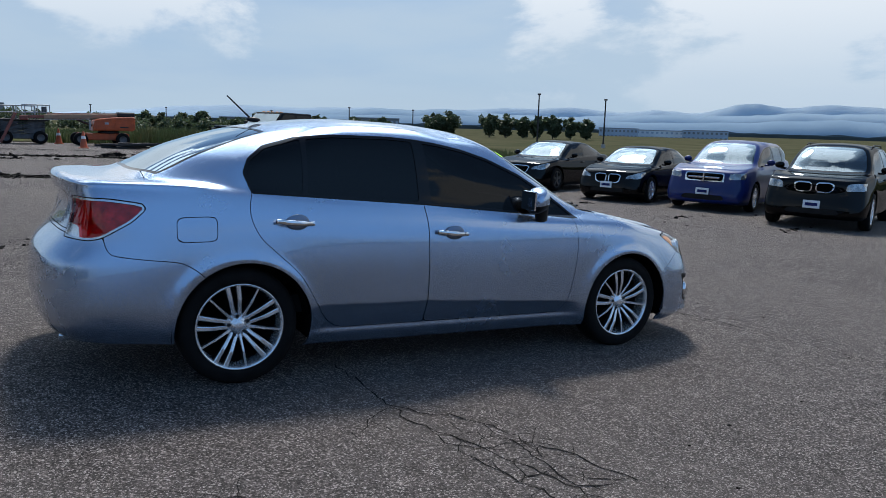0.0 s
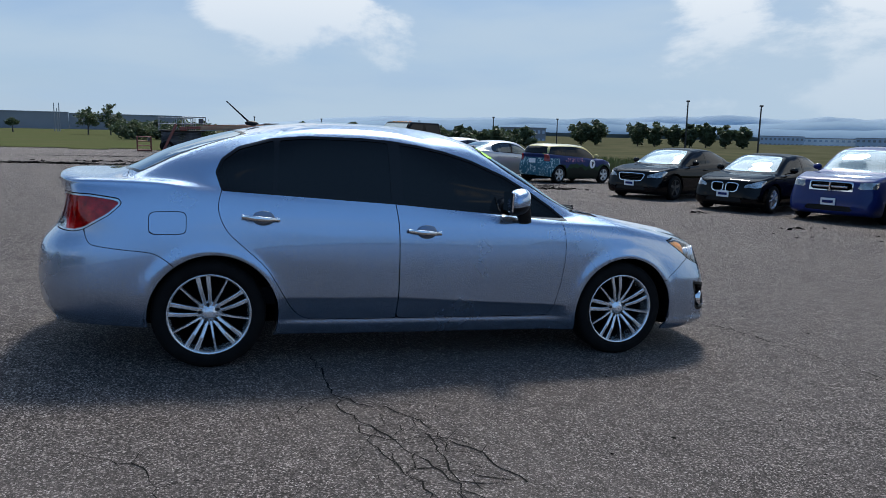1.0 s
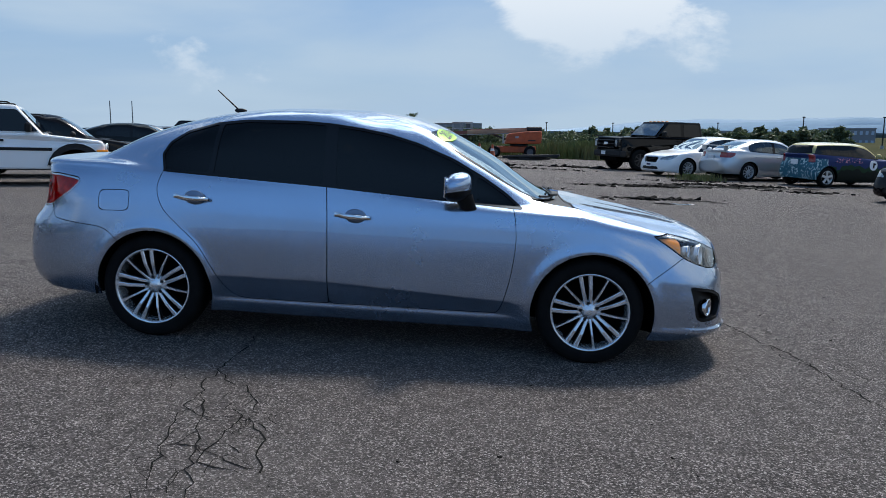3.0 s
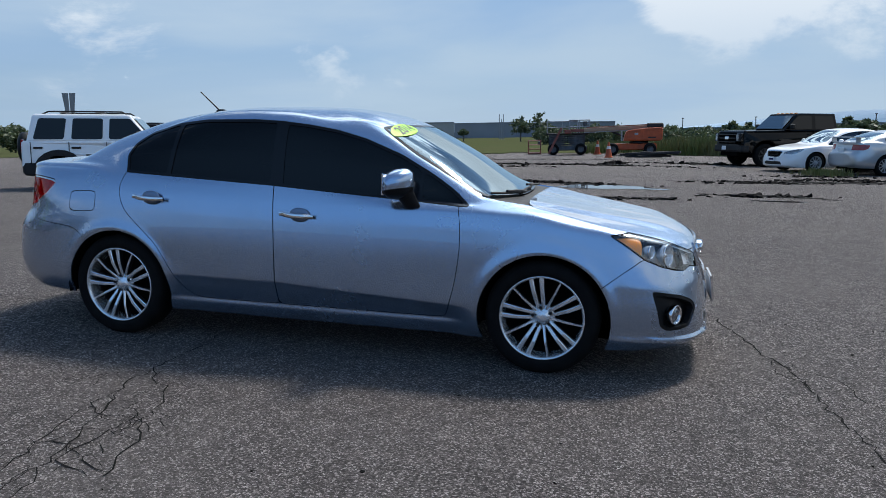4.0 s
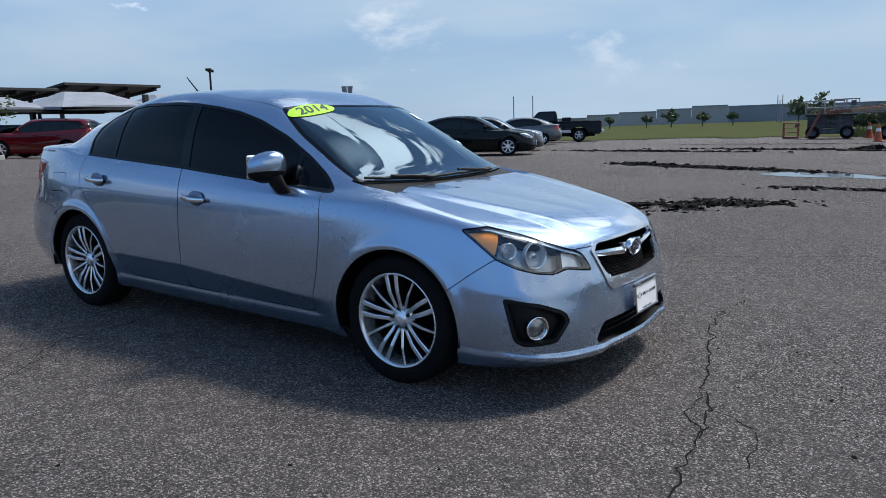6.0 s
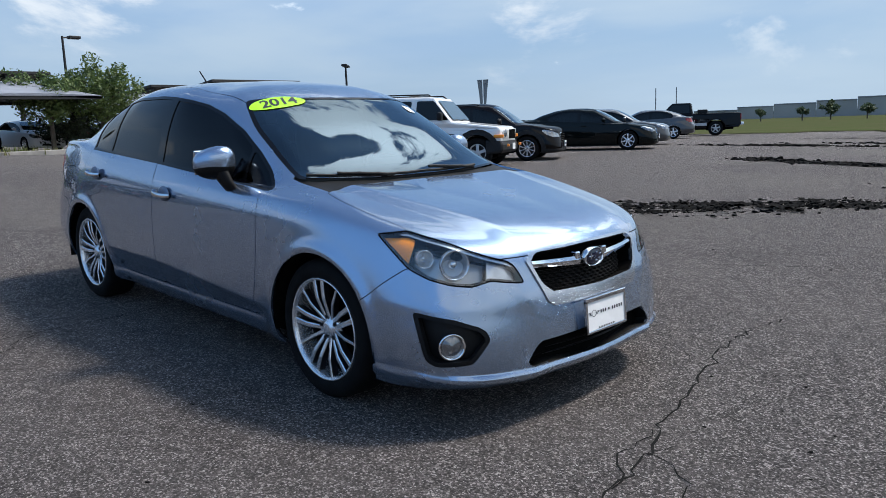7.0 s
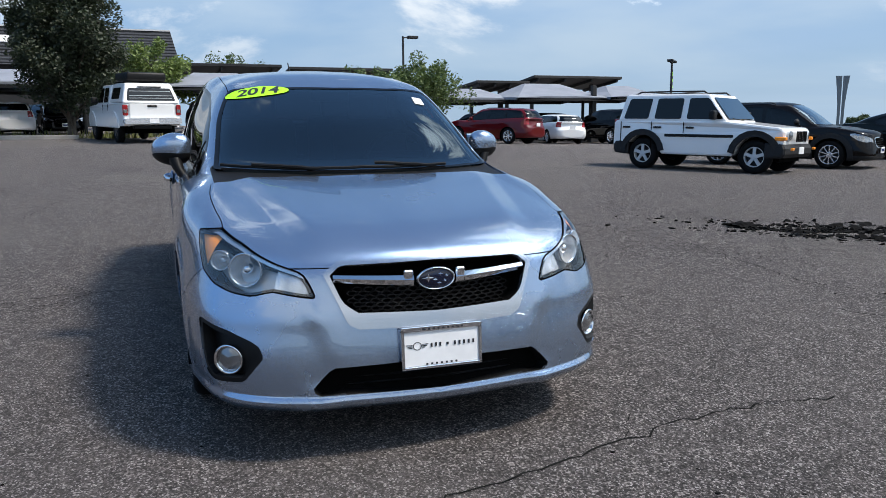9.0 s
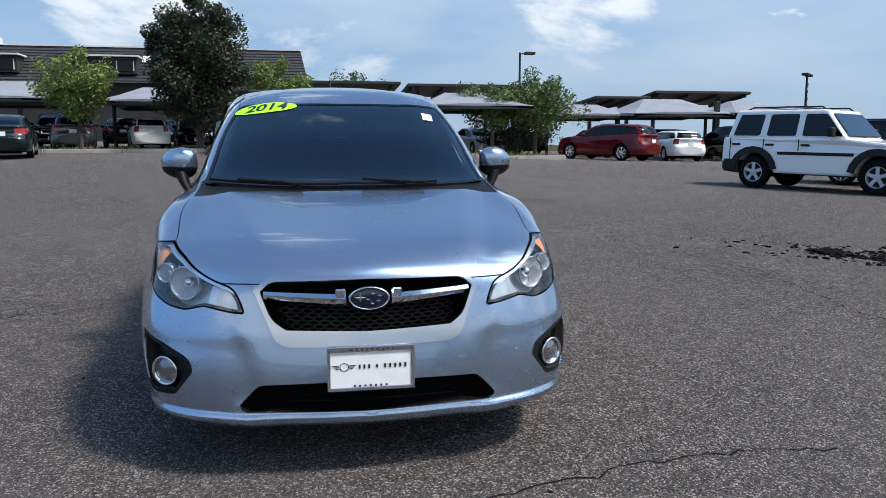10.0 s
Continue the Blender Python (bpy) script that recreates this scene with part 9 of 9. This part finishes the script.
def mountains():
    """Hazy blue ranges far off, three ridges deep."""
    # air haze is painted: each farther ridge takes a paler, bluer colour
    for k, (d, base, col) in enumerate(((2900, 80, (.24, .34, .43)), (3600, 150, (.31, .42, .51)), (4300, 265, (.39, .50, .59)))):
        bm = bmesh.new()
        prev = None
        for i in range(401):
            azd = 8 + 84 * i / 400
            az = radians(azd)
            env = .42 + .45 * math.exp(-((azd - 30) / 19) ** 2) + .25 * math.exp(-((azd - 62) / 8) ** 2) * (k < 2)
            h = base * env * (.72 + .20 * noise.noise((azd * .10, k * 3.1, 0)) + .10 * noise.noise((azd * .34, k, 1)) + .03 * noise.noise((azd * 1.3, k, 2)))
            h *= smoothstep(92, 74, np.array(azd))
            x, y = d * math.cos(az), d * math.sin(az)
            cur = [bm.verts.new((x, y, -10)), bm.verts.new((x * 1.01, y * 1.01, max(0, float(h)))), bm.verts.new((x * 1.08, y * 1.08, -10))]
            if prev:
                bm.faces.new((prev[0], cur[0], cur[1], prev[1])); bm.faces.new((prev[1], cur[1], cur[2], prev[2]))
            prev = cur
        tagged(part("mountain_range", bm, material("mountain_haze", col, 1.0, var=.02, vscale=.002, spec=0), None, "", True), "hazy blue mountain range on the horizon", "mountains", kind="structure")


mountains()


RAILGREY = material("galvanised_rail", (0.30, 0.31, 0.33), 0.5, 0.3, var=0.2, vscale=6)
STACKGREY = material("weathered_grey_steel", (0.085, 0.09, 0.10), 0.6, 0.2, var=0.4, vscale=5)
BOOMPAINT = material("faded_boom_paint", (0.26, 0.135, 0.085), 0.55, var=0.35, vscale=2, second=(0.33, 0.24, 0.15))


def machine_wheel(root, x, y, r, w):
    hub = part("wheel", lathe([(r * .55, -w), (r * .88, -w), (r, -w * .6), (r, w * .6), (r * .88, w), (r * .55, w)], 22), RUBBER, root, "", True, Matrix.Translation((x, y, r)))
    part("wheel_hub", lathe([(.01, -w * .7), (r * .5, -w * .7), (r * .58, -w * .9), (r * .58, w * .9), (r * .5, w * .7), (.01, w * .7)], 18), STACKGREY, hub, "dull steel hub", True)


def scissor_lift():
    x, y = -2.1, 37.6
    root = empty("scissor_lift", pose(x, y, ground_z(x, y), 0, 0, 6), "grey scissor lift with a railed platform and red ladder", "lift")
    bm = bmesh.new(); box(bm, .05, 0, .36, 2.0, 1.1, .24, bevel=.03); part("chassis", bm, STACKGREY, root)
    for sx in (-.75, .72):
        for sy in (-.58, .58):
            machine_wheel(root, sx, sy, .31, .13)
    for k in range(5):
        z0 = .50 + k * .115
        for a, b in (((-1.0, z0), (.95, z0 + .10)), ((-1.0, z0 + .10), (.95, z0))):
            for sy in (-.46, .46):
                bm = bmesh.new()
                c = Vector(((a[0] + b[0]) / 2, sy, (a[1] + b[1]) / 2))
                box(bm, 0, 0, 0, 1.95, .05, .075, Matrix.Translation(c) @ Matrix.Rotation(-math.atan2(b[1] - a[1], b[0] - a[0]), 4, "Y"), bevel=.008)
                part("scissor_arm", bm, STACKGREY, root)
        for sx in (-.95, .0, .9):
            bm = bmesh.new(); tube(bm, (sx, -.5, z0 + .05), (sx, .5, z0 + .05), .03, .03, 8); part("pivot_bar", bm, STEEL, root)
    bm = bmesh.new(); box(bm, .02, 0, 1.13, 2.25, 1.15, .09, bevel=.02); part("platform", bm, STEEL, root)
    # two rail frames, the sliding deck's one a little higher
    for x0, x1, z1 in ((-1.09, .55, 1.80), (.12, 1.18, 1.86)):
        for z in (z1, (1.17 + z1) / 2):
            for sy in (-.55, .55):
                bm = bmesh.new(); tube(bm, (x0, sy, z), (x1, sy, z), .022, .022, 8); part("rail", bm, RAILGREY, root)
            for sx in (x0, x1):
                bm = bmesh.new(); tube(bm, (sx, -.55, z), (sx, .55, z), .022, .022, 8); part("rail", bm, RAILGREY, root)
        for sx in (x0, (x0 + x1) / 2, x1):
            for sy in (-.55, .55):
                bm = bmesh.new(); tube(bm, (sx, sy, 1.17), (sx, sy, z1), .022, .022, 6); part("post", bm, RAILGREY, root)
    bm = bmesh.new(); box(bm, .95, -.45, 1.66, .22, .16, .26, bevel=.02); part("control_box", bm, STACKGREY, root)
    lad = Vector((-.31, 0, 1.46)) - Vector((-1.0, 0, .08))
    for sy in (-.92, -.66):
        bm = bmesh.new(); box(bm, 0, 0, 0, lad.length, .05, .12, Matrix.Translation((-.655, sy, .77)) @ Matrix.Rotation(-math.atan2(lad.z, lad.x), 4, "Y"), bevel=.01); part("ladder_side", bm, REDMACH, root, "faded red ladder rail")
    for k in range(6):
        bm = bmesh.new(); tube(bm, (-1.0 + lad.x * (k + .5) / 6, -.92, .08 + lad.z * (k + .5) / 6), (-1.0 + lad.x * (k + .5) / 6, -.66, .08 + lad.z * (k + .5) / 6), .02, .02, 8); part("ladder_rung", bm, REDMACH, root)
    return root


def work_basket():
    x, y = -4.0, 38.4
    root = empty("work_basket", pose(x, y, ground_z(x, y), 0, 0, 6), "railed faded red work basket standing on the ground", "basket")
    corners = ((-.34, -.34), (.34, -.34), (.34, .34), (-.34, .34))
    for px, py in corners:
        bm = bmesh.new(); tube(bm, (px, py, 0), (px, py, .78), .026, .026, 8); part("post", bm, REDMACH, root)
    for z in (.30, .54, .77):
        for a, b in zip(corners, corners[1:] + corners[:1]):
            bm = bmesh.new(); tube(bm, (*a, z), (*b, z), .022, .022, 8); part("rail", bm, REDMACH, root)
    bm = bmesh.new(); box(bm, 0, 0, .06, .72, .72, .08, bevel=.015); part("deck", bm, REDMACH, root)
    bm = bmesh.new(); box(bm, .24, 0, .62, .14, .3, .2, bevel=.02); part("control_box", bm, STACKGREY, root)
    return root


def boom_lift():
    x, y = .35, 37.0
    root = empty("boom_lift", pose(x, y, ground_z(x, y), 0, 0, 2.5), "orange boom lift with its long arm lowered", "lift")
    bm = bmesh.new(); box(bm, 1.1, 0, .44, 2.3, .9, .34, bevel=.04); part("chassis", bm, ORANGE, root, "dirty orange chassis")
    for sx in (.0, 1.9):
        bm = bmesh.new(); tube(bm, (sx, -.75, .32), (sx, .75, .32), .07, .07, 10); part("axle", bm, STEEL, root)
        for sy in (-.72, .72):
            machine_wheel(root, sx, sy, .32, .14)
    part("turntable", lathe([(.45, .60), (.5, .62), (.5, .72), (.3, .74)], 24), STEEL, root, "", True, Matrix.Translation((1.35, 0, 0)) @ Matrix.Rotation(math.pi / 2, 4, "X"))
    hood = prism([(.55, .74), (2.40, .74), (2.52, .82), (2.54, 1.36), (2.46, 1.44), (1.6, 1.40), (.78, 1.30), (.66, 1.20)], .62, .05, 3)
    turret = part("turret", hood, ORANGE, root, "orange engine hood")
    for sy in (-.625, .625):
        for x0, x1 in ((.80, 1.55), (1.62, 2.40)):
            bm = bmesh.new(); box(bm, (x0 + x1) / 2, sy, 1.04, x1 - x0, .014, .46, bevel=.01); part("hood_panel", bm, ORANGE, turret)
        bm = bmesh.new(); box(bm, 2.0, sy * 1.02, .92, .4, .012, .06); part("vent", bm, STEEL, turret, "dark vent slot")
        bm = bmesh.new(); box(bm, 1.2, sy * 1.02, 1.10, .18, .012, .10); part("decal", bm, RAILGREY, turret, "pale worn decal")
    bm = bmesh.new(); box(bm, 2.16, 0, 1.54, .82, .80, .24, bevel=.05); part("counterweight", bm, STEEL, root, "black counterweight cover")
    lean = -math.atan2(.16, 4.7)
    for nm, cx, ln, dz, hh, wd, mat in (("outer_boom", .55, 4.1, .0, .20, .26, BOOMPAINT), ("boom_stripe", .1, 3.2, -.13, .05, .22, RAILGREY), ("hose_tray", .4, 3.5, .125, .05, .12, REDMACH), ("inner_boom", -1.75, .9, .0, .15, .19, REDMACH)):
        bm = bmesh.new(); box(bm, cx, 0, dz, ln, wd, hh, Matrix.Translation((.0, 0, 1.40)) @ Matrix.Rotation(lean, 4, "Y"), bevel=.015); part(nm, bm, mat, root)
    bm = bmesh.new(); box(bm, -2.35, 0, 1.28, .36, .34, .22, bevel=.03); part("boom_head", bm, REDMACH, root, "faded red boom head")
    bm = bmesh.new(); tube(bm, (.7, 0, .95), (-.2, 0, 1.30), .06, .05, 10); part("ram", bm, STEEL, root)
    bm = bmesh.new(); box(bm, .46, -.5, 1.0, .08, .2, .5, pose(0, 0, 0), bevel=.02); part("side_shield", bm, RAILGREY, root, "pale side shield")
    return root


work_basket()
scissor_lift()
boom_lift()


def traffic_cone(x, y):
    root = empty("traffic_cone", Matrix.Translation((x, y, ground_z(x, y))), "orange traffic cone with a white band", "cone")
    bm = bmesh.new(); tube(bm, (0, 0, .03), (0, 0, .75), .17, .04, 16); part("cone", bm, ORANGE, root)
    bm = bmesh.new(); tube(bm, (0, 0, .42), (0, 0, .55), .105, .082, 16); part("band", bm, TRIM, root)
    bm = bmesh.new(); box(bm, 0, 0, .02, .42, .42, .04, bevel=.01); part("foot", bm, ORANGE, root)


traffic_cone(.3, 33.4)
traffic_cone(-.5, 38.2)
bm = bmesh.new()
rnd = random.Random(3)
for k in range(9):
    box(bm, 0, 0, 0, rnd.uniform(.8, 2.2), .16, .10, pose(2.2 + rnd.uniform(-.6, .6), 34.0 + rnd.uniform(-.4, .4), ground_z(2.2, 34.0) + .07 + .08 * (k // 3), 0, rnd.uniform(-4, 4), rnd.uniform(-30, 30)), bevel=.01)
tagged(part("scrap_heap", bm, STEEL), "heap of dark scrap bars on the ground", "scrap", kind="stuff")
